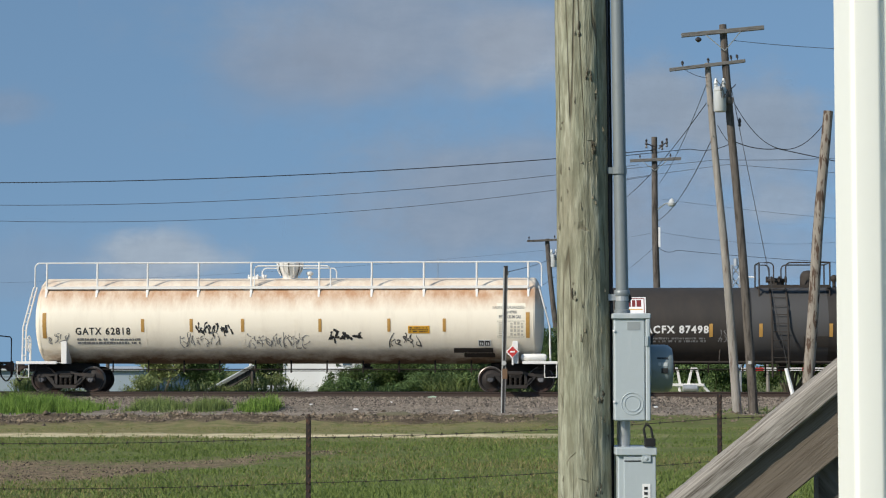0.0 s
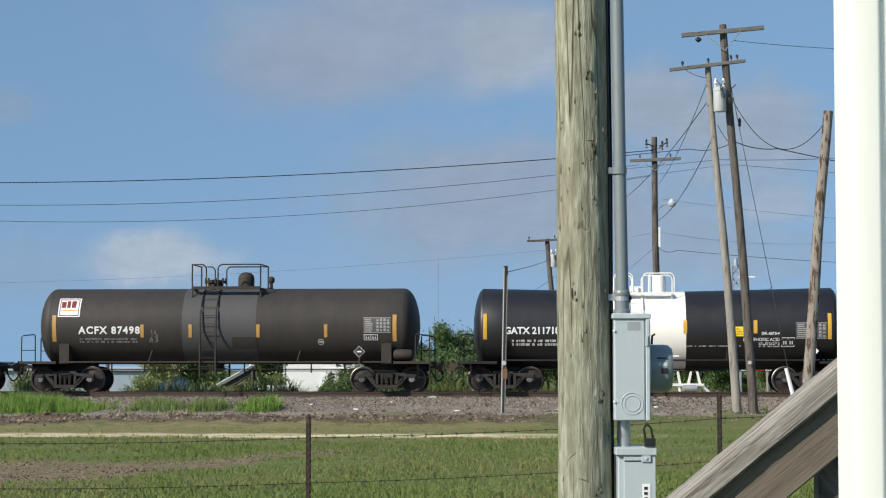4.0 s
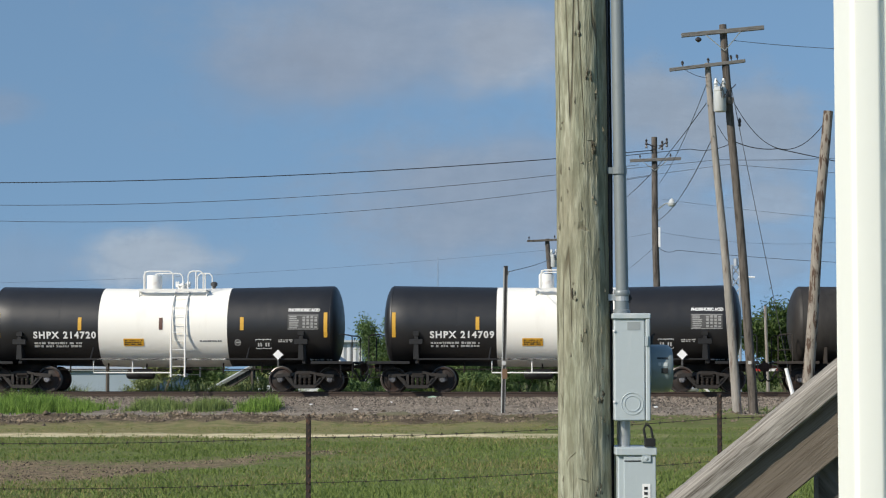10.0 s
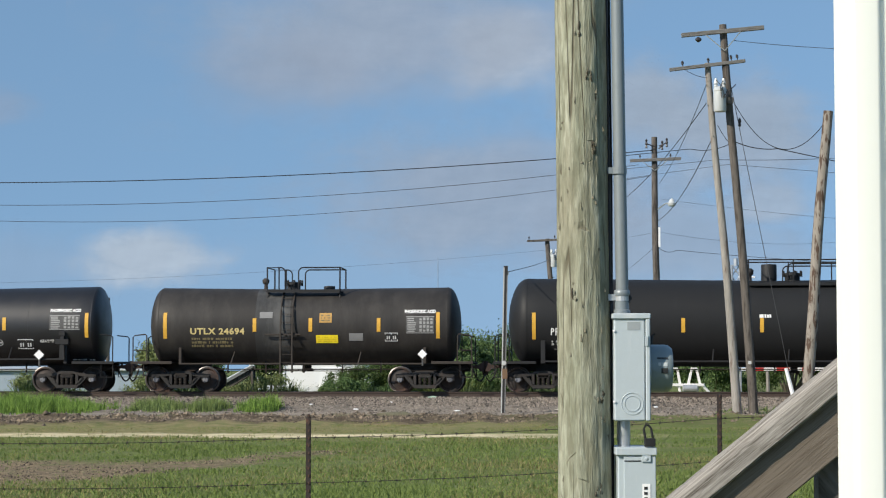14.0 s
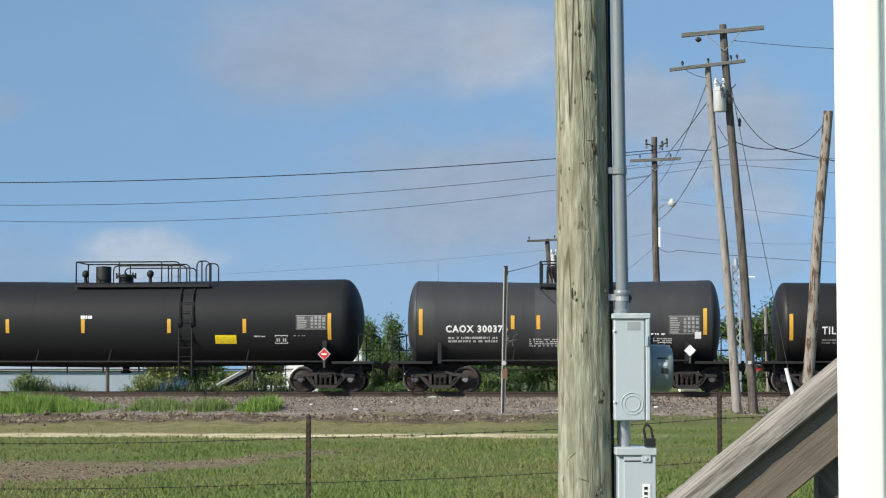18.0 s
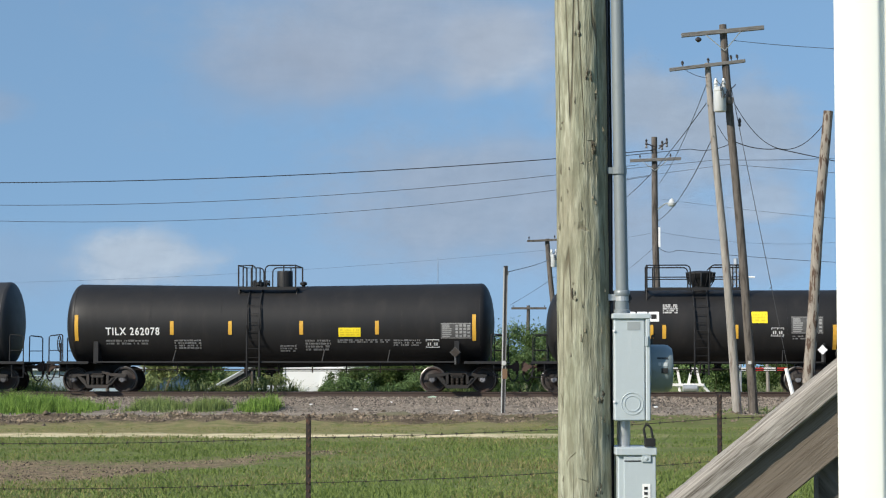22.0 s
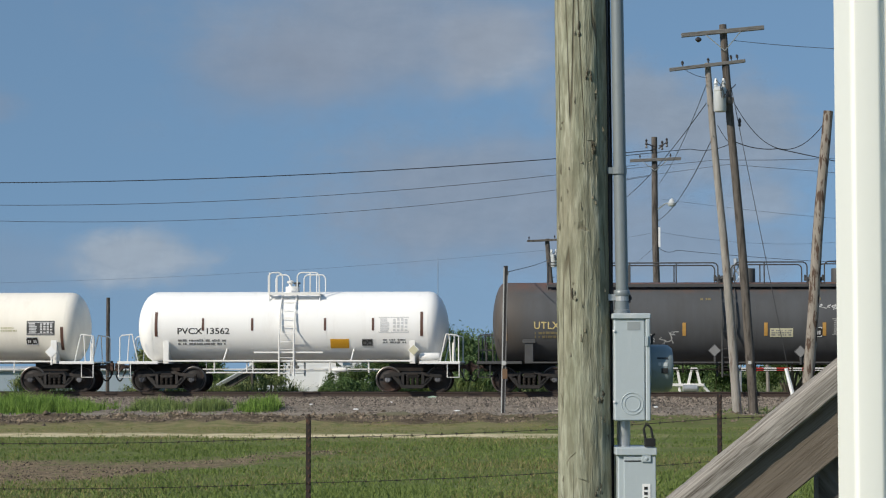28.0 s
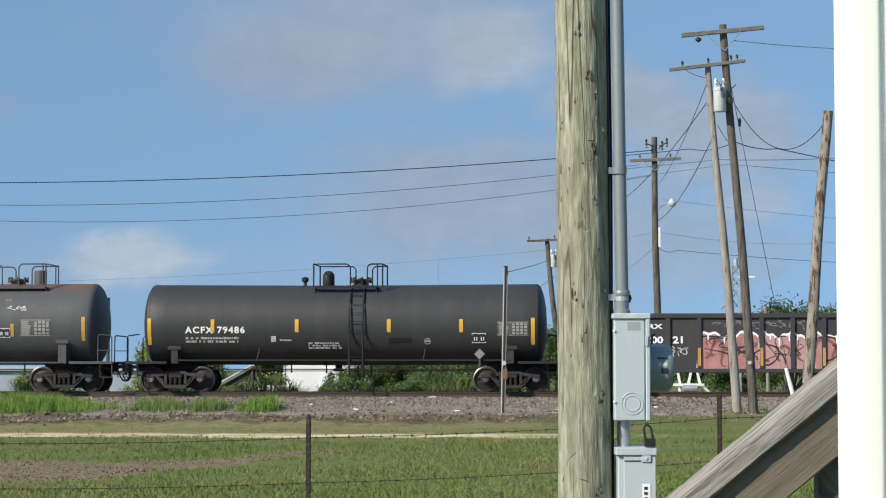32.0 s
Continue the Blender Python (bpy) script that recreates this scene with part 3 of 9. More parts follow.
def build_track():
    trk = tagged(thing("railway_track", "single railway track with rusty rails on wooden ties", "track", at=TRACK), kind="structure")
    for y in (-0.7525, 0.7525):
        bm = bmesh.new()
        prof = [(-0.075, -0.17), (0.075, -0.17), (0.075, -0.155), (0.012, -0.135), (0.010, -0.045), (0.036, -0.035), (0.036, -0.004), (0.028, 0.0), (-0.028, 0.0), (-0.036, -0.004), (-0.036, -0.035), (-0.010, -0.045), (-0.012, -0.135), (-0.075, -0.155)]
        a = [bm.verts.new((-420, y + p, z)) for p, z in prof]
        b = [bm.verts.new((420, y + p, z)) for p, z in prof]
        bm.faces.new(a)
        bm.faces.new(b)
        for i in range(len(a)):
            j = (i + 1) % len(a)
            bm.faces.new((a[i], b[i], b[j], a[j]))
        r = part("rail", bm, RAIL_STEEL, trk)
        r.data.materials.append(RAIL_TOP)
        for p in r.data.polygons:
            if p.normal.z > 0.9 and p.center.z > -0.01:
                p.material_index = 1
    bm = bmesh.new()
    box(bm, -0.115, 0.115, -1.3, 1.3, -0.34, -0.172, 0.008)
    tie = part("tie", bm, TIE_WOOD, trk)
    tie.matrix_basis = pose(-22.0, 0, 0)
    for i in range(1, 88):
        again("tie", tie.data, trk, pose(-22 + 0.5 * i + 0.02 * math.sin(i * 7.1), 0.03 * math.sin(i * 3.3), 0))


build_track()

# ---- wooden poles, wires ----
POLE_OLD = surface("weathered_pole_wood", (0.275, 0.254, 0.228), 0.85, 0, 0.55, 3.0, (4, 4, 0.5), 0.5, 9, (8, 8, 0.35), (0.10, 0.06, 0.04), 0.56, 0.66, 1.6, (3, 3, 0.5))
POLE_DARK = surface("dark_pole_wood", (0.115, 0.10, 0.087), 0.85, 0, 0.55, 3.0, (5, 5, 0.9), 0.5, 9, (8, 8, 0.5), (0.04, 0.032, 0.026), 0.50, 0.62, 2.5, (4, 4, 0.6))
POLE_TORN = surface("torn_bark_wood", (0.27, 0.24, 0.205), 0.85, 0, 0.4, 3.0, (4, 4, 0.7), 0.6, 9, (8, 8, 0.35), (0.075, 0.045, 0.03), 0.50, 0.56, 2.2, (3, 3, 0.7))
ARM_WOOD = surface("crossarm_wood", (0.165, 0.16, 0.152), 0.85, 0, 0.45, 3, (1.2, 9, 9), 0.5, 9, (0.8, 12, 12), (0.07, 0.06, 0.05), 0.52, 0.66, 3, (0.8, 6, 6))
WIRE = surface("black_wire", (0.02, 0.02, 0.022), 0.5, 0, 0.1, 5, bump=0)
THIN_WIRE = surface("grey_wire", (0.06, 0.065, 0.07), 0.5, 0.3, 0.1, 5, bump=0)
INSUL = surface("dark_porcelain", (0.035, 0.03, 0.03), 0.3, 0, 0.2, 9, bump=0)
GALV = surface("galvanised_steel", (0.50, 0.52, 0.54), 0.45, 0.6, 0.12, 6)
TRANSFORMER = surface("transformer_paint", (0.50, 0.52, 0.52), 0.4, 0.1, 0.08, 4)


def sag_points(a, b, sag, n=14):
    a, b = Vector(a), Vector(b)
    return [a.lerp(b, i / n) - Vector((0, 0, sag * 4 * (i / n) * (1 - i / n))) for i in range(n + 1)]


def wire(a, b, sag=0.3, r=0.012, material=WIRE, what="thin black overhead wire"):
    bm = bmesh.new()
    tube(bm, sag_points(a, b, sag, 24), r * 0.7, 5)
    return tagged(part("overhead_wire", bm, material, None), what, "wire", "overhead wires")


def pole(name, foot, top, r0, r1, material, label, group="utility poles"):
    """A leaning, slightly crooked round pole with a chamfered top."""
    p = thing(name, label, "pole", group, at=foot)
    f, t = Vector(foot), Vector(top)
    bm = bmesh.new()
    n = 10
    pts = []
    for i in range(n + 1):
        k = i / n
        q = (t - f) * k
        w = 0.25 * r0 * math.sin(k * math.pi) * math.sin(k * 5 + r0 * 40)
        pts.append(Vector((q.x + w, q.y, q.z - (0.25 if i == 0 else 0))))
    tube(bm, pts, r0, 14, r1)
    part("shaft", bm, material, p, "", 50)
    return p


def crossarm(p, foot, a, b, h=0.11, d=0.09, material=ARM_WOOD, insul=(), braces=None, up=True):
    """A crossarm from a to b in world coordinates, with insulators at those shares of its length."""
    f = Vector(foot)
    a, b = Vector(a) - f, Vector(b) - f
    v = b - a
    m = Matrix.Translation(a) @ v.to_track_quat("X", "Z").to_matrix().to_4x4()
    bm = bmesh.new()
    box(bm, 0, v.length, -d / 2, d / 2, -h / 2, h / 2, 0.01)
    arm = part("crossarm", bm, material, p, "", 0, m)
    for k in insul:
        bm = bmesh.new()
        s = 1 if up else -1
        lathe(bm, [(0.015, s * h / 2), (0.015, s * (h / 2 + 0.06)), (0.045, s * (h / 2 + 0.07)), (0.036, s * (h / 2 + 0.11)), (0.048, s * (h / 2 + 0.13)), (0.02, s * (h / 2 + 0.18))], 10, "z", (k * v.length, 0, 0))
        part("insulator", bm, INSUL, arm)
    if braces:
        c, drop = braces
        for s in (-1, 1):
            bm = bmesh.new()
            tube(bm, [(c * v.length + s * 0.55, -0.06, -h / 2), (c * v.length, -0.06, -drop)], 0.018, 4)
            part("brace", bm, GALV, arm)
    return arm


RUST_POST = surface("rusty_post_steel", (0.034, 0.024, 0.021), 0.8, 0.1, 0.4, 12, dirt=(0.14, 0.06, 0.035), dirt_lo=0.55, dirt_hi=0.7, dirt_scale=14)


def transformer(p, foot, at, r=0.20, h=0.72):
    o = Vector(at) - Vector(foot)
    bm = bmesh.new()
    lathe(bm, [(r * 0.9, -h / 2), (r, -h / 2 + 0.04), (r, h / 2 - 0.08), (r * 1.06, h / 2 - 0.07), (r * 1.06, h / 2), (r * 0.6, h / 2 + 0.07), (0.02, h / 2 + 0.09)], 20, "z", o)
    t = part("transformer", bm, TRANSFORMER, p, "pale grey transformer can", 40)
    for s in (-1, 1):
        bm = bmesh.new()
        lathe(bm, [(0.05, h / 2), (0.07, h / 2 + 0.08), (0.045, h / 2 + 0.12), (0.07, h / 2 + 0.18), (0.03, h / 2 + 0.34)], 8, "z", o + Vector((s * 0.12, 0, 0)))
        part("bushing", bm, TRANSFORMER, t)
    bm = bmesh.new()
    box(bm, o.x + r * 0.7, o.x + r + 0.22, o.y - 0.05, o.y + 0.05, o.z - 0.1, o.z + 0.1)
    part("bracket", bm, POLE_DARK, t)
    bm = bmesh.new()
    for s in (-1, 1):
        tube(bm, [o + Vector((s * 0.12, 0, h / 2 + 0.3)), o + Vector((s * 0.02, -r - 0.03, h / 2 + 0.12)), o + Vector((0.08 + s * 0.05, -r - 0.04, 0.05)), o + Vector((r + 0.02, -r * 0.8, 0.22)), o + Vector((r + 0.3, 0, 0.5))], 0.016, 5)
    part("lead_wires", bm, WIRE, t)


def big_poles():
    # tall dark pole with the high crossarm
    foot, top = (9.743, 66.5, 0.205), (8.846, 66.5, 12.571)
    foot = (foot[0], foot[1], on_ground(foot[0], foot[1]))
    p = pole("utility_pole", foot, top, 0.15, 0.115, POLE_DARK, "tall leaning dark wooden utility pole with a high crossarm")
    crossarm(p, foot, (7.516, 66.3, 12.197), (10.119, 66.3, 12.448), 0.135, 0.12, ARM_WOOD, (), (0.50, 0.62))
    bm = bmesh.new()
    lathe(bm, [(0.03, 0.0), (0.10, -0.05), (0.10, -0.10), (0.03, -0.16)], 10, "z", Vector((8.05, 66.3, 12.143)) - Vector(foot))
    part("insulator", bm, INSUL, p)
    transformer(p, foot, (8.686, 66.1, 10.112))
    bm = bmesh.new()
    o = Vector((9.579, 66.25, 1.899)) - Vector(foot)
    box(bm, o.x - 0.05, o.x + 0.05, o.y - 0.02, o.y + 0.02, o.z - 0.05, o.z + 0.05)
    part("pole_tag", bm, DULL_WHITE, p, "small white tag")
    # paler pole beside it
    foot, top = (9.203, 66.3, 0.262), (8.367, 66.6, 11.362)
    foot = (foot[0], foot[1], on_ground(foot[0], foot[1]))
    p = pole("utility_pole", foot, top, 0.15, 0.095, POLE_OLD, "leaning pale weathered utility pole with a lower crossarm")
    crossarm(p, foot, (7.146, 66.4, 11.118), (9.537, 66.4, 11.405), 0.11, 0.10, ARM_WOOD, (0.18, 0.52, 0.82, 0.90), None)
    # cut-off pole further along
    foot, top = (11.24, 66.0, 1.056), (12.068, 66.0, 9.761)
    foot = (foot[0], foot[1], on_ground(foot[0], foot[1]))
    pole("utility_pole", foot, top, 0.185, 0.15, POLE_TORN, "leaning cut-off wooden pole with torn brown bark")
    # pole behind the track with street light
    foot, top = (9.755, 96.0, 0.217), (9.619, 96.0, 12.249)
    foot = (foot[0], foot[1], on_ground(foot[0], foot[1]))
    p = pole("utility_pole", foot, top, 0.18, 0.13, POLE_DARK, "dark utility pole with a crossarm, fuses and a bracket lamp")
    crossarm(p, foot, (8.49, 95.8, 11.145), (10.799, 95.8, 11.248), 0.14, 0.10, ARM_WOOD, (0.2, 0.8), (0.48, 0.5))
    for px in ((9.228, 95.7, 11.907), (9.946, 95.7, 11.83), (10.151, 95.7, 11.958)):
        bm = bmesh.new()
        o = Vector(px) - Vector(foot)
        lathe(bm, [(0.03, -0.2), (0.06, -0.16), (0.035, -0.08), (0.07, 0.0), (0.035, 0.08), (0.06, 0.16), (0.02, 0.22)], 8, "z", o)
        tube(bm, [o, (0.0 + (o.x * 0.1), o.y, o.z - 0.15)], 0.03, 5)
        part("fuse_cutout", bm, INSUL, p)
    bm = bmesh.new()
    a, b = Vector((9.734, 95.8, 8.933)) - Vector(foot), Vector((10.29, 95.0, 9.204)) - Vector(foot)
    tube(bm, [a, a.lerp(b, 0.5) + Vector((0, 0, 0.08)), b], 0.03, 6)
    arm = part("lamp_arm", bm, GALV, p)
    bm = bmesh.new()
    lathe(bm, [(0.03, 0.16), (0.10, 0.10), (0.19, -0.06), (0.17, -0.16), (0.05, -0.20)], 14, "z", b)
    part("lamp_head", bm, TRANSFORMER, arm)
    bm = bmesh.new()
    a = Vector((9.798, 95.75, 7.672)) - Vector(foot)
    box(bm, a.x - 0.04, a.x + 0.04, a.y - 0.05, a.y + 0.05, a.z - 0.45, a.z + 0.45)
    part("cable_guard", bm, WHITE, p)
    # far small pole with transformer
    foot, top = (6.319, 112.0, 1.045), (5.506, 112.0, 8.601)
    foot = (foot[0], foot[1], on_ground(foot[0], foot[1]))
    p = pole("utility_pole", foot, top, 0.17, 0.12, POLE_DARK, "leaning dark utility pole far behind the track")
    crossarm(p, foot, (4.45, 111.8, 8.469), (6.541, 111.8, 8.559), 0.11, 0.09, POLE_DARK, (0.05, 0.7, 0.95), None)
    transformer(p, foot, (5.84, 111.6, 7.382), 0.16, 0.6)
    # very far pole whose crossarm shows over the bushes
    foot, top = (7.634, 190.0, -0.097), (7.651, 190.0, 7.437)
    p = pole("utility_pole", (foot[0], foot[1], 0), top, 0.2, 0.15, POLE_DARK, "distant utility pole over the bushes")
    crossarm(p, (foot[0], foot[1], 0), (6.124, 189.8, 7.178), (9.263, 189.8, 7.178), 0.2, 0.12, POLE_DARK, (0.05, 0.5, 0.95), None)
    # slim mast on the horizon
    foot, top = (-0.958, 400.0, -2.049), (-0.961, 400.0, 22.892)
    m = thing("radio_mast", "thin distant grey radio mast", "mast", at=(foot[0], foot[1], 0))
    bm = bmesh.new()
    tube(bm, [(0, 0, 0), (0, 0, top[2])], 0.06, 4)
    part("shaft", bm, surface("hazy_mast_steel", (0.22, 0.27, 0.34), 0.7, 0, 0.1, 1), m)
    # guy wire with its white marker
    a, b = (9.048, 66.5, 10.845), (10.821, 65.6, 0.886)
    wire(a, b, 0.0, 0.016, WIRE, "black guy wire from the pole to the ground")
    o = Vector((9.347, 66.42, 9.455))
    bm = bmesh.new()
    lathe(bm, [(0.015, -0.14), (0.05, -0.10), (0.035, -0.02), (0.06, 0.04), (0.04, 0.10), (0.012, 0.15)], 10)
    tagged(part("strain_insulator", bm, INSUL, None, "", 0, Matrix.Translation(o)), "dark porcelain strain insulator on the guy wire", "insulator")
    g = thing("guy_marker", "leaning white plastic guy wire marker", "marker", at=(b[0], b[1], on_ground(b[0], b[1])))
    bm = bmesh.new()
    o = Vector((b[0], b[1], on_ground(b[0], b[1])))
    tube(bm, [Vector((10.821, 65.5, 0.8)) - o, Vector((10.586, 65.5, 1.722)) - o], 0.07, 8, 0.055)
    part("sleeve", bm, WHITE, g)


def rusty_post():
    """The slim square post between field and track, with fittings and one wire."""
    foot, top = (1.889, 67.0, 0.265), (1.986, 67.0, 4.956)
    gz = on_ground(foot[0], foot[1])
    p = thing("steel_post", "slim dark square post with an orange plate and a round disc", "post", at=(foot[0], foot[1], gz))
    dx = top[0] - foot[0]
    bm = bmesh.new()
    h = top[2] - gz
    box(bm, -0.066, 0.066, -0.06, 0.06, -0.3, h)
    for v in bm.verts:
        v.co.x += dx * v.co.z / h
    part("shaft", bm, surface("dark_post_steel", (0.022, 0.021, 0.021), 0.75, 0.1, 0.3, 6, (4, 4, 0.6)), p)
    # pale strip paints in the bright highlight down the shaft's left edge
    bm = bmesh.new()
    box(bm, -0.072, -0.034, -0.066, -0.058, 0.0, h - 0.05)
    for v in bm.verts:
        v.co.x += dx * v.co.z / h
    part("edge_strip", bm, surface("pale_highlight_steel", (0.46, 0.46, 0.45), 0.5, 0.1, 0.4, 6, (4, 4, 0.5)), p, "pale strip painted as the lit edge's highlight")
    # narrow grey strip along the right edge
    bm = bmesh.new()
    box(bm, 0.040, 0.070, -0.066, -0.058, 0.0, h - 0.3)
    for v in bm.verts:
        v.co.x += dx * v.co.z / h
    part("edge_strip", bm, surface("grey_strip_steel", (0.20, 0.195, 0.19), 0.5, 0.1, 0.5, 6, (4, 4, 0.4)), p)
    z = (1.942, 66.9, 1.883)[2] - gz
    bm = bmesh.new()
    lathe(bm, [(0.02, -0.115), (0.075, -0.11), (0.075, -0.07)], 14, "y", (dx * 0.35, 0, z))
    part("disc", bm, DULL_WHITE, p, "small white disc")
    bm = bmesh.new()
    z = (1.941, 66.9, 1.546)[2] - gz
    box(bm, -0.05 + dx * 0.28, 0.11 + dx * 0.28, -0.075, -0.06, z - 0.16, z + 0.16)
    part("plate", bm, surface("rust_orange", (0.17, 0.10, 0.055), 0.8, 0, 0.25, 8), p, "rust-orange plate")
    bm = bmesh.new()
    z = (2.054, 66.9, 4.719)[2] - gz
    box(bm, 0.10, 0.20, -0.04, 0.04, z - 0.05, z + 0.05)
    part("bracket", bm, GALV, p)


def wires():
    wire((-21.68, 96.0, 10.159), (9.616, 96.0, 11.655), 0.36, 0.030)
    wire((-21.667, 96.0, 9.154), (8.892, 96.0, 10.984), 0.55, 0.019, THIN_WIRE)
    wire((-21.658, 96.0, 8.459), (9.403, 96.0, 10.468), 0.75, 0.016, THIN_WIRE)
    wire((-25.225, 112.0, 6.235), (5.444, 112.0, 8.002), 0.3, 0.007, THIN_WIRE, "thin grey wire far off")
    wire((2.057, 67.0, 4.777), (5.622, 112.0, 7.492), 0.05, 0.018)
    wire((3.555, 112.0, 5.099), (5.919, 112.0, 6.594), 0.05, 0.014, THIN_WIRE)
    # spans round the tall poles
    wire((9.182, 66.5, 12.068), (12.61, 66.5, 11.798), 0.03, 0.014, THIN_WIRE)
    wire((7.646, 66.4, 11.118), (8.322, 66.4, 10.867), 0.05, 0.012)
    wire((8.298, 66.4, 10.061), (8.731, 102.0, 9.895), 0.25, 0.02)
    wire((8.303, 66.4, 10.652), (9.814, 96.0, 10.107), 0.3, 0.016)
    wire((4.826, 66.5, 8.319), (7.802, 66.5, 8.623), 0.0, 0.017)
    wire((7.802, 66.5, 8.623), (9.05, 66.5, 8.784), 0.11, 0.017)
    wire((9.158, 66.5, 8.873), (10.513, 66.3, 8.611), 0.1, 0.022)
    wire((10.513, 66.3, 8.611), (12.476, 66.0, 8.144), 0.0, 0.022)
    wire((9.22, 66.5, 10.02), (11.888, 66.0, 9.317), 1.06, 0.018)
    wire((8.649, 66.4, 9.363), (9.085, 66.5, 8.748), 0.05, 0.014)
    wire((8.505, 66.4, 9.023), (9.752, 96.0, 8.433), 0.42, 0.02)
    wire((7.093, 96.0, 10.675), (11.737, 90.0, 10.62), 0.0, 0.016, THIN_WIRE)
    wire((11.737, 90.0, 10.62), (17.016, 90.0, 10.704), 0.05, 0.018)
    wire((7.091, 96.0, 10.185), (12.121, 90.0, 10.414), 0.0, 0.013, THIN_WIRE)
    wire((12.121, 90.0, 10.426), (17.008, 90.0, 10.039), 0.0, 0.014, THIN_WIRE)
    wire((9.964, 96.0, 9.412), (18.12, 96.0, 8.511), 0.05, 0.01, THIN_WIRE)
    wire((9.801, 96.0, 7.919), (20.75, 110.0, 8.33), 0.3, 0.009, THIN_WIRE)
    wire((8.85, 120.0, 9.096), (9.75, 96.0, 7.945), 0.1, 0.009, THIN_WIRE)
    wire((9.797, 96.0, 7.2), (10.617, 96.0, 7.097), 0.14, 0.016)
    wire((10.617, 96.0, 7.097), (18.099, 96.0, 6.532), 0.05, 0.016)
    wire((6.811, 112.0, 5.099), (9.746, 96.0, 7.379), 0.25, 0.01, THIN_WIRE)


big_poles()
rusty_post()
wires()


# ---- fence ----
BARB = surface("barbed_wire_steel", (0.055, 0.045, 0.04), 0.7, 0.3, 0.3, 20)


def t_post(x, y, top):
    z0 = on_ground(x, y)
    p = thing("fence_post", "rusty studded steel fence post", "fence post", "fence posts", at=(x, y, z0))
    h = top - z0
    bm = bmesh.new()
    box(bm, -0.019, 0.019, -0.003, 0.003, -0.3, h)
    box(bm, -0.0035, 0.0035, 0.003, 0.034, -0.3, h)
    part("shaft", bm, RUST_POST, p)
    bm = bmesh.new()
    box(bm, -0.002, 0.012, -0.013, -0.003, -0.0125, 0.0125, 0.003)
    stud = part("stud", bm, RUST_POST, p, at=(0, 0, 0.0725))
    for i in range(1, int(h / 0.055)):
        again("stud", stud.data, p, pose(0, 0, 0.0725 + 0.055 * i))


def barbed(points, seed):
    """A twisted strand through points, with barbs."""
    rnd = random.Random(seed)
    w = thing("barbed_wire", "rusty strand of barbed wire on the fence", "wire", "fence strands", at=points[0])
    o = Vector(points[0])
    bm = bmesh.new()
    bb = bmesh.new()
    tube(bb, [(-0.006, 0, -0.016), (0.006, 0, 0.016)], 0.0022, 3)
    tube(bb, [(-0.004, 0.012, 0.008), (0.004, -0.012, -0.008)], 0.0022, 3)
    tube(bb, [(-0.008, 0, 0), (0.008, 0, 0)], 0.005, 4)
    barb = None
    for a, b in zip(points, points[1:]):
        pts = [q - o for q in sag_points(a, b, 0.025, 24)]
        tube(bm, pts, 0.0024, 4)
        length = (Vector(b) - Vector(a)).length
        for i in range(int(length / 0.125)):
            k = (i + 0.5 + rnd.uniform(-0.1, 0.1)) * 0.125 / length
            c = pts[min(23, int(k * 24))].lerp(pts[min(24, int(k * 24) + 1)], k * 24 % 1)
            m = pose(c.x, c.y, c.z, rnd.uniform(-80, 80), 0, math.degrees(math.atan2(b[1] - a[1], b[0] - a[0])))
            if barb is None:
                barb = part("barb", bb, BARB, w, at=m)
            else:
                again("barb", barb.data, w, m)
    part("strand", bm, BARB, w)


t_post((-0.987, 15.6, 1.326)[0], 15.6, (-0.987, 15.6, 1.326)[2])
t_post((2.212, 17.0, 1.489)[0], 17.0, (2.212, 17.0, 1.489)[2])
t_post((-3.973, 14.6, 1.205)[0], 14.6, (-3.973, 14.6, 1.205)[2])
t_post((5.467, 18.4, 1.67)[0], 18.4, (5.467, 18.4, 1.67)[2])
barbed([(-3.972, 14.6, 1.176), (-0.983, 15.6, 1.173), (2.206, 17.0, 1.282), (5.463, 18.4, 1.45)], 1)
barbed([(-3.967, 14.6, 0.866), (-0.981, 15.6, 0.843), (2.203, 17.0, 0.945), (5.457, 18.4, 1.06)], 2)
barbed([(-3.962, 14.6, 0.492), (-0.98, 15.6, 0.497), (2.2, 17.0, 0.563), (5.45, 18.4, 0.661)], 3)


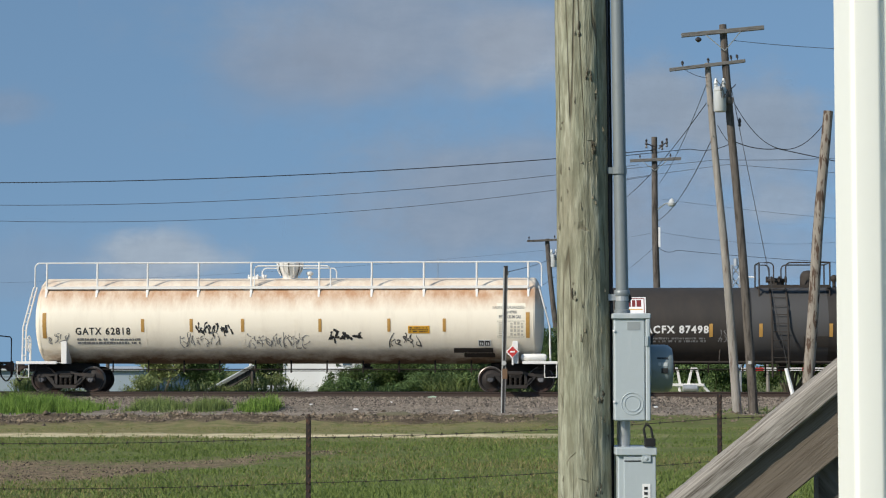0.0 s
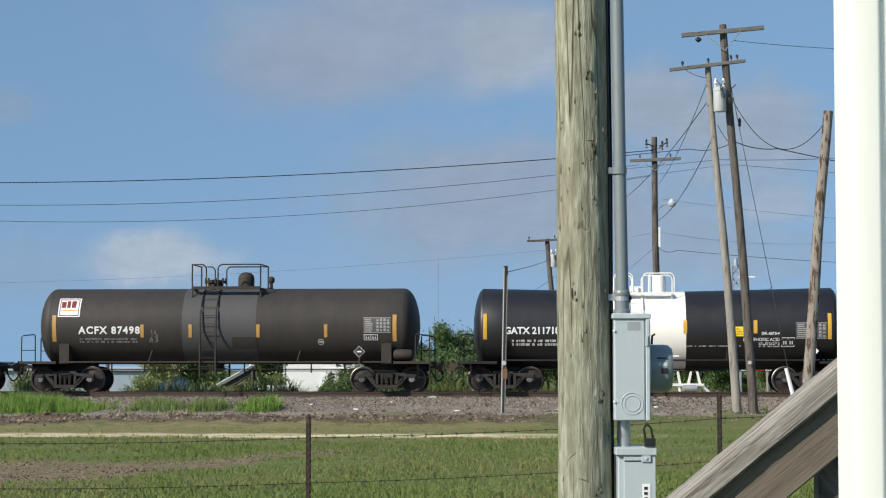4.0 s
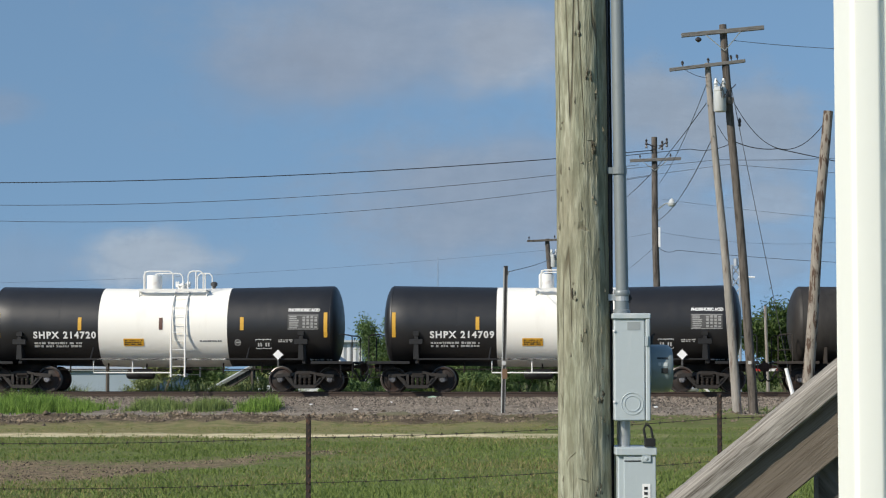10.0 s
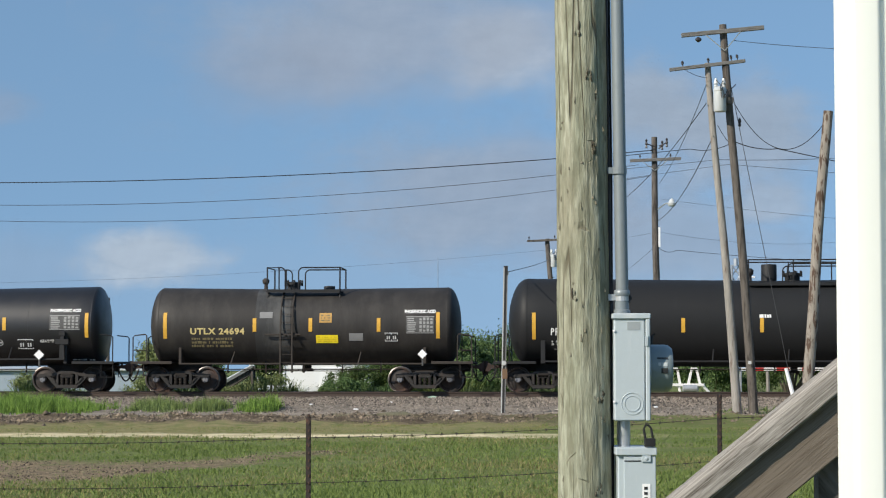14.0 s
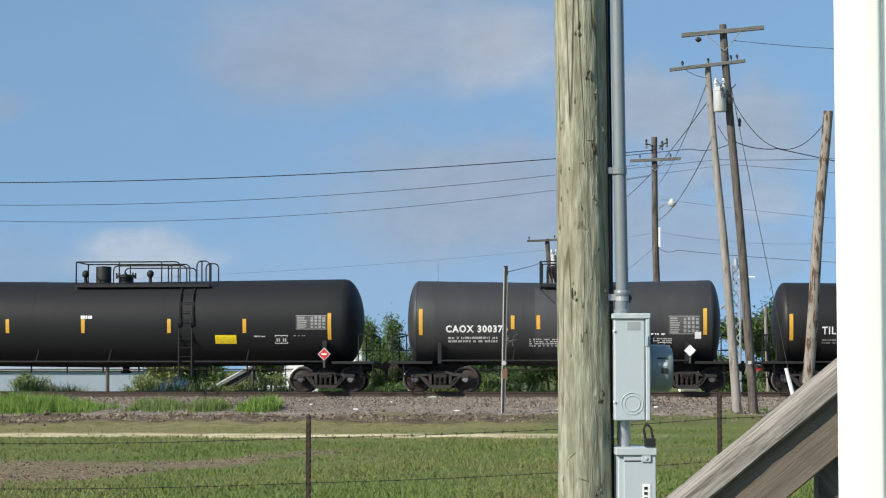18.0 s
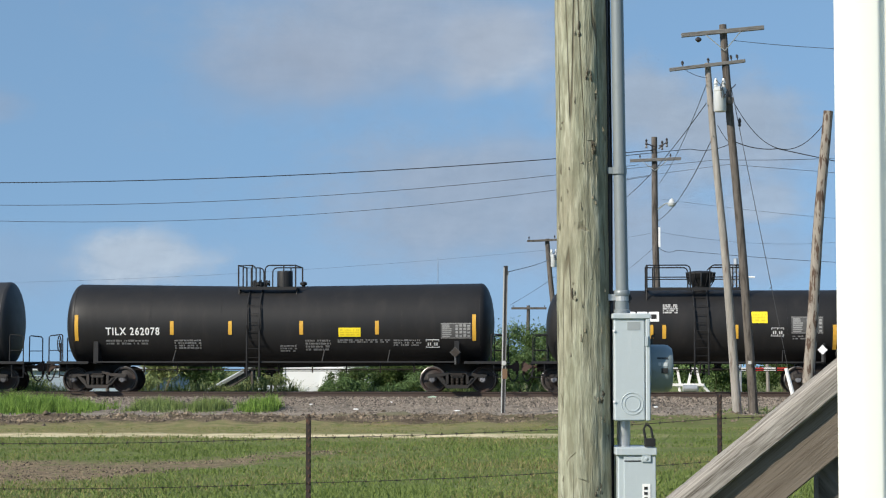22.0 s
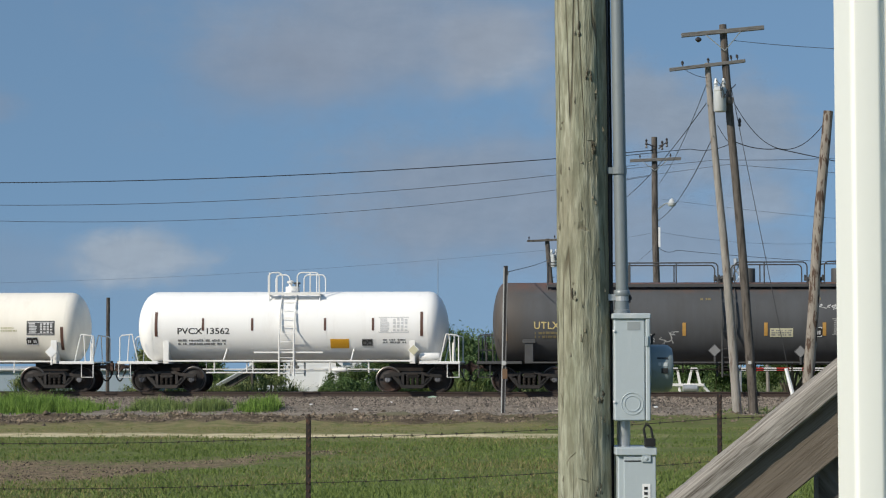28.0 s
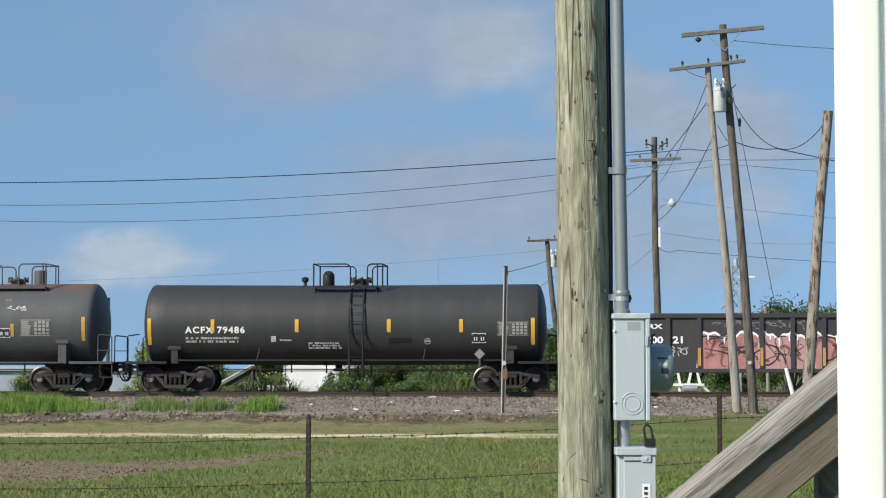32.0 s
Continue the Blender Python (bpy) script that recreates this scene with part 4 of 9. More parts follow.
# ---- service pole with meter ----
def service_pole_wood():
    """Treated pine gone grey-green: tan heart showing low down, flame-shaped weathering, long splits, cross wrinkles, torn flecks."""
    m, n, l, b = nodes_of("treated_pole_wood")
    co = n.new("ShaderNodeTexCoord").outputs["Object"]

    def line(scale, stretch, half, detail=2, rough=0.5):
        """Thin dark lines where a noise crosses its middle."""
        off = n.new("ShaderNodeMath")
        off.operation = "SUBTRACT"
        l.new(noise_node(n, l, co, scale, detail, stretch, rough), off.inputs[0])
        off.inputs[1].default_value = 0.5
        dist = n.new("ShaderNodeMath")
        dist.operation = "ABSOLUTE"
        l.new(off.outputs[0], dist.inputs[0])
        return ramp_node(n, l, dist.outputs[0], half * 0.35, half)

    col = mix_node(n, l, ramp_node(n, l, noise_node(n, l, co, 1.0, 5, (12, 12, 2.0)), 0.32, 0.68), (0.235, 0.247, 0.178), (0.405, 0.41, 0.316))
    col = mix_node(n, l, ramp_node(n, l, noise_node(n, l, co, 1.0, 4, (5, 5, 1.0)), 0.48, 0.68), col, (0.30, 0.268, 0.197))
    flame = noise_node(n, l, co, 1.0, 5, (46, 46, 9), 0.6)
    col = mix_node(n, l, ramp_node(n, l, flame, 0.40, 0.60), mix_node(n, l, 0.72, col, (0.15, 0.147, 0.10)), col)
    pale = noise_node(n, l, co, 1.0, 5, (34, 34, 5), 0.65)
    col = mix_node(n, l, ramp_node(n, l, pale, 0.55, 0.66), col, mix_node(n, l, 0.55, col, (0.50, 0.50, 0.40)))
    fibre = noise_node(n, l, co, 1.0, 4, (150, 150, 9), 0.6)
    col = mix_node(n, l, ramp_node(n, l, fibre, 0.34, 0.52), mix_node(n, l, 0.45, col, (0.20, 0.19, 0.135)), col)
    split = line(1.0, (13, 13, 0.5), 0.010, 1)
    where = ramp_node(n, l, noise_node(n, l, co, 1.0, 3, (8, 8, 1.8)), 0.44, 0.54)
    split = mix_node(n, l, where, (1, 1, 1), split)
    col = mix_node(n, l, split, (0.12, 0.107, 0.075), col)
    wrinkle = mix_node(n, l, ramp_node(n, l, noise_node(n, l, co, 1.0, 2, (9, 9, 5)), 0.60, 0.66), (1, 1, 1), line(1.0, (4, 4, 9), 0.010, 1))
    col = mix_node(n, l, wrinkle, mix_node(n, l, 0.65, col, (0.13, 0.115, 0.08)), col)
    torn = ramp_node(n, l, noise_node(n, l, co, 1.0, 5, (30, 30, 12), 0.65), 0.27, 0.33)
    col = mix_node(n, l, torn, (0.12, 0.10, 0.07), col)
    l.new(col, b.inputs["Base Color"])
    b.inputs["Roughness"].default_value, b.inputs["Specular IOR Level"].default_value = 0.88, 0.15
    high = None
    for src, k in ((split, 1.0), (wrinkle, 0.8), (torn, 0.8), (fibre, 0.6), (flame, 1.6), (pale, 1.0)):
        add = n.new("ShaderNodeMath")
        add.operation = "MULTIPLY_ADD"
        l.new(src, add.inputs[0])
        add.inputs[1].default_value = k
        if high:
            l.new(high, add.inputs[2])
        high = add.outputs[0]
    bp = n.new("ShaderNodeBump")
    bp.inputs["Strength"].default_value, bp.inputs["Distance"].default_value = 0.9, 0.006
    l.new(high, bp.inputs["Height"])
    l.new(bp.outputs[0], b.inputs["Normal"])
    return m


BOX_PAINT = surface("grey_box_paint", (0.43, 0.485, 0.51), 0.42, 0.0, 0.05, 3, None, 0.05, 60, dirt=(0.55, 0.57, 0.57), dirt_lo=0.55, dirt_hi=0.8, dirt_scale=5, dirt_stretch=(5, 5, 0.6))
CONDUIT = surface("galvanised_conduit", (0.205, 0.235, 0.25), 0.42, 0.1, 0.1, 3, (4, 4, 0.5), 0.05)
CABLE = surface("black_cable", (0.014, 0.014, 0.018), 0.5, 0, 0.2, 6, bump=0.05)


def service_pole():
    # local origin: foot of the pole on the ground
    foot = (0.4985, 7.5, 0.0)
    p = thing("service_pole", "round treated timber service pole, grey-green and cracked", "pole", at=foot)
    verts, faces = [], []
    n, rows = 96, 380
    for j in range(rows + 1):
        z = -0.4 + 4.2 * j / rows
        r = 0.0945 - 0.0018 * (z - 1.0)
        for i in range(n):
            a = 2 * math.pi * i / n
            q = Vector((math.cos(a), math.sin(a), 0))
            bumpy = 0.0016 * noise.noise((q.x * 7, q.y * 7, z * 0.8)) + 0.0022 * noise.noise((q.x * 2, q.y * 2, z * 2.2))
            # ridges of raised grain, checks that run down the shaft, short cross wrinkles
            bumpy += 0.0013 * noise.noise((q.x * 12, q.y * 12, z * 3.0)) + 0.0009 * abs(noise.noise((q.x * 5, q.y * 5, z * 24)))
            crack = noise.noise((q.x * 9 + 5, q.y * 9, z * 0.45))
            bumpy -= 0.006 * max(0, 0.05 - abs(crack)) / 0.05 * max(0.0, noise.noise((q.x * 3, q.y * 3, z * 0.9 + 7)) + 0.25)
            verts.append(((r + bumpy) * q.x - 0.0058 * (z - 1.67), (r + bumpy) * q.y, z))
    for j in range(rows):
        for i in range(n):
            faces.append((j * n + i, j * n + (i + 1) % n, (j + 1) * n + (i + 1) % n, (j + 1) * n + i))
    faces.append(tuple(range(n))[::-1])
    faces.append(tuple(range(rows * n, rows * n + n)))
    part("shaft", (verts, [], faces), service_pole_wood(), p, "", 60)
    # torn splinters and small knots on the side that faces the house
    rnd = random.Random(77)
    knot = surface("dark_knot_wood", (0.17, 0.155, 0.11), 0.9, 0, 0.3, 30)
    for k in range(34):
        a, zk = rnd.uniform(-2.75, -0.5), rnd.uniform(0.95, 2.65)
        r = 0.0945 - 0.0018 * (zk - 1.0) + 0.0006
        c = Vector((r * math.cos(a) - 0.0058 * (zk - 1.67), r * math.sin(a), zk))
        side, out = Vector((-math.sin(a), math.cos(a), 0)), Vector((math.cos(a), math.sin(a), 0))
        h, w = rnd.uniform(0.005, 0.022), rnd.uniform(0.0015, 0.0055)
        tilt = rnd.uniform(-0.004, 0.004)
        bm = bmesh.new()
        vs = [bm.verts.new(c + side * (-w) + Vector((0, 0, -h * 0.6))), bm.verts.new(c + side * w + Vector((0, 0, -h))), bm.verts.new(c + side * (w * 0.6 + tilt) + Vector((0, 0, h))), bm.verts.new(c + side * (tilt - w * 0.4) + Vector((0, 0, h * 0.7))), bm.verts.new(c + out * 0.005 + Vector((0, 0, -h * 0.5)))]
        for q in ((0, 1, 4), (1, 2, 4), (2, 3, 4), (3, 0, 4)):
            bm.faces.new([vs[i] for i in q])
        part("splinter", bm, knot, p)
    # torn knots with curled fibres
    dark = surface("torn_dark_wood", (0.085, 0.072, 0.05), 0.95, 0, 0.3, 40)
    for a0, zk, k in ((-1.80, 2.87, 5), (-1.18, 2.455, 9), (-1.35, 2.70, 5), (-0.95, 1.585, 7), (-2.0, 1.93, 4), (-1.1, 1.245, 5)):
        for q in range(k):
            a, z1 = a0 + rnd.uniform(-0.14, 0.14), zk + rnd.uniform(-0.022, 0.022)
            r = 0.0945 - 0.0018 * (z1 - 1.0)
            out, side = Vector((math.cos(a), math.sin(a), 0)), Vector((-math.sin(a), math.cos(a), 0))
            c = out * r + Vector((-0.0058 * (z1 - 1.67), 0, z1))
            w, h = rnd.uniform(0.002, 0.005), rnd.uniform(0.006, 0.016)
            bm = bmesh.new()
            tube(bm, [c - Vector((0, 0, h)) - out * 0.002, c + out * 0.0035 + side * rnd.uniform(-0.004, 0.004), c + Vector((0, 0, h)) + out * rnd.uniform(-0.002, 0.004)], w, 5, w * 0.4)
            part("torn_fibre", bm, dark if q % 3 else knot, p)
    # wall-facing things hang on the pole's right flank; x counts from the pole's axis
    riser = thing("conduit_riser", "grey metal conduit riser strapped to the service pole", "conduit", at=foot)
    x = lambda px: (px - 784) / 502.0 - foot[0]
    z = lambda py: 1.67 + (655 - py) / 502.0
    bm = bmesh.new()
    tube(bm, [(x(1090), -0.03, z(-400)), (x(1098), -0.03, z(300)), (x(1102), -0.03, z(560))], 0.0225, 18)
    part("pipe", bm, CONDUIT, riser, "", 50)
    bm = bmesh.new()
    lathe(bm, [(0.024, z(527)), (0.029, z(524)), (0.029, z(516)), (0.0255, z(514)), (0.0255, z(548)), (0.03, z(549)), (0.03, z(556))], 18, "z", (x(1100.5), -0.03, 0), False)
    part("coupling", bm, CONDUIT, riser, "", 50)
    for pz in (302, 527):
        bm = bmesh.new()
        lathe(bm, [(0.0228, z(pz) - 0.012), (0.027, z(pz) - 0.012), (0.027, z(pz) + 0.012), (0.0228, z(pz) + 0.012)], 18, "z", (x(1097 if pz < 400 else 1100.5), -0.03, 0), False)
        box(bm, x(1076), x(1090), -0.045, -0.035, z(pz) - 0.011, z(pz) + 0.011)
        part("strap", bm, GALV if pz > 400 else CONDUIT, riser)
    bm = bmesh.new()
    box(bm, x(1107), x(1118), -0.038, -0.022, z(528) - 0.006, z(528) + 0.006, 0.002)
    box(bm, x(1112), x(1116), -0.042, -0.018, z(536), z(522), 0.001)
    part("clamp_bolt", bm, FIT_BLACK, riser)
    for k, (dx, dy) in enumerate(((1079, -0.02), (1083.5, 0.0), (1076, 0.01))):
        cb = thing("service_cable", "black service cable running down the pole", "cable", "cables on the service pole", at=foot)
        bm = bmesh.new()
        tube(bm, [(x(dx - 6), dy, z(-400)), (x(dx - 3 + k), dy, z(100)), (x(dx), dy, z(300)), (x(dx + 1 - k), dy, z(560)), (x(dx + 1), dy, z(900))], 0.0055, 8)
        part("sheath", bm, CABLE, cb)
    # meter box: we look at its side, the glass meter faces away to the right
    mb = thing("meter_box", "pale grey steel electricity meter box with a round knockout", "meter box", at=foot)
    bm = bmesh.new()
    box(bm, x(1084), x(1138), -0.10, 0.11, z(744), z(564), 0.004)
    part("body", bm, BOX_PAINT, mb)
    bm = bmesh.new()
    box(bm, x(1081), x(1148), -0.108, 0.118, z(566), z(556), 0.003)
    part("rain_lid", bm, BOX_PAINT, mb)
    bm = bmesh.new()
    box(bm, x(1139), x(1147), -0.106, 0.116, z(744), z(566), 0.003)
    part("cover", bm, BOX_PAINT, mb)
    bm = bmesh.new()
    for r in (0.038, 0.027):
        tube(bm, [(x(1115) + r * math.cos(a), -0.1005, z(714) + r * math.sin(a)) for a in [math.pi * k / 16 for k in range(33)]], 0.0016, 5)
    part("knockout", bm, BOX_PAINT, mb)
    bm = bmesh.new()
    box(bm, x(1107), x(1129), -0.1015, -0.0995, z(585), z(571))
    part("rating_label", bm, surface("faded_grey_label", (0.30, 0.33, 0.34), 0.6, 0, 0.1, 20, bump=0), mb, "faded grey label")
    for pz in (587, 711):
        bm = bmesh.new()
        lathe(bm, [(0.001, -0.106), (0.0045, -0.105), (0.005, -0.10)], 10, "y", (x(1084), 0, z(pz)))
        part("screw", bm, WHITE, mb)
    bm = bmesh.new()
    box(bm, x(1138), x(1143), -0.112, -0.104, z(613), z(595), 0.001)
    part("latch", bm, BOX_PAINT, mb)
    glass = surface("meter_housing", (0.235, 0.275, 0.28), 0.3, 0.0, 0.12, 4, None, 0.02)
    gm = thing("electric_meter", "round blue-grey glass-domed electricity meter with a dark display", "electric meter", at=foot)
    bm = bmesh.new()
    zc, r = z(652.5), 0.0845
    lathe(bm, [(r, x(1146)), (r, x(1176)), (r * 0.97, x(1184)), (r * 0.85, x(1190)), (0.01, x(1192))], 40, "x", (0, 0.02, zc))
    part("dome", bm, glass, gm, "", 40)
    bm = bmesh.new()
    lathe(bm, [(r * 1.04, x(1146)), (r * 1.07, x(1147)), (r * 1.07, x(1150)), (r * 1.0, x(1151))], 40, "x", (0, 0.02, zc), False)
    part("sealing_ring", bm, GALV, gm, "", 40)
    for a, b2, c, d, m in ((1161, 1180, 633, 636, BLACK), (1163, 1168, 642, 648, DULL_WHITE), (1169, 1179, 642, 649, surface("pale_label", (0.42, 0.46, 0.47), 0.6, 0, 0.1, 20, bump=0)), (1168, 1180, 652, 661, BLACK)):
        bm = bmesh.new()
        rows_, cols = 3, 2
        g = [[None] * (cols + 1) for _ in range(rows_ + 1)]
        for j in range(rows_ + 1):
            for i in range(cols + 1):
                zz = z(d) + (z(c) - z(d)) * j / rows_ - zc
                xx = x(a) + (x(b2) - x(a)) * i / cols
                g[j][i] = bm.verts.new((xx, 0.02 - math.sqrt(max(0, (r + 0.0015) ** 2 - zz * zz)), zc + zz))
        for j in range(rows_):
            for i in range(cols):
                bm.faces.new((g[j][i], g[j][i + 1], g[j + 1][i + 1], g[j + 1][i]))
        part("meter_label", bm, m, gm)
    bm = bmesh.new()
    tube(bm, [(x(1152), -0.05, z(610)), (x(1153), -0.05, z(595)), (x(1158), -0.05, z(592))], 0.004, 6)
    part("seal_wire", bm, CABLE, gm)
    # short nipple, padlock, breaker box below
    bx = thing("breaker_box", "pale grey steel breaker box below the meter with switch slots", "breaker box", at=foot)
    bm = bmesh.new()
    box(bm, x(1089), x(1150), -0.11, 0.12, z(1010), z(803), 0.004)
    part("body", bm, BOX_PAINT, bx)
    bm = bmesh.new()
    box(bm, x(1085), x(1157), -0.125, 0.13, z(804), z(790), 0.003)
    part("rain_lid", bm, BOX_PAINT, bx)
    bm = bmesh.new()
    box(bm, x(1099), x(1155), -0.118, -0.110, z(1005), z(805), 0.002)
    door = part("door", bm, BOX_PAINT, bx)
    bm = bmesh.new()
    box(bm, x(1130), x(1146), -0.124, -0.118, z(815), z(804), 0.001)
    lathe(bm, [(0.001, -0.128), (0.005, -0.127), (0.006, -0.12)], 10, "y", (x(1138), 0, z(809)))
    part("hasp", bm, BOX_PAINT, door)
    bm = bmesh.new()
    box(bm, x(1100), x(1129), -0.1195, -0.118, z(814.5), z(812.5))
    part("door_seam", bm, FIT_BLACK, door)
    bm = bmesh.new()
    box(bm, x(1131), x(1145), -0.1205, -0.1185, z(905), z(853))
    lab = part("switch_label", bm, WHITE, door, "white label with black marks")
    bm = bmesh.new()
    for k in range(4):
        box(bm, x(1134), x(1140), -0.122, -0.1205, z(863 + k * 9), z(858 + k * 9))
    part("label_marks", bm, BLACK, lab)
    bm = bmesh.new()
    lathe(bm, [(0.022, z(790)), (0.022, z(781)), (0.0235, z(780)), (0.0235, z(752)), (0.022, z(744))], 16, "z", (x(1104), 0, 0), False)
    part("nipple", bm, GALV, bx, "galvanised pipe nipple", 50)
    pl = thing("padlock", "black padlock hanging on the boxes", "padlock", at=foot)
    bm = bmesh.new()
    box(bm, x(1135), x(1154), -0.13, -0.105, z(789), z(774), 0.003)
    part("body", bm, FIT_BLACK, pl)
    bm = bmesh.new()
    tube(bm, [(x(1137), -0.117, z(776)), (x(1134), -0.117, z(758)), (x(1137), -0.117, z(752)), (x(1142), -0.117, z(751)), (x(1147), -0.117, z(757)), (x(1150), -0.117, z(776))], 0.0042, 8)
    part("shackle", bm, FIT_BLACK, pl)


service_pole()

# ---- stair rail and white porch post ----
def weathered_board(name, c, pale, dark, seed=0.0):
    """Bare board gone grey: long grain lines of three widths, a few knots that the grain bends round, pale worn streaks."""
    m, n, l, b = nodes_of(name)
    co = n.new("ShaderNodeTexCoord").outputs["Object"]
    shift = n.new("ShaderNodeMapping")
    shift.inputs["Location"].default_value = (seed, seed * 0.3, seed * 0.7)
    l.new(co, shift.inputs[0])
    warp = n.new("ShaderNodeTexNoise")
    warp.inputs["Scale"].default_value, warp.inputs["Detail"].default_value = 5.0, 2
    l.new(shift.outputs[0], warp.inputs["Vector"])
    bend = n.new("ShaderNodeVectorMath")
    bend.operation = "MULTIPLY_ADD"
    l.new(warp.outputs["Color"], bend.inputs[0])
    bend.inputs[1].default_value = (0.0, 0.014, 0.014)
    l.new(shift.outputs[0], bend.inputs[2])
    src = bend.outputs[0]
    wide = noise_node(n, l, src, 1.0, 4, (1.6, 40, 40))
    fine = noise_node(n, l, src, 1.0, 5, (4.0, 230, 230), 0.65)
    hair = noise_node(n, l, src, 1.0, 3, (3.0, 110, 110), 0.6)
    col = mix_node(n, l, ramp_node(n, l, wide, 0.3, 0.7), shade(c, 0.78), shade(c, 1.18))
    col = mix_node(n, l, ramp_node(n, l, fine, 0.46, 0.66), col, pale)
    col = mix_node(n, l, ramp_node(n, l, fine, 0.33, 0.43), mix_node(n, l, 0.62, col, dark), col)
    col = mix_node(n, l, ramp_node(n, l, hair, 0.33, 0.40), mix_node(n, l, 0.6, col, dark), col)
    knot = ramp_node(n, l, noise_node(n, l, src, 1.0, 2, (5.5, 20, 20)), 0.69, 0.76)
    col = mix_node(n, l, knot, col, mix_node(n, l, 0.6, col, dark))
    l.new(col, b.inputs["Base Color"])
    b.inputs["Roughness"].default_value, b.inputs["Specular IOR Level"].default_value = 0.88, 0.15
    bp = n.new("ShaderNodeBump")
    bp.inputs["Strength"].default_value, bp.inputs["Distance"].default_value = 0.7, 0.003
    l.new(fine, bp.inputs["Height"])
    l.new(bp.outputs[0], b.inputs["Normal"])
    return m


RAIL_WOOD = weathered_board("weathered_deck_wood", (0.215, 0.196, 0.174), (0.37, 0.345, 0.312), (0.06, 0.047, 0.036))
BOARD_WOOD = weathered_board("brown_deck_wood", (0.152, 0.126, 0.100), (0.185, 0.156, 0.128), (0.08, 0.06, 0.044), 3.0)
PORCH_WHITE = surface("white_porch_paint", (0.86, 0.865, 0.80), 0.55, 0, 0.02, 3, (6, 6, 0.3), 0.02)


def stair_rail():
    a = Vector((0.668, 6.2, 1.305))
    b = Vector((1.149, 6.2, 1.695))
    d = (b - a).normalized()
    ang = math.degrees(math.atan2(d.z, d.x))
    r = thing("stair_handrail", "weathered grey timber stair handrail with a lower board", "handrail", at=Matrix.Translation(a) @ pose(0, 0, 0, 0, -ang, 0))
    # eased upper edge, worn by use, and a slightly uneven length
    prof = [(-0.020, -0.070), (-0.013, -0.076), (0.069, -0.076), (0.075, -0.070), (0.075, -0.012), (0.066, 0.0), (0.004, 0.0), (-0.005, -0.003), (-0.013, -0.010), (-0.018, -0.018), (-0.020, -0.024)]
    verts, faces = [], []
    n, k = 116, len(prof)
    for i in range(n + 1):
        x = -0.9 + 2.3 * i / n
        for y, z in prof:
            w = 0.0016 * noise.noise((x * 9, y * 30, z * 30)) + 0.001 * noise.noise((x * 31, y * 60, z * 60))
            verts.append((x, y + w, z + w))
    for i in range(n):
        for j in range(k):
            faces.append((i * k + j, i * k + (j + 1) % k, (i + 1) * k + (j + 1) % k, (i + 1) * k + j))
    faces += [tuple(range(k))[::-1], tuple(range(n * k, n * k + k))]
    part("top_rail", (verts, [], [f[::-1] for f in faces]), RAIL_WOOD, r, "", 40)
    bm = bmesh.new()
    box(bm, -0.9, 1.4, 0.010, 0.048, -0.219, -0.076, 0.004)
    part("side_board", bm, BOARD_WOOD, r)
    m = pose(0, 0, 0, 0, -ang, 0).inverted()
    for x0, x1, top in ((0.439, 0.529, 0.12), (-0.62, -0.53, -0.55)):
        bm = bmesh.new()
        box(bm, x0, x1, 0.07, 0.16, -1.36, top, 0.004, m)
        part("newel_post", bm, POLE_DARK, r)


def porch_post():
    """Square post cased in moulded boards: a flat face, then a soft ogee, a bead and a fillet towards the edge."""
    p = thing("porch_post", "white painted porch post with moulded edges", "post", at=(0.5827, 3.0, 1.67))
    z0, z1 = -1.68, 2.4
    bm = bmesh.new()
    box(bm, 0.004, 0.156, 0.020, 0.16, z0, z1, 0.003)
    part("core", bm, PORCH_WHITE, p)
    face = [(0.0, 0.020), (0.0, 0.004), (0.003, 0.0005), (0.006, 0.0), (0.036, 0.0)]
    face += [(0.036 + 0.016 * k / 10, 0.009 * (1 - math.cos(math.pi * k / 10)) / 2) for k in range(1, 11)]
    face += [(0.052 + 0.010 * k / 8, 0.009 - 0.0035 * math.sin(math.pi * k / 8)) for k in range(1, 9)]
    face += [(0.062 + 0.012 * k / 8, 0.009 + 0.006 * (1 - math.cos(math.pi * k / 8)) / 2) for k in range(1, 9)]
    face += [(0.074 + 0.086 * k / 6, 0.015 - 0.006 * math.sin(math.pi * k / 6)) for k in range(1, 7)]
    face += [(0.160, 0.020)]
    verts = [(x, y, z) for z in (z0, z1) for x, y in face]
    n = len(face)
    faces = [(i, (i + 1) % n, n + (i + 1) % n, n + i) for i in range(n)] + [tuple(range(n))[::-1], tuple(range(n, 2 * n))]
    part("casing", (verts, [], faces), PORCH_WHITE, p, "", 50)


stair_rail()
porch_post()

# ---- sky ----
CLOUDS = []


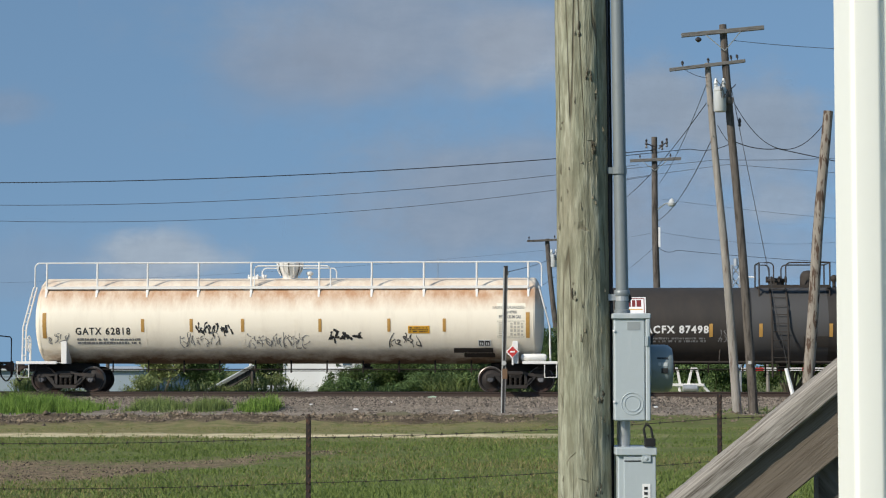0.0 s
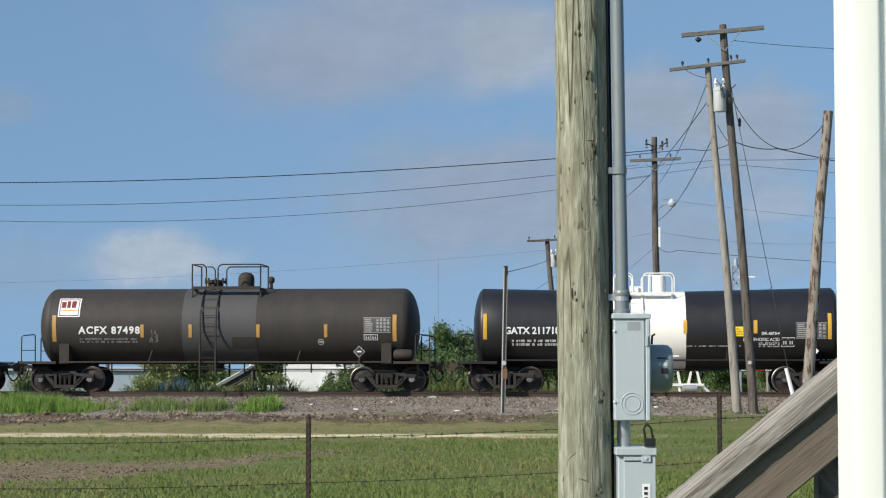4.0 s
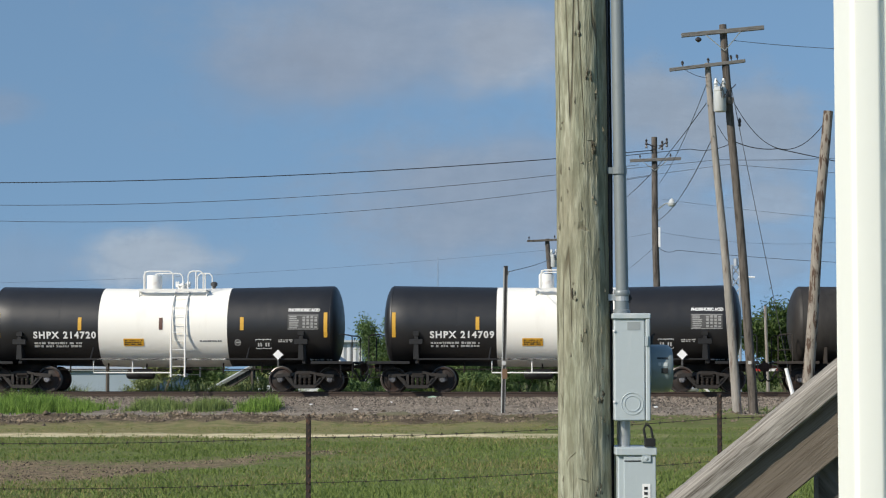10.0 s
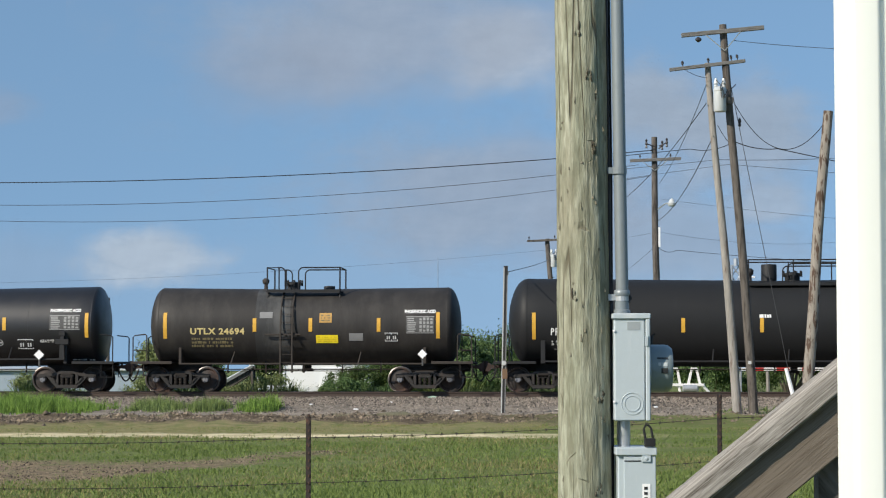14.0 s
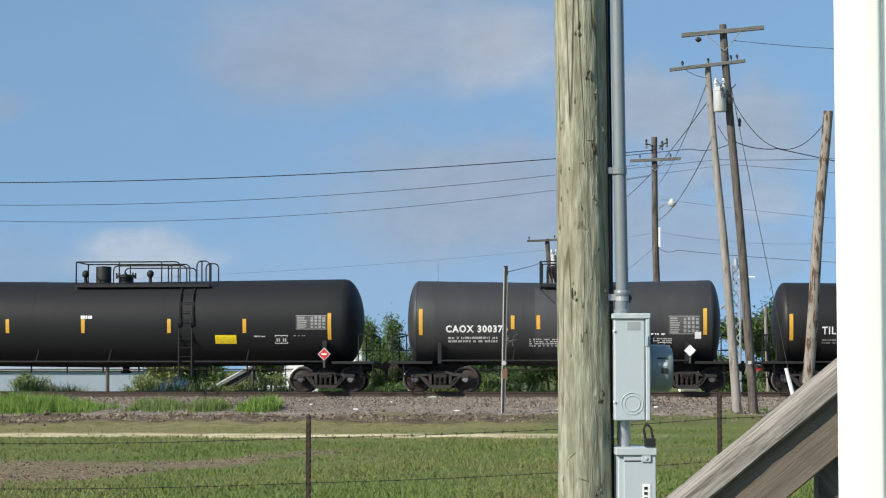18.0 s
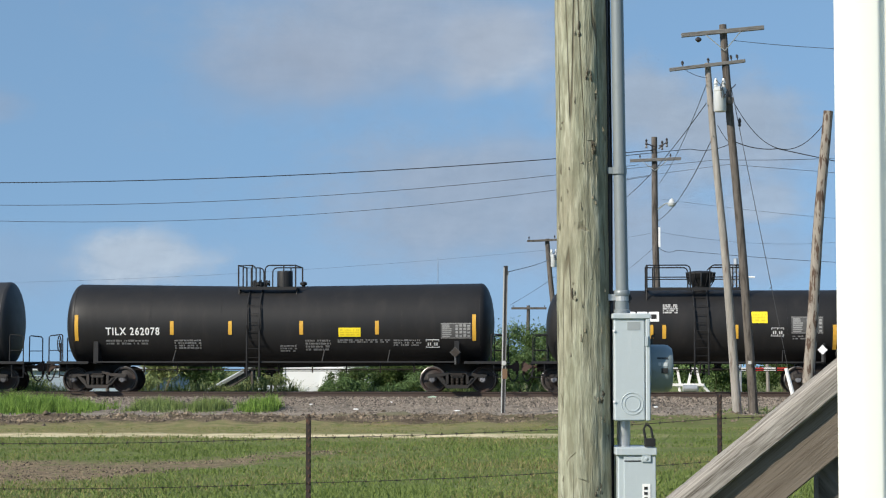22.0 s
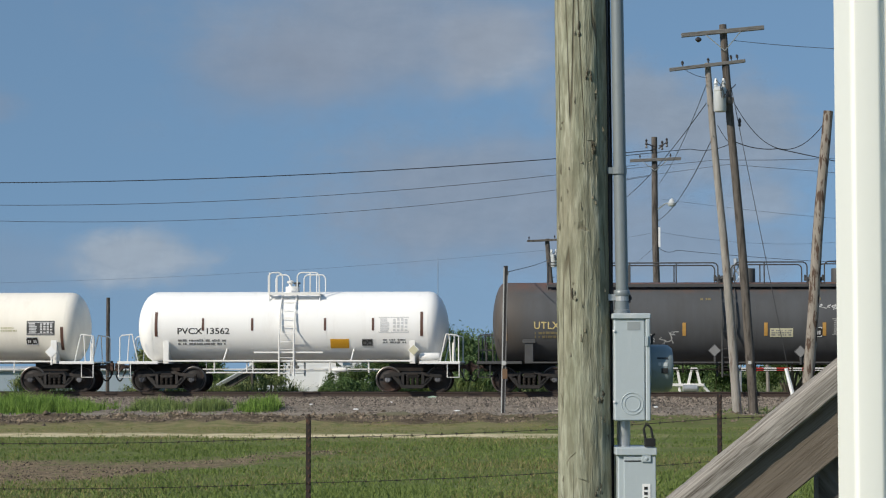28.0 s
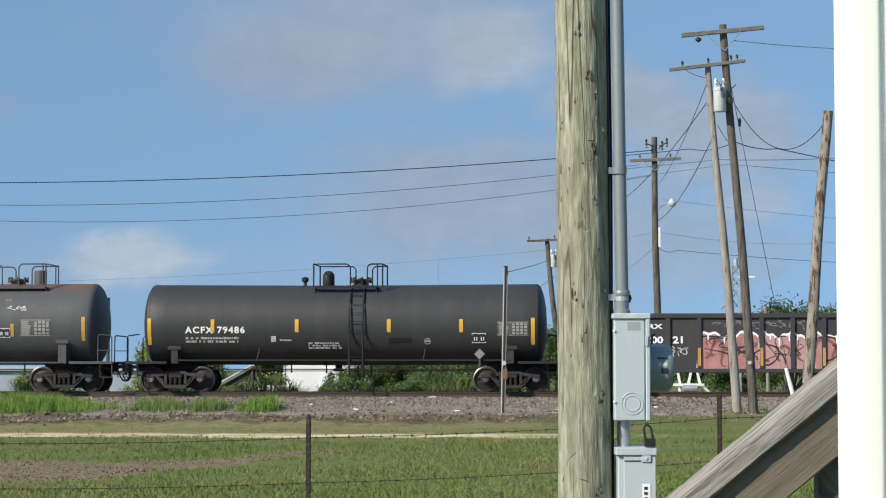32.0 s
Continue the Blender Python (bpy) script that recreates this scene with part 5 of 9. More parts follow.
def cloud_material(name, colour, strength, seed, scale, soft, thick, shape):
    """Soft cloud: an uneven oval of noise that fades out to clear sky."""
    m, n, l, b = nodes_of(name)
    co = n.new("ShaderNodeTexCoord").outputs["Object"]
    mp = n.new("ShaderNodeMapping")
    mp.inputs["Location"].default_value = (seed, 0, seed)
    l.new(co, mp.inputs[0])
    nz = noise_node(n, l, mp.outputs[0], scale, 9, (1, 1, 1.7), 0.62)
    sep = n.new("ShaderNodeVectorMath")
    sep.operation = "MULTIPLY"
    l.new(co, sep.inputs[0])
    sep.inputs[1].default_value = (1 / shape[0], 0, 1 / shape[1])
    ln = n.new("ShaderNodeVectorMath")
    ln.operation = "LENGTH"
    l.new(sep.outputs[0], ln.inputs[0])
    fall = n.new("ShaderNodeMapRange")
    fall.interpolation_type = "SMOOTHSTEP"
    fall.inputs[1].default_value, fall.inputs[2].default_value, fall.inputs[3].default_value, fall.inputs[4].default_value = 1.0, 0.05, -0.45, 0.36
    l.new(ln.outputs["Value"], fall.inputs[0])
    ad = n.new("ShaderNodeMath")
    l.new(fall.outputs[0], ad.inputs[0])
    l.new(nz, ad.inputs[1])
    al = n.new("ShaderNodeMapRange")
    al.interpolation_type = "SMOOTHSTEP"
    al.inputs[1].default_value, al.inputs[2].default_value, al.inputs[4].default_value = 0.5 - soft, 0.5 + soft, thick
    l.new(ad.outputs[0], al.inputs[0])
    em = n.new("ShaderNodeEmission")
    em.inputs["Strength"].default_value = strength
    puff = ramp_node(n, l, noise_node(n, l, mp.outputs[0], scale * 2.3, 7, (1, 1, 1.5), 0.6), 0.3, 0.72)
    l.new(mix_node(n, l, puff, shade(colour, 0.94), shade(colour, 1.09)), em.inputs["Color"])
    tr = n.new("ShaderNodeBsdfTransparent")
    mx = n.new("ShaderNodeMixShader")
    l.new(al.outputs[0], mx.inputs[0])
    l.new(tr.outputs[0], mx.inputs[1])
    l.new(em.outputs[0], mx.inputs[2])
    l.new(mx.outputs[0], n["Material Output"].inputs["Surface"])
    n.remove(b)
    return m


def cloud(at, w, h, colour, seed, scale=0.02, soft=0.22, thick=0.8, strength=1.0, drift=-27.0):
    bm = bmesh.new()
    n = 12
    vs = [[bm.verts.new((-w + 2 * w * i / n, 0.04 * w * ((2 * i / n - 1) ** 2), -h + 2 * h * j / 4)) for i in range(n + 1)] for j in range(5)]
    for j in range(4):
        for i in range(n):
            bm.faces.new((vs[j][i], vs[j][i + 1], vs[j + 1][i + 1], vs[j + 1][i]))
    ob = part("cloud", bm, cloud_material("cloud", colour, strength, seed, scale, soft, thick, (w, h)), None)
    ob.matrix_basis = Matrix.Translation(at)
    ob.visible_shadow = False
    tagged(ob, "soft grey-white cloud drifting slowly over the sky", "cloud", "clouds", "stuff")
    CLOUDS.append((ob, Matrix.Translation(at), drift))


cloud((-50.522, 2000.0, 326.29), 298.7, 117.3, (0.262, 0.312, 0.392), 3.1, 0.009, 0.42, 0.85)
cloud((70.722, 2010.0, 308.874), 112.6, 72.4, (0.35, 0.4, 0.47), 17.7, 0.015, 0.34, 0.85)
cloud((-141.009, 1990.0, 281.611), 159.2, 63.7, (0.24, 0.292, 0.376), 27.0, 0.012, 0.42, 0.6)
cloud((-274.604, 2020.0, 109.375), 123.9, 49.6, (0.37, 0.425, 0.492), 12.4, 0.017, 0.28, 0.78)
cloud((52.135, 2030.0, 169.731), 303.2, 113.7, (0.25, 0.306, 0.39), 21.0, 0.011, 0.36, 0.85)
cloud((298.481, 2040.0, 230.878), 163.2, 103.4, (0.262, 0.322, 0.405), 31.0, 0.012, 0.32, 0.9)
cloud((198.466, 2050.0, 259.621), 142.2, 82.0, (0.262, 0.322, 0.405), 41.0, 0.012, 0.32, 0.9)
cloud((331.46, 2045.0, 162.743), 87.3, 38.2, (0.305, 0.362, 0.438), 46.0, 0.02, 0.25, 0.7)
cloud((228.406, 2055.0, 124.986), 252.1, 87.7, (0.258, 0.318, 0.402), 44.0, 0.01, 0.34, 0.7)
cloud((-79.724, 2075.0, 76.27), 636.4, 121.7, (0.285, 0.34, 0.415), 71.0, 0.006, 0.5, 0.22)
cloud((-422.039, 2060.0, 258.102), 68.7, 30.2, (0.23, 0.285, 0.375), 51.0, 0.02, 0.4, 0.5)
cloud((-399.205, 2065.0, 103.491), 159.7, 60.6, (0.25, 0.31, 0.395), 61.0, 0.012, 0.36, 0.3)


# ---- behind the track ----
BARK = surface("bark", (0.10, 0.08, 0.06), 0.9, 0, 0.3, 6)


def bush(x, y, h, w, count, seed, material=LEAF, label="leafy green bush behind the track", trunk=True, leaf=0.13, name="bush", category="bush", low=0.1):
    """A trunk that forks into limbs, with clumps of leaves along them and an uneven outline."""
    rnd = random.Random(seed)
    z0 = on_ground(x, y)
    b = thing(name, label, category, "bushes and trees behind the track", at=(x, y, z0 - 0.05))
    bm = bmesh.new()
    tips = []
    stems = max(3, int(w * 1.6))
    for i in range(stems):
        sx = rnd.uniform(-0.3, 0.3) * w if trunk is False else rnd.uniform(-0.12, 0.12)
        tip = Vector((rnd.uniform(-0.5, 0.5) * w, rnd.uniform(-0.4, 0.4) * w, h * rnd.uniform(0.55, 0.97)))
        mid = Vector((sx, 0, 0)).lerp(tip, 0.5) + Vector((rnd.uniform(-0.1, 0.1) * w, 0, h * 0.06))
        tube(bm, [(sx, 0, 0), mid, tip], 0.02 * h, 5, 0.006 * h)
        for k in range(4):
            q = mid.lerp(tip, rnd.random())
            t2 = q + Vector((rnd.uniform(-0.25, 0.25) * w, rnd.uniform(-0.25, 0.25) * w, rnd.uniform(-0.05, 0.18) * h))
            tube(bm, [q, t2], 0.008 * h, 4, 0.003 * h)
            tips += [t2, q.lerp(t2, 0.6)]
        tips += [tip, mid.lerp(tip, 0.7), mid]
    part("trunk", bm, BARK, b)
    verts, faces = [], []
    for _ in range(int(count * 1.7)):
        c = rnd.choice(tips)
        g = Vector((rnd.gauss(0, 0.08 * w), rnd.gauss(0, 0.08 * w), rnd.gauss(0, 0.06 * h)))
        p = c + g
        if p.z < h * low:
            p.z = h * low * rnd.uniform(0.4, 1.6)
        d = Vector((rnd.uniform(-1, 1), rnd.uniform(-1, 1), rnd.uniform(-1.3, 0.7))).normalized()
        s = d.cross(Vector((rnd.uniform(-1, 1), rnd.uniform(-1, 1), rnd.uniform(-1, 1)))).normalized()
        ll, ww = leaf * rnd.uniform(0.7, 1.5), leaf * rnd.uniform(0.11, 0.22)
        k = len(verts)
        verts += [p, p + d * ll * 0.5 + s * ww, p + d * ll, p + d * ll * 0.5 - s * ww]
        faces.append((k, k + 1, k + 2, k + 3))
    part("crown", ([tuple(v) for v in verts], [], faces), material, b)
    return b


SIDING = surface("white_siding", (0.74, 0.75, 0.76), 0.6, 0, 0.06, 2, (0.3, 1, 8))
ROOF_METAL = surface("grey_metal_roof", (0.34, 0.37, 0.40), 0.45, 0.3, 0.1, 1.5, (8, 0.3, 0.3))
SHED_METAL = surface("pale_blue_metal_wall", (0.27, 0.33, 0.385), 0.6, 0.0, 0.05, 0.6, (2, 0.4, 0.2))
CORRUGATED = surface("corrugated_zinc", (0.52, 0.53, 0.54), 0.45, 0.3, 0.12, 1.5, (8, 1, 0.3))
GLASS_DARK = surface("dark_window_glass", (0.03, 0.035, 0.04), 0.08, 0, 0.1, 2, bump=0)


def house(x, y, w, d, eave, ridge, turn=0.0):
    h = thing("house", "small white gabled house with a pale metal roof", "house", at=pose(x, y, 0, 0, 0, turn))
    bm = bmesh.new()
    slab(bm, [(-w / 2, 0), (w / 2, 0), (w / 2, eave), (0, ridge - 0.1), (-w / 2, eave)], 0, d)
    part("wall", bm, SIDING, h)
    for s in (-1, 1):
        bm = bmesh.new()
        slab(bm, [(0, ridge), (s * (w / 2 + 0.35), eave - 0.2), (s * (w / 2 + 0.35), eave - 0.32), (0, ridge - 0.13)], -0.35, d + 0.3)
        part("roof", bm, ROOF_METAL, h)
        bm = bmesh.new()
        slab(bm, [(0, ridge + 0.02), (s * (w / 2 + 0.36), eave - 0.18), (s * (w / 2 + 0.36), eave - 0.40), (0, ridge - 0.22)], -0.40, -0.36)
        part("barge_board", bm, SIDING, h)
    for wx in (-1.1,):
        bm = bmesh.new()
        box(bm, wx - 0.45, wx + 0.45, -0.03, 0.02, 0.9, 2.1)
        win = part("window", bm, GLASS_DARK, h)
        bm = bmesh.new()
        for a, b2, c, e in ((-0.52, -0.45, 0.83, 2.17), (0.45, 0.52, 0.83, 2.17), (-0.45, 0.45, 2.1, 2.17), (-0.45, 0.45, 0.83, 0.9), (-0.45, 0.45, 1.47, 1.53)):
            box(bm, wx + a, wx + b2, -0.06, -0.03, c, e)
        part("window_frame", bm, SIDING, win)


def shed(x0, x1, y, depth, wall, top, material, label, ribs=True):
    s = thing("metal_shed", label, "shed", at=((x0 + x1) / 2, y, 0))
    w = x1 - x0
    bm = bmesh.new()
    n = max(4, int(w / 0.3))
    pts = []
    for i in range(n * 2 + 1):
        pts.append((-w / 2 + w * i / (2 * n), 0.0 if i % 2 else -0.05 if ribs else 0.0))
    front = [[bm.verts.new((px, py, z)) for px, py in pts] for z in (0, wall)]
    for i in range(len(pts) - 1):
        bm.faces.new((front[0][i], front[0][i + 1], front[1][i + 1], front[1][i]))
    box(bm, -w / 2, w / 2, 0.02, depth, 0, wall - 0.02)
    part("wall", bm, material, s)
    bm = bmesh.new()
    slab(bm, [(0, 0)] * 0 + [(-w / 2 - 0.3, wall), (w / 2 + 0.3, wall), (w / 2 + 0.3, wall + 0.1), (-w / 2 - 0.3, wall + 0.1)], -0.3, depth)
    for v in bm.verts:
        v.co.z += (top - wall) * max(0, (v.co.y + 0.3)) / (depth + 0.3)
    part("roof", bm, TRANSFORMER, s)


def backdrop_things():
    # long pale-blue metal building far off
    shed((-41.692, 150.0, 1.67)[0], (-21.485, 150.0, 1.67)[0], 150, 30, (-31.309, 150.0, 1.63)[2], (-31.311, 150.0, 1.869)[2], SHED_METAL, "long low pale blue-grey metal building", False)
    shed((-7.51, 118.0, 2.141)[0], (-4.525, 118.0, 2.141)[0], 118, 12, (-5.785, 118.0, 3.208)[2], (-5.785, 118.0, 3.396)[2], CORRUGATED, "corrugated zinc shed with a low roof")
    house(-7.25, 105, 3.9, 8, 2.22, 3.72)
    # grey post beyond the track
    foot = (-13.276, 84.0, 0.8)
    g = thing("grey_post", "plain grey steel post beyond the track", "post", at=(foot[0], 84, on_ground(foot[0], 84)))
    bm = bmesh.new()
    tube(bm, [(0, 0, -0.2), (0, 0, (-13.31, 84.0, 4.533)[2] - on_ground(foot[0], 84))], 0.075, 8)
    part("shaft", bm, POLE_DARK, g)
    # leaning grey post beyond the crossing
    a, b = Vector((13.203, 86.0, 0.779)), Vector((13.073, 86.0, 4.257))
    a.z = on_ground(a.x, 86)
    g = thing("wooden_post", "slim grey leaning wooden post before the trees", "post", at=a)
    bm = bmesh.new()
    tube(bm, [(0, 0, -0.2), b - a], 0.075, 8, 0.06)
    part("shaft", bm, POLE_OLD, g)
    # sloping lattice ramp half hidden in the weeds
    a, b = Vector((-9.884, 86.0, 0.642)), Vector((-7.74, 86.0, 1.83))
    r = thing("loading_ramp", "inclined pale steel ramp half hidden in weeds", "ramp", at=a)
    v = b - a
    bm = bmesh.new()
    for o in (0, 0.35):
        tube(bm, [(0, o * 3, 0), (v.x, o * 3, v.z)], 0.07, 4)
    part("side_beam", bm, TRANSFORMER, r)
    bm = bmesh.new()
    slab(bm, [(0, -0.10), (v.x, v.z - 0.10), (v.x, v.z - 0.30), (0, -0.5)], 0.1, 0.95)
    part("ramp_deck", bm, POLE_DARK, r)
    bm = bmesh.new()
    tube(bm, [(v.x, 0.1, v.z), (v.x, 0.1, -0.9)], 0.06, 6)
    tube(bm, [(v.x, 0.95, v.z), (v.x, 0.95, -0.9)], 0.06, 6)
    part("leg", bm, POLE_DARK, r)
    # white van parked behind the weeds
    truck(-4.55, 100)


TRUCK_WHITE = surface("white_car_paint", (0.80, 0.81, 0.82), 0.25, 0, 0.03, 2, bump=0)


def truck(x, y):
    t = thing("parked_van", "white van parked behind the weeds", "van", at=(x, y, on_ground(x, y)))
    bm = bmesh.new()
    slab(bm, [(-1.2, 0.35), (1.2, 0.35), (1.28, 0.75), (1.1, 1.15), (0.62, 1.8), (-1.15, 1.84), (-1.25, 1.0)], -0.85, 2.6)
    bmesh.ops.bevel(bm, geom=list(bm.edges), offset=0.06, segments=2, affect="EDGES")
    part("body", bm, TRUCK_WHITE, t, "", 40)
    bm = bmesh.new()
    slab(bm, [(0.15, 1.45), (0.70, 1.45), (0.52, 1.72), (0.15, 1.74)], -0.862, 2.61)
    part("window", bm, GLASS_DARK, t)
    bm = bmesh.new()
    box(bm, -1.0, -0.2, -0.862, -0.84, 0.45, 0.58)
    part("bumper", bm, GALV, t)
    for wx in (-0.98, 0.98):
        for wy in (-0.6, 2.2):
            bm = bmesh.new()
            lathe(bm, [(0.18, -0.1), (0.33, -0.09), (0.34, 0.0), (0.33, 0.09), (0.18, 0.1)], 18, "y", (wx, wy, 0.32))
            part("wheel", bm, HOSE, t)


backdrop_things()


def reeds():
    """Tall weeds along the far side of the bed."""
    rows = ((-16.8, -14.0, 3.2, 8.5, 1900, 1.35), (-12.2, -8.2, 3.0, 8.5, 2600, 1.35), (-8.4, -5.4, 3.0, 8.0, 2100, 1.25), (-5.6, -3.4, 3.0, 7.0, 900, 0.85), (-3.5, -0.6, 3.0, 8.0, 1500, 1.0), (-0.8, 2.6, 3.0, 8.0, 1700, 1.05), (-1.6, 0.9, 8.5, 13.0, 1200, 2.6), (2.4, 6.2, 3.0, 8.0, 1800, 1.1), (6.0, 8.1, 3.2, 8.0, 1100, 1.1), (8.1, 10.0, 3.2, 7.0, 500, 0.4), (10.2, 13.0, 3.2, 8.0, 1500, 0.9))
    for i, (x0, x1, b0, b1, count, h) in enumerate(rows):
        ob = blades("tall_weeds", clump_spots(x0, x1, b0, b1, count, h, 60 + i), REED, "tall green reeds and weeds beyond the rails", 0.019, 1.0, 70 + i)
        tagged(ob, group="weed patches by the track")


reeds()
for i, (px, py, pd, h, w, count, m) in enumerate((
        ((-12.338, 92.0, 0.815)[0], 92, 0, 3.2, 2.0, 5200, LEAF_PALE), ((-10.047, 93.0, 0.805)[0], 93, 0, 3.5, 2.4, 5200, LEAF), ((-12.504, 88.0, 0.852)[0], 88, 0, 1.5, 2.2, 1900, LEAF_PALE),
        ((-4.028, 87.0, 0.861)[0], 87, 0, 1.5, 2.0, 2600, LEAF), ((-2.151, 86.0, 0.87)[0], 86, 0, 1.5, 2.0, 2600, LEAF), ((-0.549, 86.0, 0.87)[0], 86, 0, 1.6, 2.2, 3000, LEAF), ((1.759, 87.0, 0.861)[0], 87, 0, 1.7, 2.4, 3200, LEAF), ((-8.17, 101.0, 0.731)[0], 101, 0, 3.5, 1.5, 4200, LEAF_DARK), ((-0.392, 92.0, 0.815)[0], 92, 0, 3.9, 2.3, 6500, LEAF), ((-17.099, 90.0, 0.833)[0], 90, 0, 1.5, 2.2, 2000, LEAF_PALE), ((-8.33, 86.0, 0.87)[0], 86, 0, 1.6, 2.4, 2600, LEAF_PALE),
        (-2.43, 92, 0, 4.0, 2.1, 6200, LEAF), (-4.62, 96, 0, 1.95, 1.2, 1500, LEAF_DARK), (-5.55, 95, 0, 1.35, 1.0, 1300, LEAF), (-3.95, 95, 0, 2.1, 1.0, 1700, LEAF),
        ((-3.089, 90.0, 0.833)[0], 90, 0, 2.45, 2.6, 5400, LEAF_DARK), ((-1.533, 90.0, 0.833)[0], 90, 0, 2.4, 2.6, 5400, LEAF_DARK), ((0.383, 90.0, 0.833)[0], 90, 0, 2.5, 2.8, 5200, LEAF),
        ((1.651, 94.0, 0.796)[0], 94, 0, 4.0, 2.6, 7920, LEAF), ((3.474, 96.0, 0.777)[0], 96, 0, 3.9, 3.4, 9240, LEAF), ((5.111, 98.0, 0.759)[0], 98, 0, 4.1, 3.2, 9240, LEAF_DARK),
        ((6.539, 96.0, 0.777)[0], 96, 0, 3.2, 3.2, 7040, LEAF_DARK), ((11.898, 92.0, 0.815)[0], 92, 0, 2.2, 2.6, 5000, LEAF), ((13.611, 92.0, 0.815)[0], 92, 0, 2.2, 2.2, 4200, LEAF_DARK),
        ((19.606, 120.0, 0.554)[0], 120, 0, 5.0, 6.0, 15000, LEAF_DARK), ((21.621, 122.0, 0.536)[0], 122, 0, 4.9, 6.0, 15000, LEAF_DARK), ((14.082, 120.0, 0.554)[0], 120, 0, 3.0, 2.2, 3960, LEAF))):
    tall = h > 3
    bush(px, py, h, w, count, 100 + i, m, "leafy green tree standing behind the track" if tall else "low leafy green bush behind the track", tall, 0.26 if py > 115 else 0.15 if tall else 0.12, "tree" if tall else "bush", "tree" if tall else "bush", 0.12)


def crossing():
    """Level crossing gear beyond the train: lattice mast, gate arm, round lamp."""
    o = (11.622, 84.0, 0.8)
    z0 = on_ground(o[0], 84)
    top = (11.664, 84.0, 6.082)[2] - z0
    m = thing("signal_mast", "silver lattice crossing signal mast", "signal mast", at=(o[0], 84, z0))
    bm = bmesh.new()
    for sx in (-0.16, 0.16):
        tube(bm, [(sx, 0, -0.1), (sx, 0, top - 0.25)], 0.045, 6)
    n = 13
    for i in range(n):
        a, b = (top - 0.25) * i / n, (top - 0.25) * (i + 1) / n
        tube(bm, [(-0.16 if i % 2 else 0.16, 0, a), (0.16 if i % 2 else -0.16, 0, b)], 0.028, 5)
        tube(bm, [(0.16 if i % 2 else -0.16, 0.05, a), (-0.16 if i % 2 else 0.16, 0.05, b)], 0.028, 5)
    part("lattice", bm, GALV, m)
    bm = bmesh.new()
    lathe(bm, [(0.09, top - 0.30), (0.09, top)], 12)
    part("upper_tube", bm, GALV, m)
    bm = bmesh.new()
    tube(bm, [(0.1, 0, (11.658, 84.0, 5.341)[2] - z0), (0.75, 0, (11.658, 84.0, 5.341)[2] - z0)], 0.035, 6)
    part("bracket_arm", bm, WHITE, m)
    bm = bmesh.new()
    zz = (11.337, 84.0, 4.354)[2] - z0
    tube(bm, [(-0.62, -0.05, zz - 0.28), (-0.1, -0.05, zz + 0.25)], 0.05, 5)
    part("brace_arm", bm, GALV, m)
    g = thing("crossing_gate", "lowered red and white crossing gate arm", "barrier", at=((11.491, 83.0, 1.67)[0], 83, on_ground((11.491, 83.0, 1.67)[0], 83)))
    zz = (11.491, 83.0, 1.692)[2] - on_ground((11.491, 83.0, 1.67)[0], 83)
    bm = bmesh.new()
    box(bm, -0.15, 0.05, -0.12, 0.12, -0.1, zz + 0.2, 0.01)
    part("gate_post", bm, GALV, g)
    for i in range(9):
        bm = bmesh.new()
        box(bm, 0.05 + 0.5 * i, 0.55 + 0.5 * i, -0.03, 0.03, zz - 0.07, zz + 0.07)
        part("arm_stripe", bm, RED if i % 2 else WHITE, g)
    # white trestle: two tapered horses on a beam with splayed legs
    x = 9.678
    z0 = on_ground(x, 84)
    s = thing("signal_stand", "white trestle stand with tapered uprights beside the crossing", "stand", at=(x, 84, z0))
    for sx, w in ((-0.50, 0.20), (0.26, 0.23)):
        for k in (-1, 1):
            bm = bmesh.new()
            slab(bm, [(sx + k * 0.05, 1.72 - z0), (sx + k * 0.13, 1.72 - z0), (sx + k * (w + 0.05), 1.12 - z0), (sx + k * (w - 0.05), 1.12 - z0)], -0.06, 0.06)
            part("upright", bm, WHITE, s)
        bm = bmesh.new()
        box(bm, sx - 0.13, sx + 0.13, -0.07, 0.07, 1.66 - z0, 1.76 - z0, 0.01)
        part("head", bm, WHITE, s)
    bm = bmesh.new()
    box(bm, -0.80, 0.66, -0.09, 0.09, 1.02 - z0, 1.13 - z0, 0.01)
    part("beam", bm, WHITE, s)
    bm = bmesh.new()
    lathe(bm, [(0.02, -0.30), (0.15, -0.27), (0.16, 0.0), (0.15, 0.27), (0.02, 0.30)], 16, "x", (0.08, -0.1, 0.93 - z0))
    part("drum", bm, GALV, s, "silver drum under the beam", 40)
    for sx, ex in ((-0.7, -0.86), (-0.34, -0.28), (0.40, 0.34), (0.60, 0.94)):
        bm = bmesh.new()
        tube(bm, [(sx, 0, 1.04 - z0), (sx + (ex - sx) * 0.7, 0, 0.80 - z0), (ex, 0, 0.0)], 0.055, 6)
        part("leg", bm, WHITE, s)


crossing()
# ---- the train ----
def travelled(t):
    """Metres that the train has gone along the track since the start; it speeds up all the way."""
    u = t / 16
    return u * (-78.6065 + u * (-6.9884 + u * (-1.2528 + u * (0.1592 - 0.0145 * u))))


WHEEL_R, WHEELBASE = 0.44, 1.778
CARS, WHEELSETS = [], []


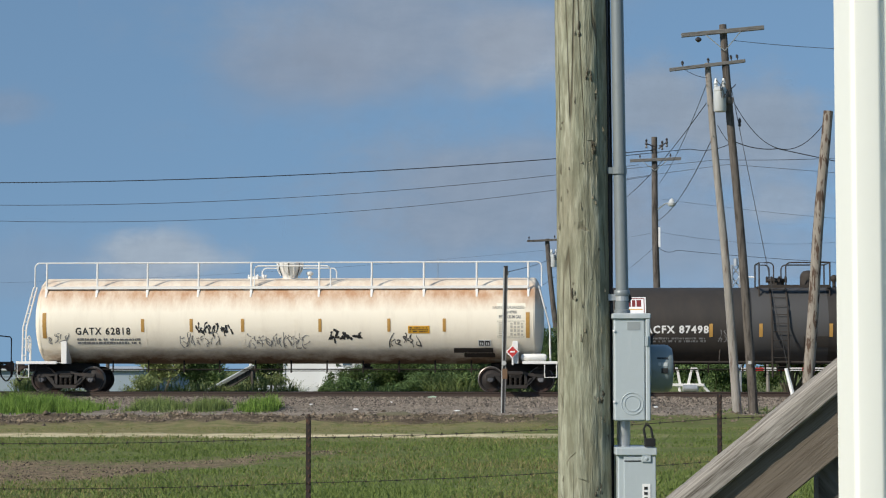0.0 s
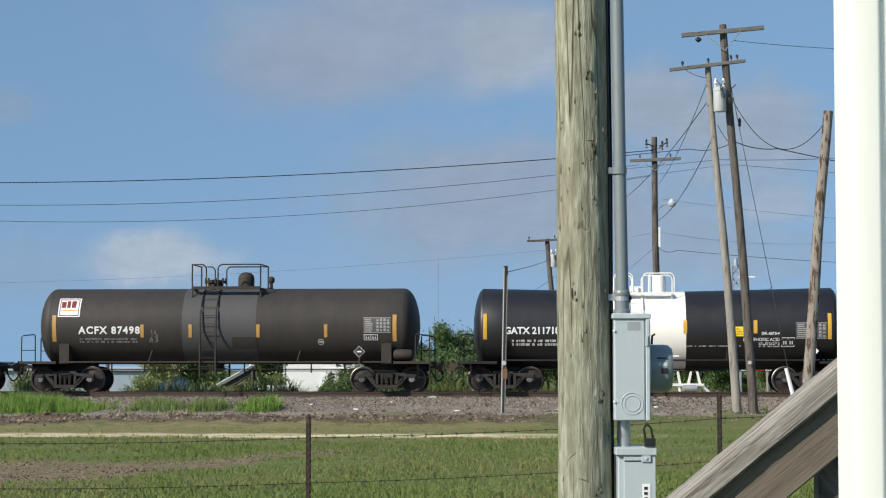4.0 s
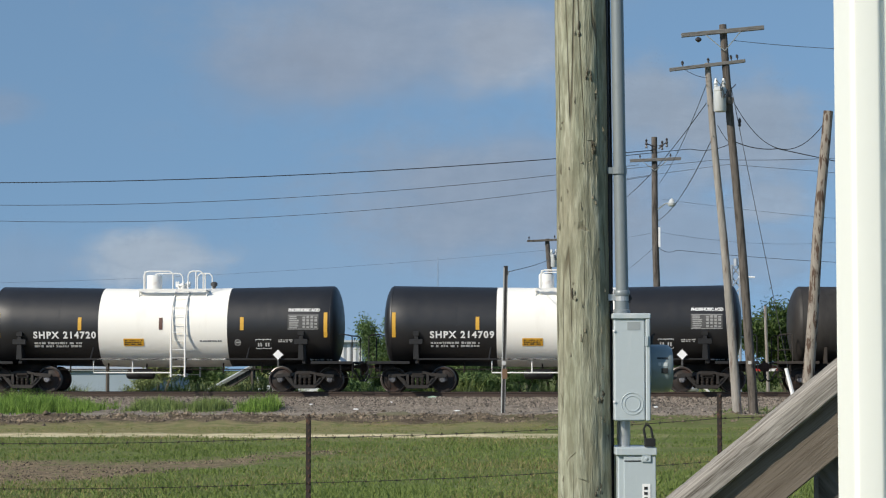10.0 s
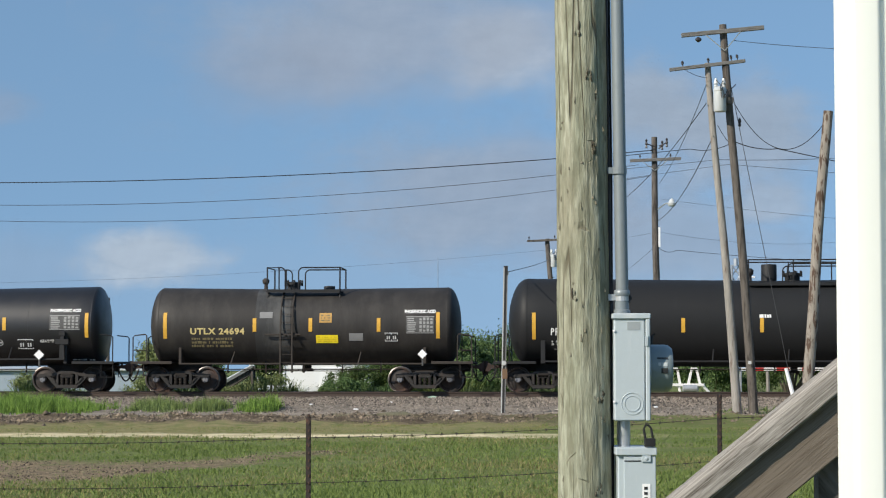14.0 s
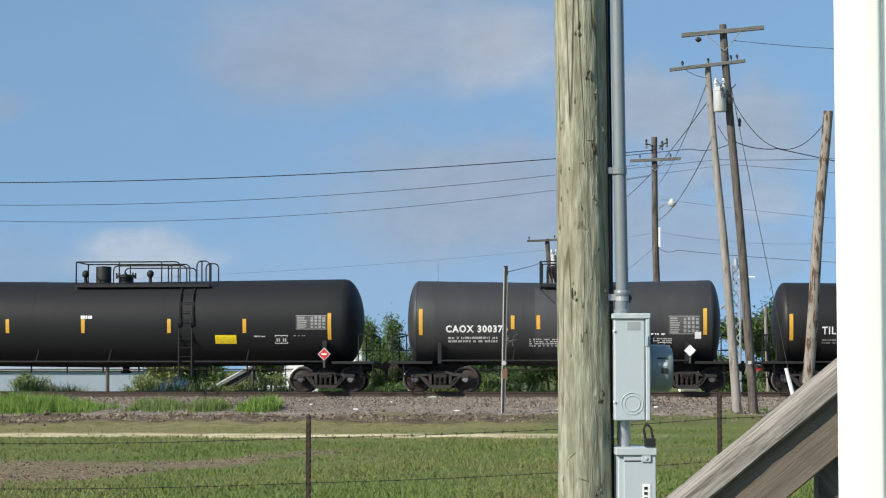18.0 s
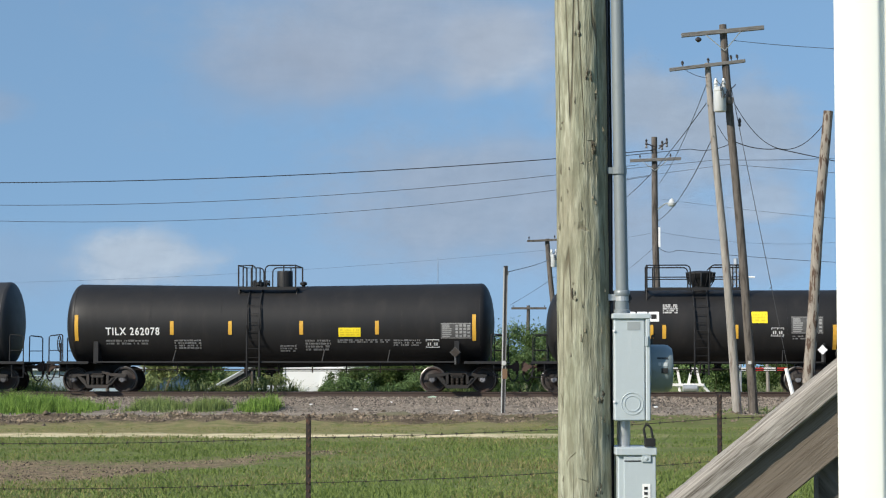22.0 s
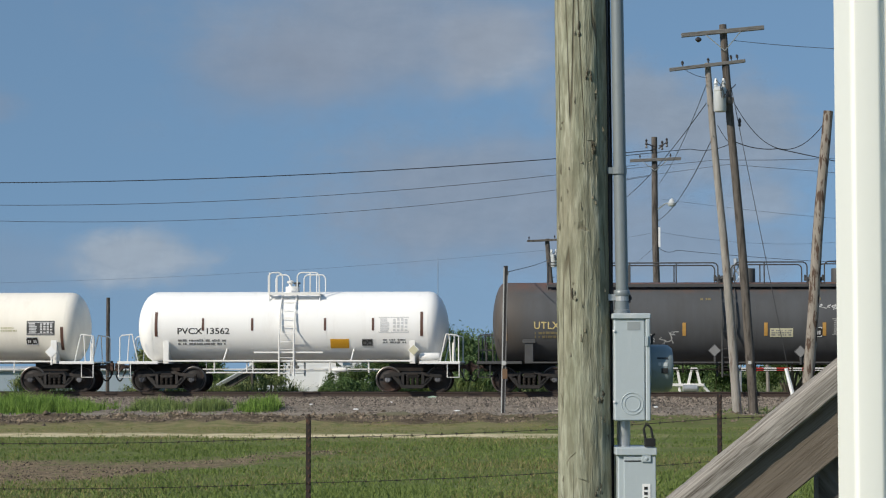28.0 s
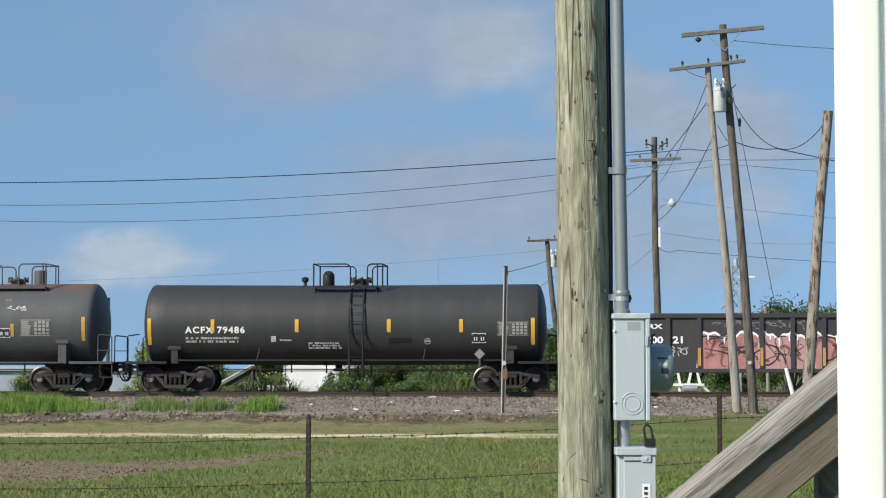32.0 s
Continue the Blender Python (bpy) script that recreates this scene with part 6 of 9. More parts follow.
def wheelset_mesh():
    bm = bmesh.new()
    for s in (-1, 1):
        f = lambda pairs: [(r, s * h) for r, h in pairs]
        lathe(bm, f([(0.10, 0.60), (0.12, 0.67), (0.36, 0.70), (0.40, 0.66), (WHEEL_R + 0.03, 0.665), (WHEEL_R + 0.03, 0.695), (WHEEL_R, 0.71),
                     (WHEEL_R - 0.008, 0.80), (0.385, 0.80), (0.36, 0.745), (0.20, 0.755), (0.13, 0.80), (0.10, 0.81)]), 32, "y")
        lathe(bm, f([(0.075, 0.80), (0.075, 0.90), (0.105, 0.92), (0.105, 1.08), (0.092, 1.085), (0.088, 1.10), (0.02, 1.102)]), 16, "y")
        for i in range(3):
            a = 2.094 * i
            lathe(bm, f([(0.018, 1.10), (0.018, 1.125)]), 6, "y", (0.055 * math.cos(a), 0, 0.055 * math.sin(a)))
    lathe(bm, [(0.08, -0.62), (0.08, 0.62)], 12, "y")
    me = bpy.data.meshes.new("wheelset")
    bmesh.ops.recalc_face_normals(bm, faces=bm.faces)
    bm.to_mesh(me)
    bm.free()
    for m in (WHEEL, TREAD, CAP):
        me.materials.append(m)
    for p in me.polygons:
        c = p.center
        r = math.hypot(c.x, c.z)
        if abs(c.y) > 1.075 and r < 0.10:
            p.material_index = 2
        elif r > WHEEL_R - 0.03 and abs(c.y) > 0.70:
            p.material_index = 1
    me.shade_smooth()
    me.set_sharp_from_angle(angle=radians(35))
    return me


def side_frame_mesh():
    """Cast side frame with two windows and a spring opening."""
    bm = bmesh.new()
    h = WHEELBASE / 2
    top = [(-h - 0.16, 0.62), (-h + 0.10, 0.66), (-0.45, 0.68), (-0.3, 0.74), (0.3, 0.74), (0.45, 0.68), (h - 0.10, 0.66), (h + 0.16, 0.62),
           (h + 0.16, 0.52), (h - 0.16, 0.52), (0.45, 0.56), (0.3, 0.62), (-0.3, 0.62), (-0.45, 0.56), (-h + 0.16, 0.52), (-h - 0.16, 0.52)]
    slab(bm, top, -0.09, 0.09)
    for s in (-1, 1):
        f = lambda o: [(s * x, z) for x, z in o]
        slab(bm, f([(0.66, 0.60), (0.80, 0.60), (0.42, 0.17), (0.28, 0.17)]), -0.085, 0.085)
        slab(bm, f([(0.30, 0.64), (0.41, 0.64), (0.41, 0.30), (0.30, 0.24)]), -0.10, 0.10)
        slab(bm, f([(h - 0.15, 0.53), (h - 0.08, 0.53), (h - 0.08, 0.36), (h - 0.15, 0.40)]), -0.08, 0.08)
        slab(bm, f([(h + 0.08, 0.53), (h + 0.16, 0.53), (h + 0.16, 0.40), (h + 0.08, 0.36)]), -0.08, 0.08)
        # pedestal lug and bearing adapter over the axle box
        box(bm, s * h - 0.13, s * h + 0.13, -0.13, 0.13, 0.50, 0.57)
        slab(bm, f([(0.50, 0.50), (0.60, 0.50), (0.42, 0.30), (0.40, 0.36)]), -0.12, -0.08)
    slab(bm, [(-0.46, 0.25), (0.46, 0.25), (0.37, 0.12), (-0.37, 0.12)], -0.16, 0.16)
    slab(bm, [(-0.26, 0.60), (0.26, 0.60), (0.20, 0.50), (-0.20, 0.50)], -0.15, 0.15)
    bmesh.ops.bevel(bm, geom=list(bm.edges), offset=0.014, segments=2, affect="EDGES")
    bmesh.ops.recalc_face_normals(bm, faces=bm.faces)
    me = bpy.data.meshes.new("side_frame")
    bm.to_mesh(me)
    bm.free()
    me.materials.append(BOGIE_STEEL)
    me.shade_smooth()
    me.set_sharp_from_angle(angle=radians(50))
    return me


def spring_mesh():
    bm = bmesh.new()
    lathe(bm, [(0.070 if k % 2 else 0.052, 0.24 + 0.026 * k) for k in range(13)], 10)
    me = bpy.data.meshes.new("spring")
    bmesh.ops.recalc_face_normals(bm, faces=bm.faces)
    bm.to_mesh(me)
    bm.free()
    me.materials.append(STEEL)
    return me


def bolster_mesh():
    bm = bmesh.new()
    box(bm, -0.21, 0.21, -1.14, 1.14, 0.50, 0.66, 0.03)
    lathe(bm, [(0.22, 0.64), (0.22, 0.78)], 16)
    for s in (-1, 1):
        box(bm, s * 0.42 - 0.04, s * 0.42 + 0.04, -0.75, 0.75, 0.30, 0.40, 0.01)
        for y in (-0.75, 0.75):
            box(bm, s * 0.43 - 0.03, s * 0.43 + 0.03, y - 0.06, y + 0.06, 0.24, 0.58, 0.01)
    me = bpy.data.meshes.new("bogie")
    bmesh.ops.recalc_face_normals(bm, faces=bm.faces)
    bm.to_mesh(me)
    bm.free()
    me.materials.append(STEEL)
    return me


WHEELSET_ME, FRAME_ME, SPRING_ME, BOLSTER_ME = wheelset_mesh(), side_frame_mesh(), spring_mesh(), bolster_mesh()


def bogie(car, x):
    b = again("bogie", BOLSTER_ME, car, pose(x, 0, 0))
    for s in (-1, 1):
        again("side_frame", FRAME_ME, b, pose(0, s * 0.99, 0))
        for sx in (-0.17, 0.0, 0.17):
            for sy in (-0.08, 0.08):
                again("spring", SPRING_ME, b, pose(sx, s * 0.99 + sy, 0))
        w = again("wheelset", WHEELSET_ME, b, pose(s * WHEELBASE / 2, 0, WHEEL_R))
        WHEELSETS.append((w, s * WHEELBASE / 2, random.uniform(0, 360)))


class Shell:
    """The shape of one tank: half its length between the head seams, radius, height of the axis above the rail, sag towards the middle."""

    def __init__(self, half, radius, axis, sag, head):
        self.half, self.r, self.axis, self.sag, self.head = half, radius, axis, sag, head

    def zc(self, x):
        return self.axis - self.sag * max(0.0, 1 - abs(x) / self.half)

    def front(self, x, z, off=0.0):
        d = max(-0.98, min(0.98, (z - self.zc(x)) / self.r))
        a = math.asin(d)
        return Vector((x, -(self.r + off) * math.cos(a), self.zc(x) + (self.r + off) * math.sin(a)))


def shell_mesh(sh, x0, x1, heads, n=56, extra=0.0):
    """A stretch of the tank's skin, with heads at those of its ends that are named."""
    prof = []
    k = 9
    if "l" in heads:
        prof += [(x0 - sh.head * math.cos(math.pi / 2 * i / k), sh.r * math.sin(math.pi / 2 * i / k)) for i in range(k)]
    steps = max(2, int((x1 - x0) / 0.6))
    prof += [(x0 + (x1 - x0) * i / steps, sh.r + extra) for i in range(steps + 1)]
    if "r" in heads:
        prof += [(x1 + sh.head * math.sin(math.pi / 2 * i / k), sh.r * math.cos(math.pi / 2 * i / k)) for i in range(1, k + 1)]
    verts, faces = [], []
    for x, r in prof:
        r = max(r, 0.004)
        for j in range(n):
            a = 2 * math.pi * j / n
            verts.append((x, r * math.cos(a), sh.zc(max(-sh.half, min(sh.half, x))) + r * math.sin(a)))
    for i in range(len(prof) - 1):
        for j in range(n):
            faces.append((i * n + j, i * n + (j + 1) % n, (i + 1) * n + (j + 1) % n, (i + 1) * n + j))
    faces.append(tuple(range(n))[::-1])
    faces.append(tuple(range((len(prof) - 1) * n, len(prof) * n)))
    return verts, [], [f[::-1] for f in faces]


def on_shell(bm, sh, x0, x1, z0, z1, off=0.012, nz=3, nx=1, skew=0.0):
    """A thin plate that hugs the tank's near side."""
    rows = []
    for o in (off, -0.004):
        rows.append([[bm.verts.new(sh.front(x0 + (x1 - x0) * i / nx, z0 + (z1 - z0) * j / nz, o)) for i in range(nx + 1)] for j in range(nz + 1)])
    f, b = rows
    for j in range(nz):
        for i in range(nx):
            bm.faces.new((f[j][i], f[j][i + 1], f[j + 1][i + 1], f[j + 1][i]))
            bm.faces.new((b[j][i], b[j + 1][i], b[j + 1][i + 1], b[j][i + 1]))
    for j in range(nz):
        bm.faces.new((f[j][0], f[j + 1][0], b[j + 1][0], b[j][0]))
        bm.faces.new((f[j][nx], b[j][nx], b[j + 1][nx], f[j + 1][nx]))
    for i in range(nx):
        bm.faces.new((f[0][i], b[0][i], b[0][i + 1], f[0][i + 1]))
        bm.faces.new((f[nz][i], f[nz][i + 1], b[nz][i + 1], b[nz][i]))
    return bm


def plate(car, sh, name, x0, x1, z0, z1, material, label="", off=0.012):
    bm = bmesh.new()
    on_shell(bm, sh, x0, x1, z0, z1, off, max(4, int((z1 - z0) / 0.12)), 2)
    return part(name, bm, material, car, label)


def lettering(car, sh, words, x0, x1, z0, z1, material, bold=0.012, off=0.008, spread=1.0):
    cu = bpy.data.curves.new("lettering", "FONT")
    cu.body, cu.size, cu.offset, cu.resolution_u, cu.space_character = words, 1.0, bold, 3, spread
    ob = new("lettering", cu)
    me = bpy.data.meshes.new_from_object(ob)
    bpy.data.objects.remove(ob)
    bpy.data.curves.remove(cu)
    co = np.zeros(len(me.vertices) * 3)
    me.vertices.foreach_get("co", co)
    co = co.reshape(-1, 3)
    lo, hi = co.min(0), co.max(0)
    out = []
    for x, y, _ in co:
        px, pz = x0 + (x - lo[0]) / (hi[0] - lo[0]) * (x1 - x0), z0 + (y - lo[1]) / (hi[1] - lo[1]) * (z1 - z0)
        p = sh.front(px, pz, off) if sh else Vector((px, off, pz))
        out += [p.x, p.y, p.z]
    me.vertices.foreach_set("co", out)
    # one mesh a word: cut at the widest gaps between the letters
    spans = sorted((min(co[i][0] for i in p.vertices), max(co[i][0] for i in p.vertices)) for p in me.polygons)
    gaps, reach = [], spans[0][1]
    for a, b in spans:
        if a > reach:
            gaps.append((a - reach, (a + reach) / 2))
        reach = max(reach, b)
    cuts = sorted(g[1] for g in sorted(gaps)[::-1][:words.count(" ")])
    made = {}
    for p in me.polygons:
        k = sum(co[p.vertices[0]][0] > c for c in cuts)
        vs, fs, seen = made.setdefault(k, ([], [], {}))
        for i in p.vertices:
            if i not in seen:
                seen[i] = len(vs)
                vs.append(tuple(out[3 * i:3 * i + 3]))
        fs.append([seen[i] for i in p.vertices])
    for k in made:
        part("lettering", (made[k][0], [], made[k][1]), material, car)
    bpy.data.meshes.remove(me)


def bars(car, sh, x0, x1, z0, z1, rows, material, seed=1, fill=0.78, off=0.009, name="fine_print"):
    """Small print that nobody can read: broken bars."""
    rnd = random.Random(seed)
    bm = bmesh.new()
    h = (z1 - z0) / rows
    for i in range(rows):
        x = x0
        z = z1 - (i + 1) * h
        while x < x1 - 0.03:
            w = rnd.choice((0.04, 0.06, 0.09, 0.14))
            e = min(x + w, x1)
            on_shell(bm, sh, x, e, z + h * 0.16, z + h * (0.16 + 0.66 * rnd.uniform(0.75, 1)), off, 1, 1)
            x = e + rnd.choice((0.02, 0.03, 0.03, 0.09)) / fill * 0.8
    return tagged(part(name, bm, material, car), kind="stuff")


def stencil(car, sh, x0, x1, z0, z1, material=DULL_WHITE, seed=3):
    """The block of test dates: a frame with columns of boxes and small print."""
    rnd = random.Random(seed)
    if material is STENCIL:
        plate(car, sh, "stencil_ground", x0, x1, z0, z1, STENCIL_GROUND, "", 0.006)
    bm = bmesh.new()
    w, h = x1 - x0, z1 - z0
    t = 0.022
    for a, b, c, d in ((x0, x1, z1 - t, z1), (x0, x1, z0, z0 + t), (x0, x0 + t, z0, z1), (x1 - t, x1, z0, z1), (x0 + w * 0.42, x0 + w * 0.42 + t, z0, z1)):
        on_shell(bm, sh, a, b, c, d, 0.010, 1, 1)
    for j in range(7):
        z = z0 + h * (0.08 + 0.125 * j)
        on_shell(bm, sh, x0 + w * 0.05, x0 + w * rnd.uniform(0.28, 0.40), z, z + h * 0.075, 0.010, 1, 1)
    for i in range(4):
        x = x0 + w * (0.48 + 0.13 * i)
        for j in range(4):
            z = z0 + h * (0.10 + 0.22 * j)
            on_shell(bm, sh, x, x + w * 0.085, z, z + h * rnd.choice((0.11, 0.15, 0.17)), 0.010, 1, 1)
    return part("test_stencil", bm, material, car, "stencilled block of unreadable test dates")


def twin_box(car, sh, x0, x1, z0, z1, ground=BLACK, ink=WHITE):
    """The small twin panel of inspection marks."""
    p = plate(car, sh, "inspection_panel", x0, x1, z0, z1, ground, "small twin panel of inspection marks")
    bm = bmesh.new()
    w, h, t = x1 - x0, z1 - z0, 0.022
    for a, b, c, d in ((0, 1, 1 - t / h, 1), (0, 1, 0, t / h), (0, t / w, 0, 1), (1 - t / w, 1, 0, 1), (0.48, 0.48 + t / w, 0, 1)):
        on_shell(bm, sh, x0 + a * w, x0 + b * w, z0 + c * h, z0 + d * h, 0.018, 1, 1)
    part("panel_border", bm, ink, p)
    for a in (0.14, 0.30, 0.62, 0.78):
        bm = bmesh.new()
        on_shell(bm, sh, x0 + a * w, x0 + (a + 0.09) * w, z0 + 0.25 * h, z0 + 0.62 * h, 0.018, 1, 1)
        part("panel_mark", bm, ink, p)


def yellow_sign(car, sh, x0, x1, z0, z1, material=SIGN_YELLOW, ink=FADED_YELLOW):
    p = plate(car, sh, "warning_sign", x0, x1, z0, z1, material, "warning sign with unreadable small print")
    h = z1 - z0
    bars(p, sh, x0 + 0.05, x1 - 0.05, z0 + h * 0.12, z0 + h * 0.88, 3, ink, 7, 0.9, 0.016)


def placard(car, sh, x, z, size, material, ink=None, holder=FIT_GREY):
    """A diamond placard in its holder."""
    d = size / 2
    y = min(sh.front(x, z + d * 1.2, 0.05).y - 0.03, -1.56)
    bm = bmesh.new()
    slab(bm, [(x - d, z), (x, z - d), (x + d, z), (x, z + d)], y, y + 0.012)
    p = part("placard", bm, material, car, "diamond placard in a holder")
    bm = bmesh.new()
    slab(bm, [(x - d * 1.15, z), (x, z - d * 1.15), (x + d * 1.15, z), (x, z + d * 1.15)], y + 0.013, y + 0.03)
    box(bm, x - 0.03, x + 0.03, y + 0.02, y + 0.13, min(1.05, z - d - 0.25), z + d * 0.3)
    part("placard_holder", bm, holder, p)
    if ink:
        bm = bmesh.new()
        slab(bm, [(x - d * 0.9, z), (x, z - d * 0.9), (x + d * 0.9, z), (x, z + d * 0.9)], y - 0.006, y + 0.004)
        part("placard_field", bm, ink, p)
        bm = bmesh.new()
        box(bm, x - d * 0.4, x + d * 0.4, y - 0.012, y - 0.004, z - d * 0.12, z + d * 0.12)
        part("placard_bar", bm, WHITE, p)


def reflector(car, sh, x, z0, z1, w=0.13, material=AMBER):
    bm = bmesh.new()
    on_shell(bm, sh, x - w / 2, x + w / 2, z0, z1, 0.012, 5, 1)
    part("reflector", bm, material, car)


def scribble(car, sh, x0, x1, z0, z1, letters, material, seed, w=0.03, off=0.007):
    """Spray-can strokes with no readable letters: each a few quick zigzags and a hook."""
    rnd = random.Random(seed)
    step = (x1 - x0) / letters
    mid, amp = (z0 + z1) / 2, (z1 - z0) / 2
    for i in range(letters):
        bm = bmesh.new()
        cx = x0 + step * (i + 0.5)
        for stroke in range(rnd.choice((2, 2, 3))):
            a, b = rnd.uniform(-0.6, 0.1) * step, rnd.uniform(0.1, 0.7) * step
            za, zb = rnd.uniform(-0.9, 0.9) * amp, rnd.uniform(-0.9, 0.9) * amp
            bow, waves, ph = rnd.uniform(-0.8, 0.8) * amp, rnd.choice((0.5, 1.0, 1.5)), rnd.uniform(0, 6.3)
            pts = []
            for k in range(13):
                u = k / 12
                pts.append((cx + a + (b - a) * u + 0.22 * step * math.sin(ph + waves * 6.3 * u), mid + max(-amp, min(amp, za + (zb - za) * u + bow * math.sin(math.pi * u * waves + ph)))))
            prev = None
            for j, (x, z) in enumerate(pts):
                q, o = pts[min(j + 1, 12)], pts[max(j - 1, 0)]
                d = Vector((q[0] - o[0], q[1] - o[1]))
                nrm = Vector((-d.y, d.x)).normalized() * w * (0.2 + 0.4 * abs(math.sin(ph + 3.0 * j / 12))) if d.length > 1e-6 else Vector((w / 2, 0))
                pair = [bm.verts.new((sh.front(x + k * nrm.x, z + k * nrm.y, off + 0.001 * stroke) if sh else Vector((x + k * nrm.x, off - 0.001 * stroke, z + k * nrm.y)))) for k in (-1, 1)]
                if prev:
                    bm.faces.new((prev[0], prev[1], pair[1], pair[0]))
                prev = pair
        part("graffiti", bm, material, car, "sprayed graffiti scrawl")


def car_base(label, at, bogies, coupler_x, category="tank wagon"):
    """The thing itself, its two bogies, couplers with hoses, and draft sills."""
    car = thing("tank_car" if "tank" in category else "gondola_car", label, category, "wagons of the freight train", at=TRACK @ pose(at, 0, 0))
    CARS.append((car, at))
    for s in (-1, 1):
        bogie(car, s * bogies)
        bm = bmesh.new()
        box(bm, min(s * (bogies - 0.9), s * (coupler_x - 0.45)), max(s * (bogies - 0.9), s * (coupler_x - 0.45)), -0.33, 0.33, 0.72, 1.02, 0.02)
        part("draft_sill", bm, STEEL, car)
        bm = bmesh.new()
        f = lambda o: [(s * x, z) for x, z in o]
        slab(bm, f([(coupler_x - 0.5, 0.94), (coupler_x - 0.16, 0.96), (coupler_x - 0.05, 1.04), (coupler_x + 0.10, 1.02), (coupler_x + 0.10, 0.74), (coupler_x - 0.08, 0.72), (coupler_x - 0.16, 0.82), (coupler_x - 0.5, 0.84)]), -0.14, 0.14)
        lathe(bm, [(0.05, 0.60), (0.05, 1.10)], 8, "z", (s * (coupler_x + 0.02), 0.06, 0))
        c = part("coupler", bm, COUPLER, car)
        bm = bmesh.new()
        tube(bm, [(s * (coupler_x - 0.18), -0.1, 1.02), (s * (coupler_x - 0.3), -0.3, 0.93), (s * (coupler_x - 0.34), -1.22, 0.92), (s * (coupler_x - 0.3), -1.38, 0.72), (s * (coupler_x - 0.2), -1.40, 0.62)], 0.017, 5)
        part("uncoupling_lever", bm, FIT_BLACK, car)
        bm = bmesh.new()
        lathe(bm, [(0.03, coupler_x - 1.25), (0.17, coupler_x - 1.22), (0.18, coupler_x - 0.85), (0.12, coupler_x - 0.8), (0.04, coupler_x - 0.5)] if s > 0 else [(0.03, 0.5 - coupler_x), (0.12, 0.8 - coupler_x), (0.18, 0.85 - coupler_x), (0.17, 1.22 - coupler_x), (0.03, 1.25 - coupler_x)], 12, "x", (0, -0.62, 0.86))
        tube(bm, [(s * (coupler_x - 1.0), -0.62, 0.7), (s * (coupler_x - 0.95), -0.9, 0.55), (s * (coupler_x - 0.6), -0.95, 0.6)], 0.03, 5)
        part("brake_cylinder", bm, FIT_BLACK, car)
        bm = bmesh.new()
        tube(bm, [(s * (coupler_x - 0.35 + 0.42 * k / 8), -0.38 + 0.25 * k / 8, 0.80 - 0.42 * math.sin(math.pi * min(k / 8, 1) * 0.85)) for k in range(9)], 0.028, 6)
        part("air_hose", bm, HOSE, c)
    return car


def end_gear(car, sh, s, deck_x0, deck_x1, fit, hoop=0.95, lean=True, wheel=False):
    """End platform with its hoop rail, posts and steps, on side s."""
    x0, x1 = sorted((s * deck_x0, s * deck_x1))
    bm = bmesh.new()
    box(bm, x0, x1, -1.42, 1.42, 1.02, 1.06, 0.01)
    box(bm, x0, x1, -1.46, -1.40, 0.985, 1.085, 0.01)
    box(bm, x0, x1, 1.40, 1.46, 0.985, 1.085, 0.01)
    part("end_platform", bm, fit, car)
    for y in (-1.35, 1.35):
        bm = bmesh.new()
        xo, xi = s * (deck_x1 - 0.06), s * (deck_x1 - 0.5)
        if hoop:
            tube(bm, [(xo, y, 1.05), (xo, y, 1.05 + hoop - 0.06), (xo - s * 0.06, y, 1.05 + hoop), (xi, y, 1.05 + hoop + 0.04)], 0.022, 6)
        if lean == "raked":
            tube(bm, [(xi, y, 1.05 + hoop + 0.04), (xi - s * 0.22, y, 1.07)], 0.022, 6)
            tube(bm, [(xi + s * 0.10, y, 1.05 + hoop + 0.03), (xi + s * 0.16, y, 1.07)], 0.02, 6)
        elif lean:
            tube(bm, [(xi, y, 1.05 + hoop + 0.04), (xi - s * 0.05, y, 1.05 + hoop), (xi - s * 0.06, y, 1.06)], 0.022, 6)
            tube(bm, [(xo, y, 1.05 + hoop * 0.45), (xi - s * 0.06, y, 1.05 + hoop * 0.45)], 0.016, 6)
        if hoop:
            part("end_handrail", bm, fit, car)
        bm = bmesh.new()
        tube(bm, [(s * (deck_x1 - 0.04), y * 1.04, 1.05), (s * (deck_x1 - 0.04), y * 1.04, 0.52), (s * (deck_x1 - 0.46), y * 1.04, 0.52), (s * (deck_x1 - 0.46), y * 1.04, 1.05)], 0.02, 6)
        part("stirrup_step", bm, fit, car)
    if wheel:
        bm = bmesh.new()
        xo = s * (deck_x1 - 0.25)
        tube(bm, [(xo, -0.62 + 0.28 * math.cos(a), 1.72 + 0.28 * math.sin(a)) for a in [math.pi * k / 8 for k in range(17)]], 0.018, 6)
        for a in (0, 1.05, 2.09):
            tube(bm, [(xo, -0.62 + 0.28 * math.cos(a), 1.72 + 0.28 * math.sin(a)), (xo, -0.62 - 0.28 * math.cos(a), 1.72 - 0.28 * math.sin(a))], 0.012, 5)
        tube(bm, [(xo - s * 0.05, -0.62, 1.1), (xo - s * 0.05, -0.62, 1.75)], 0.04, 6)
        part("brake_wheel", bm, fit, car)


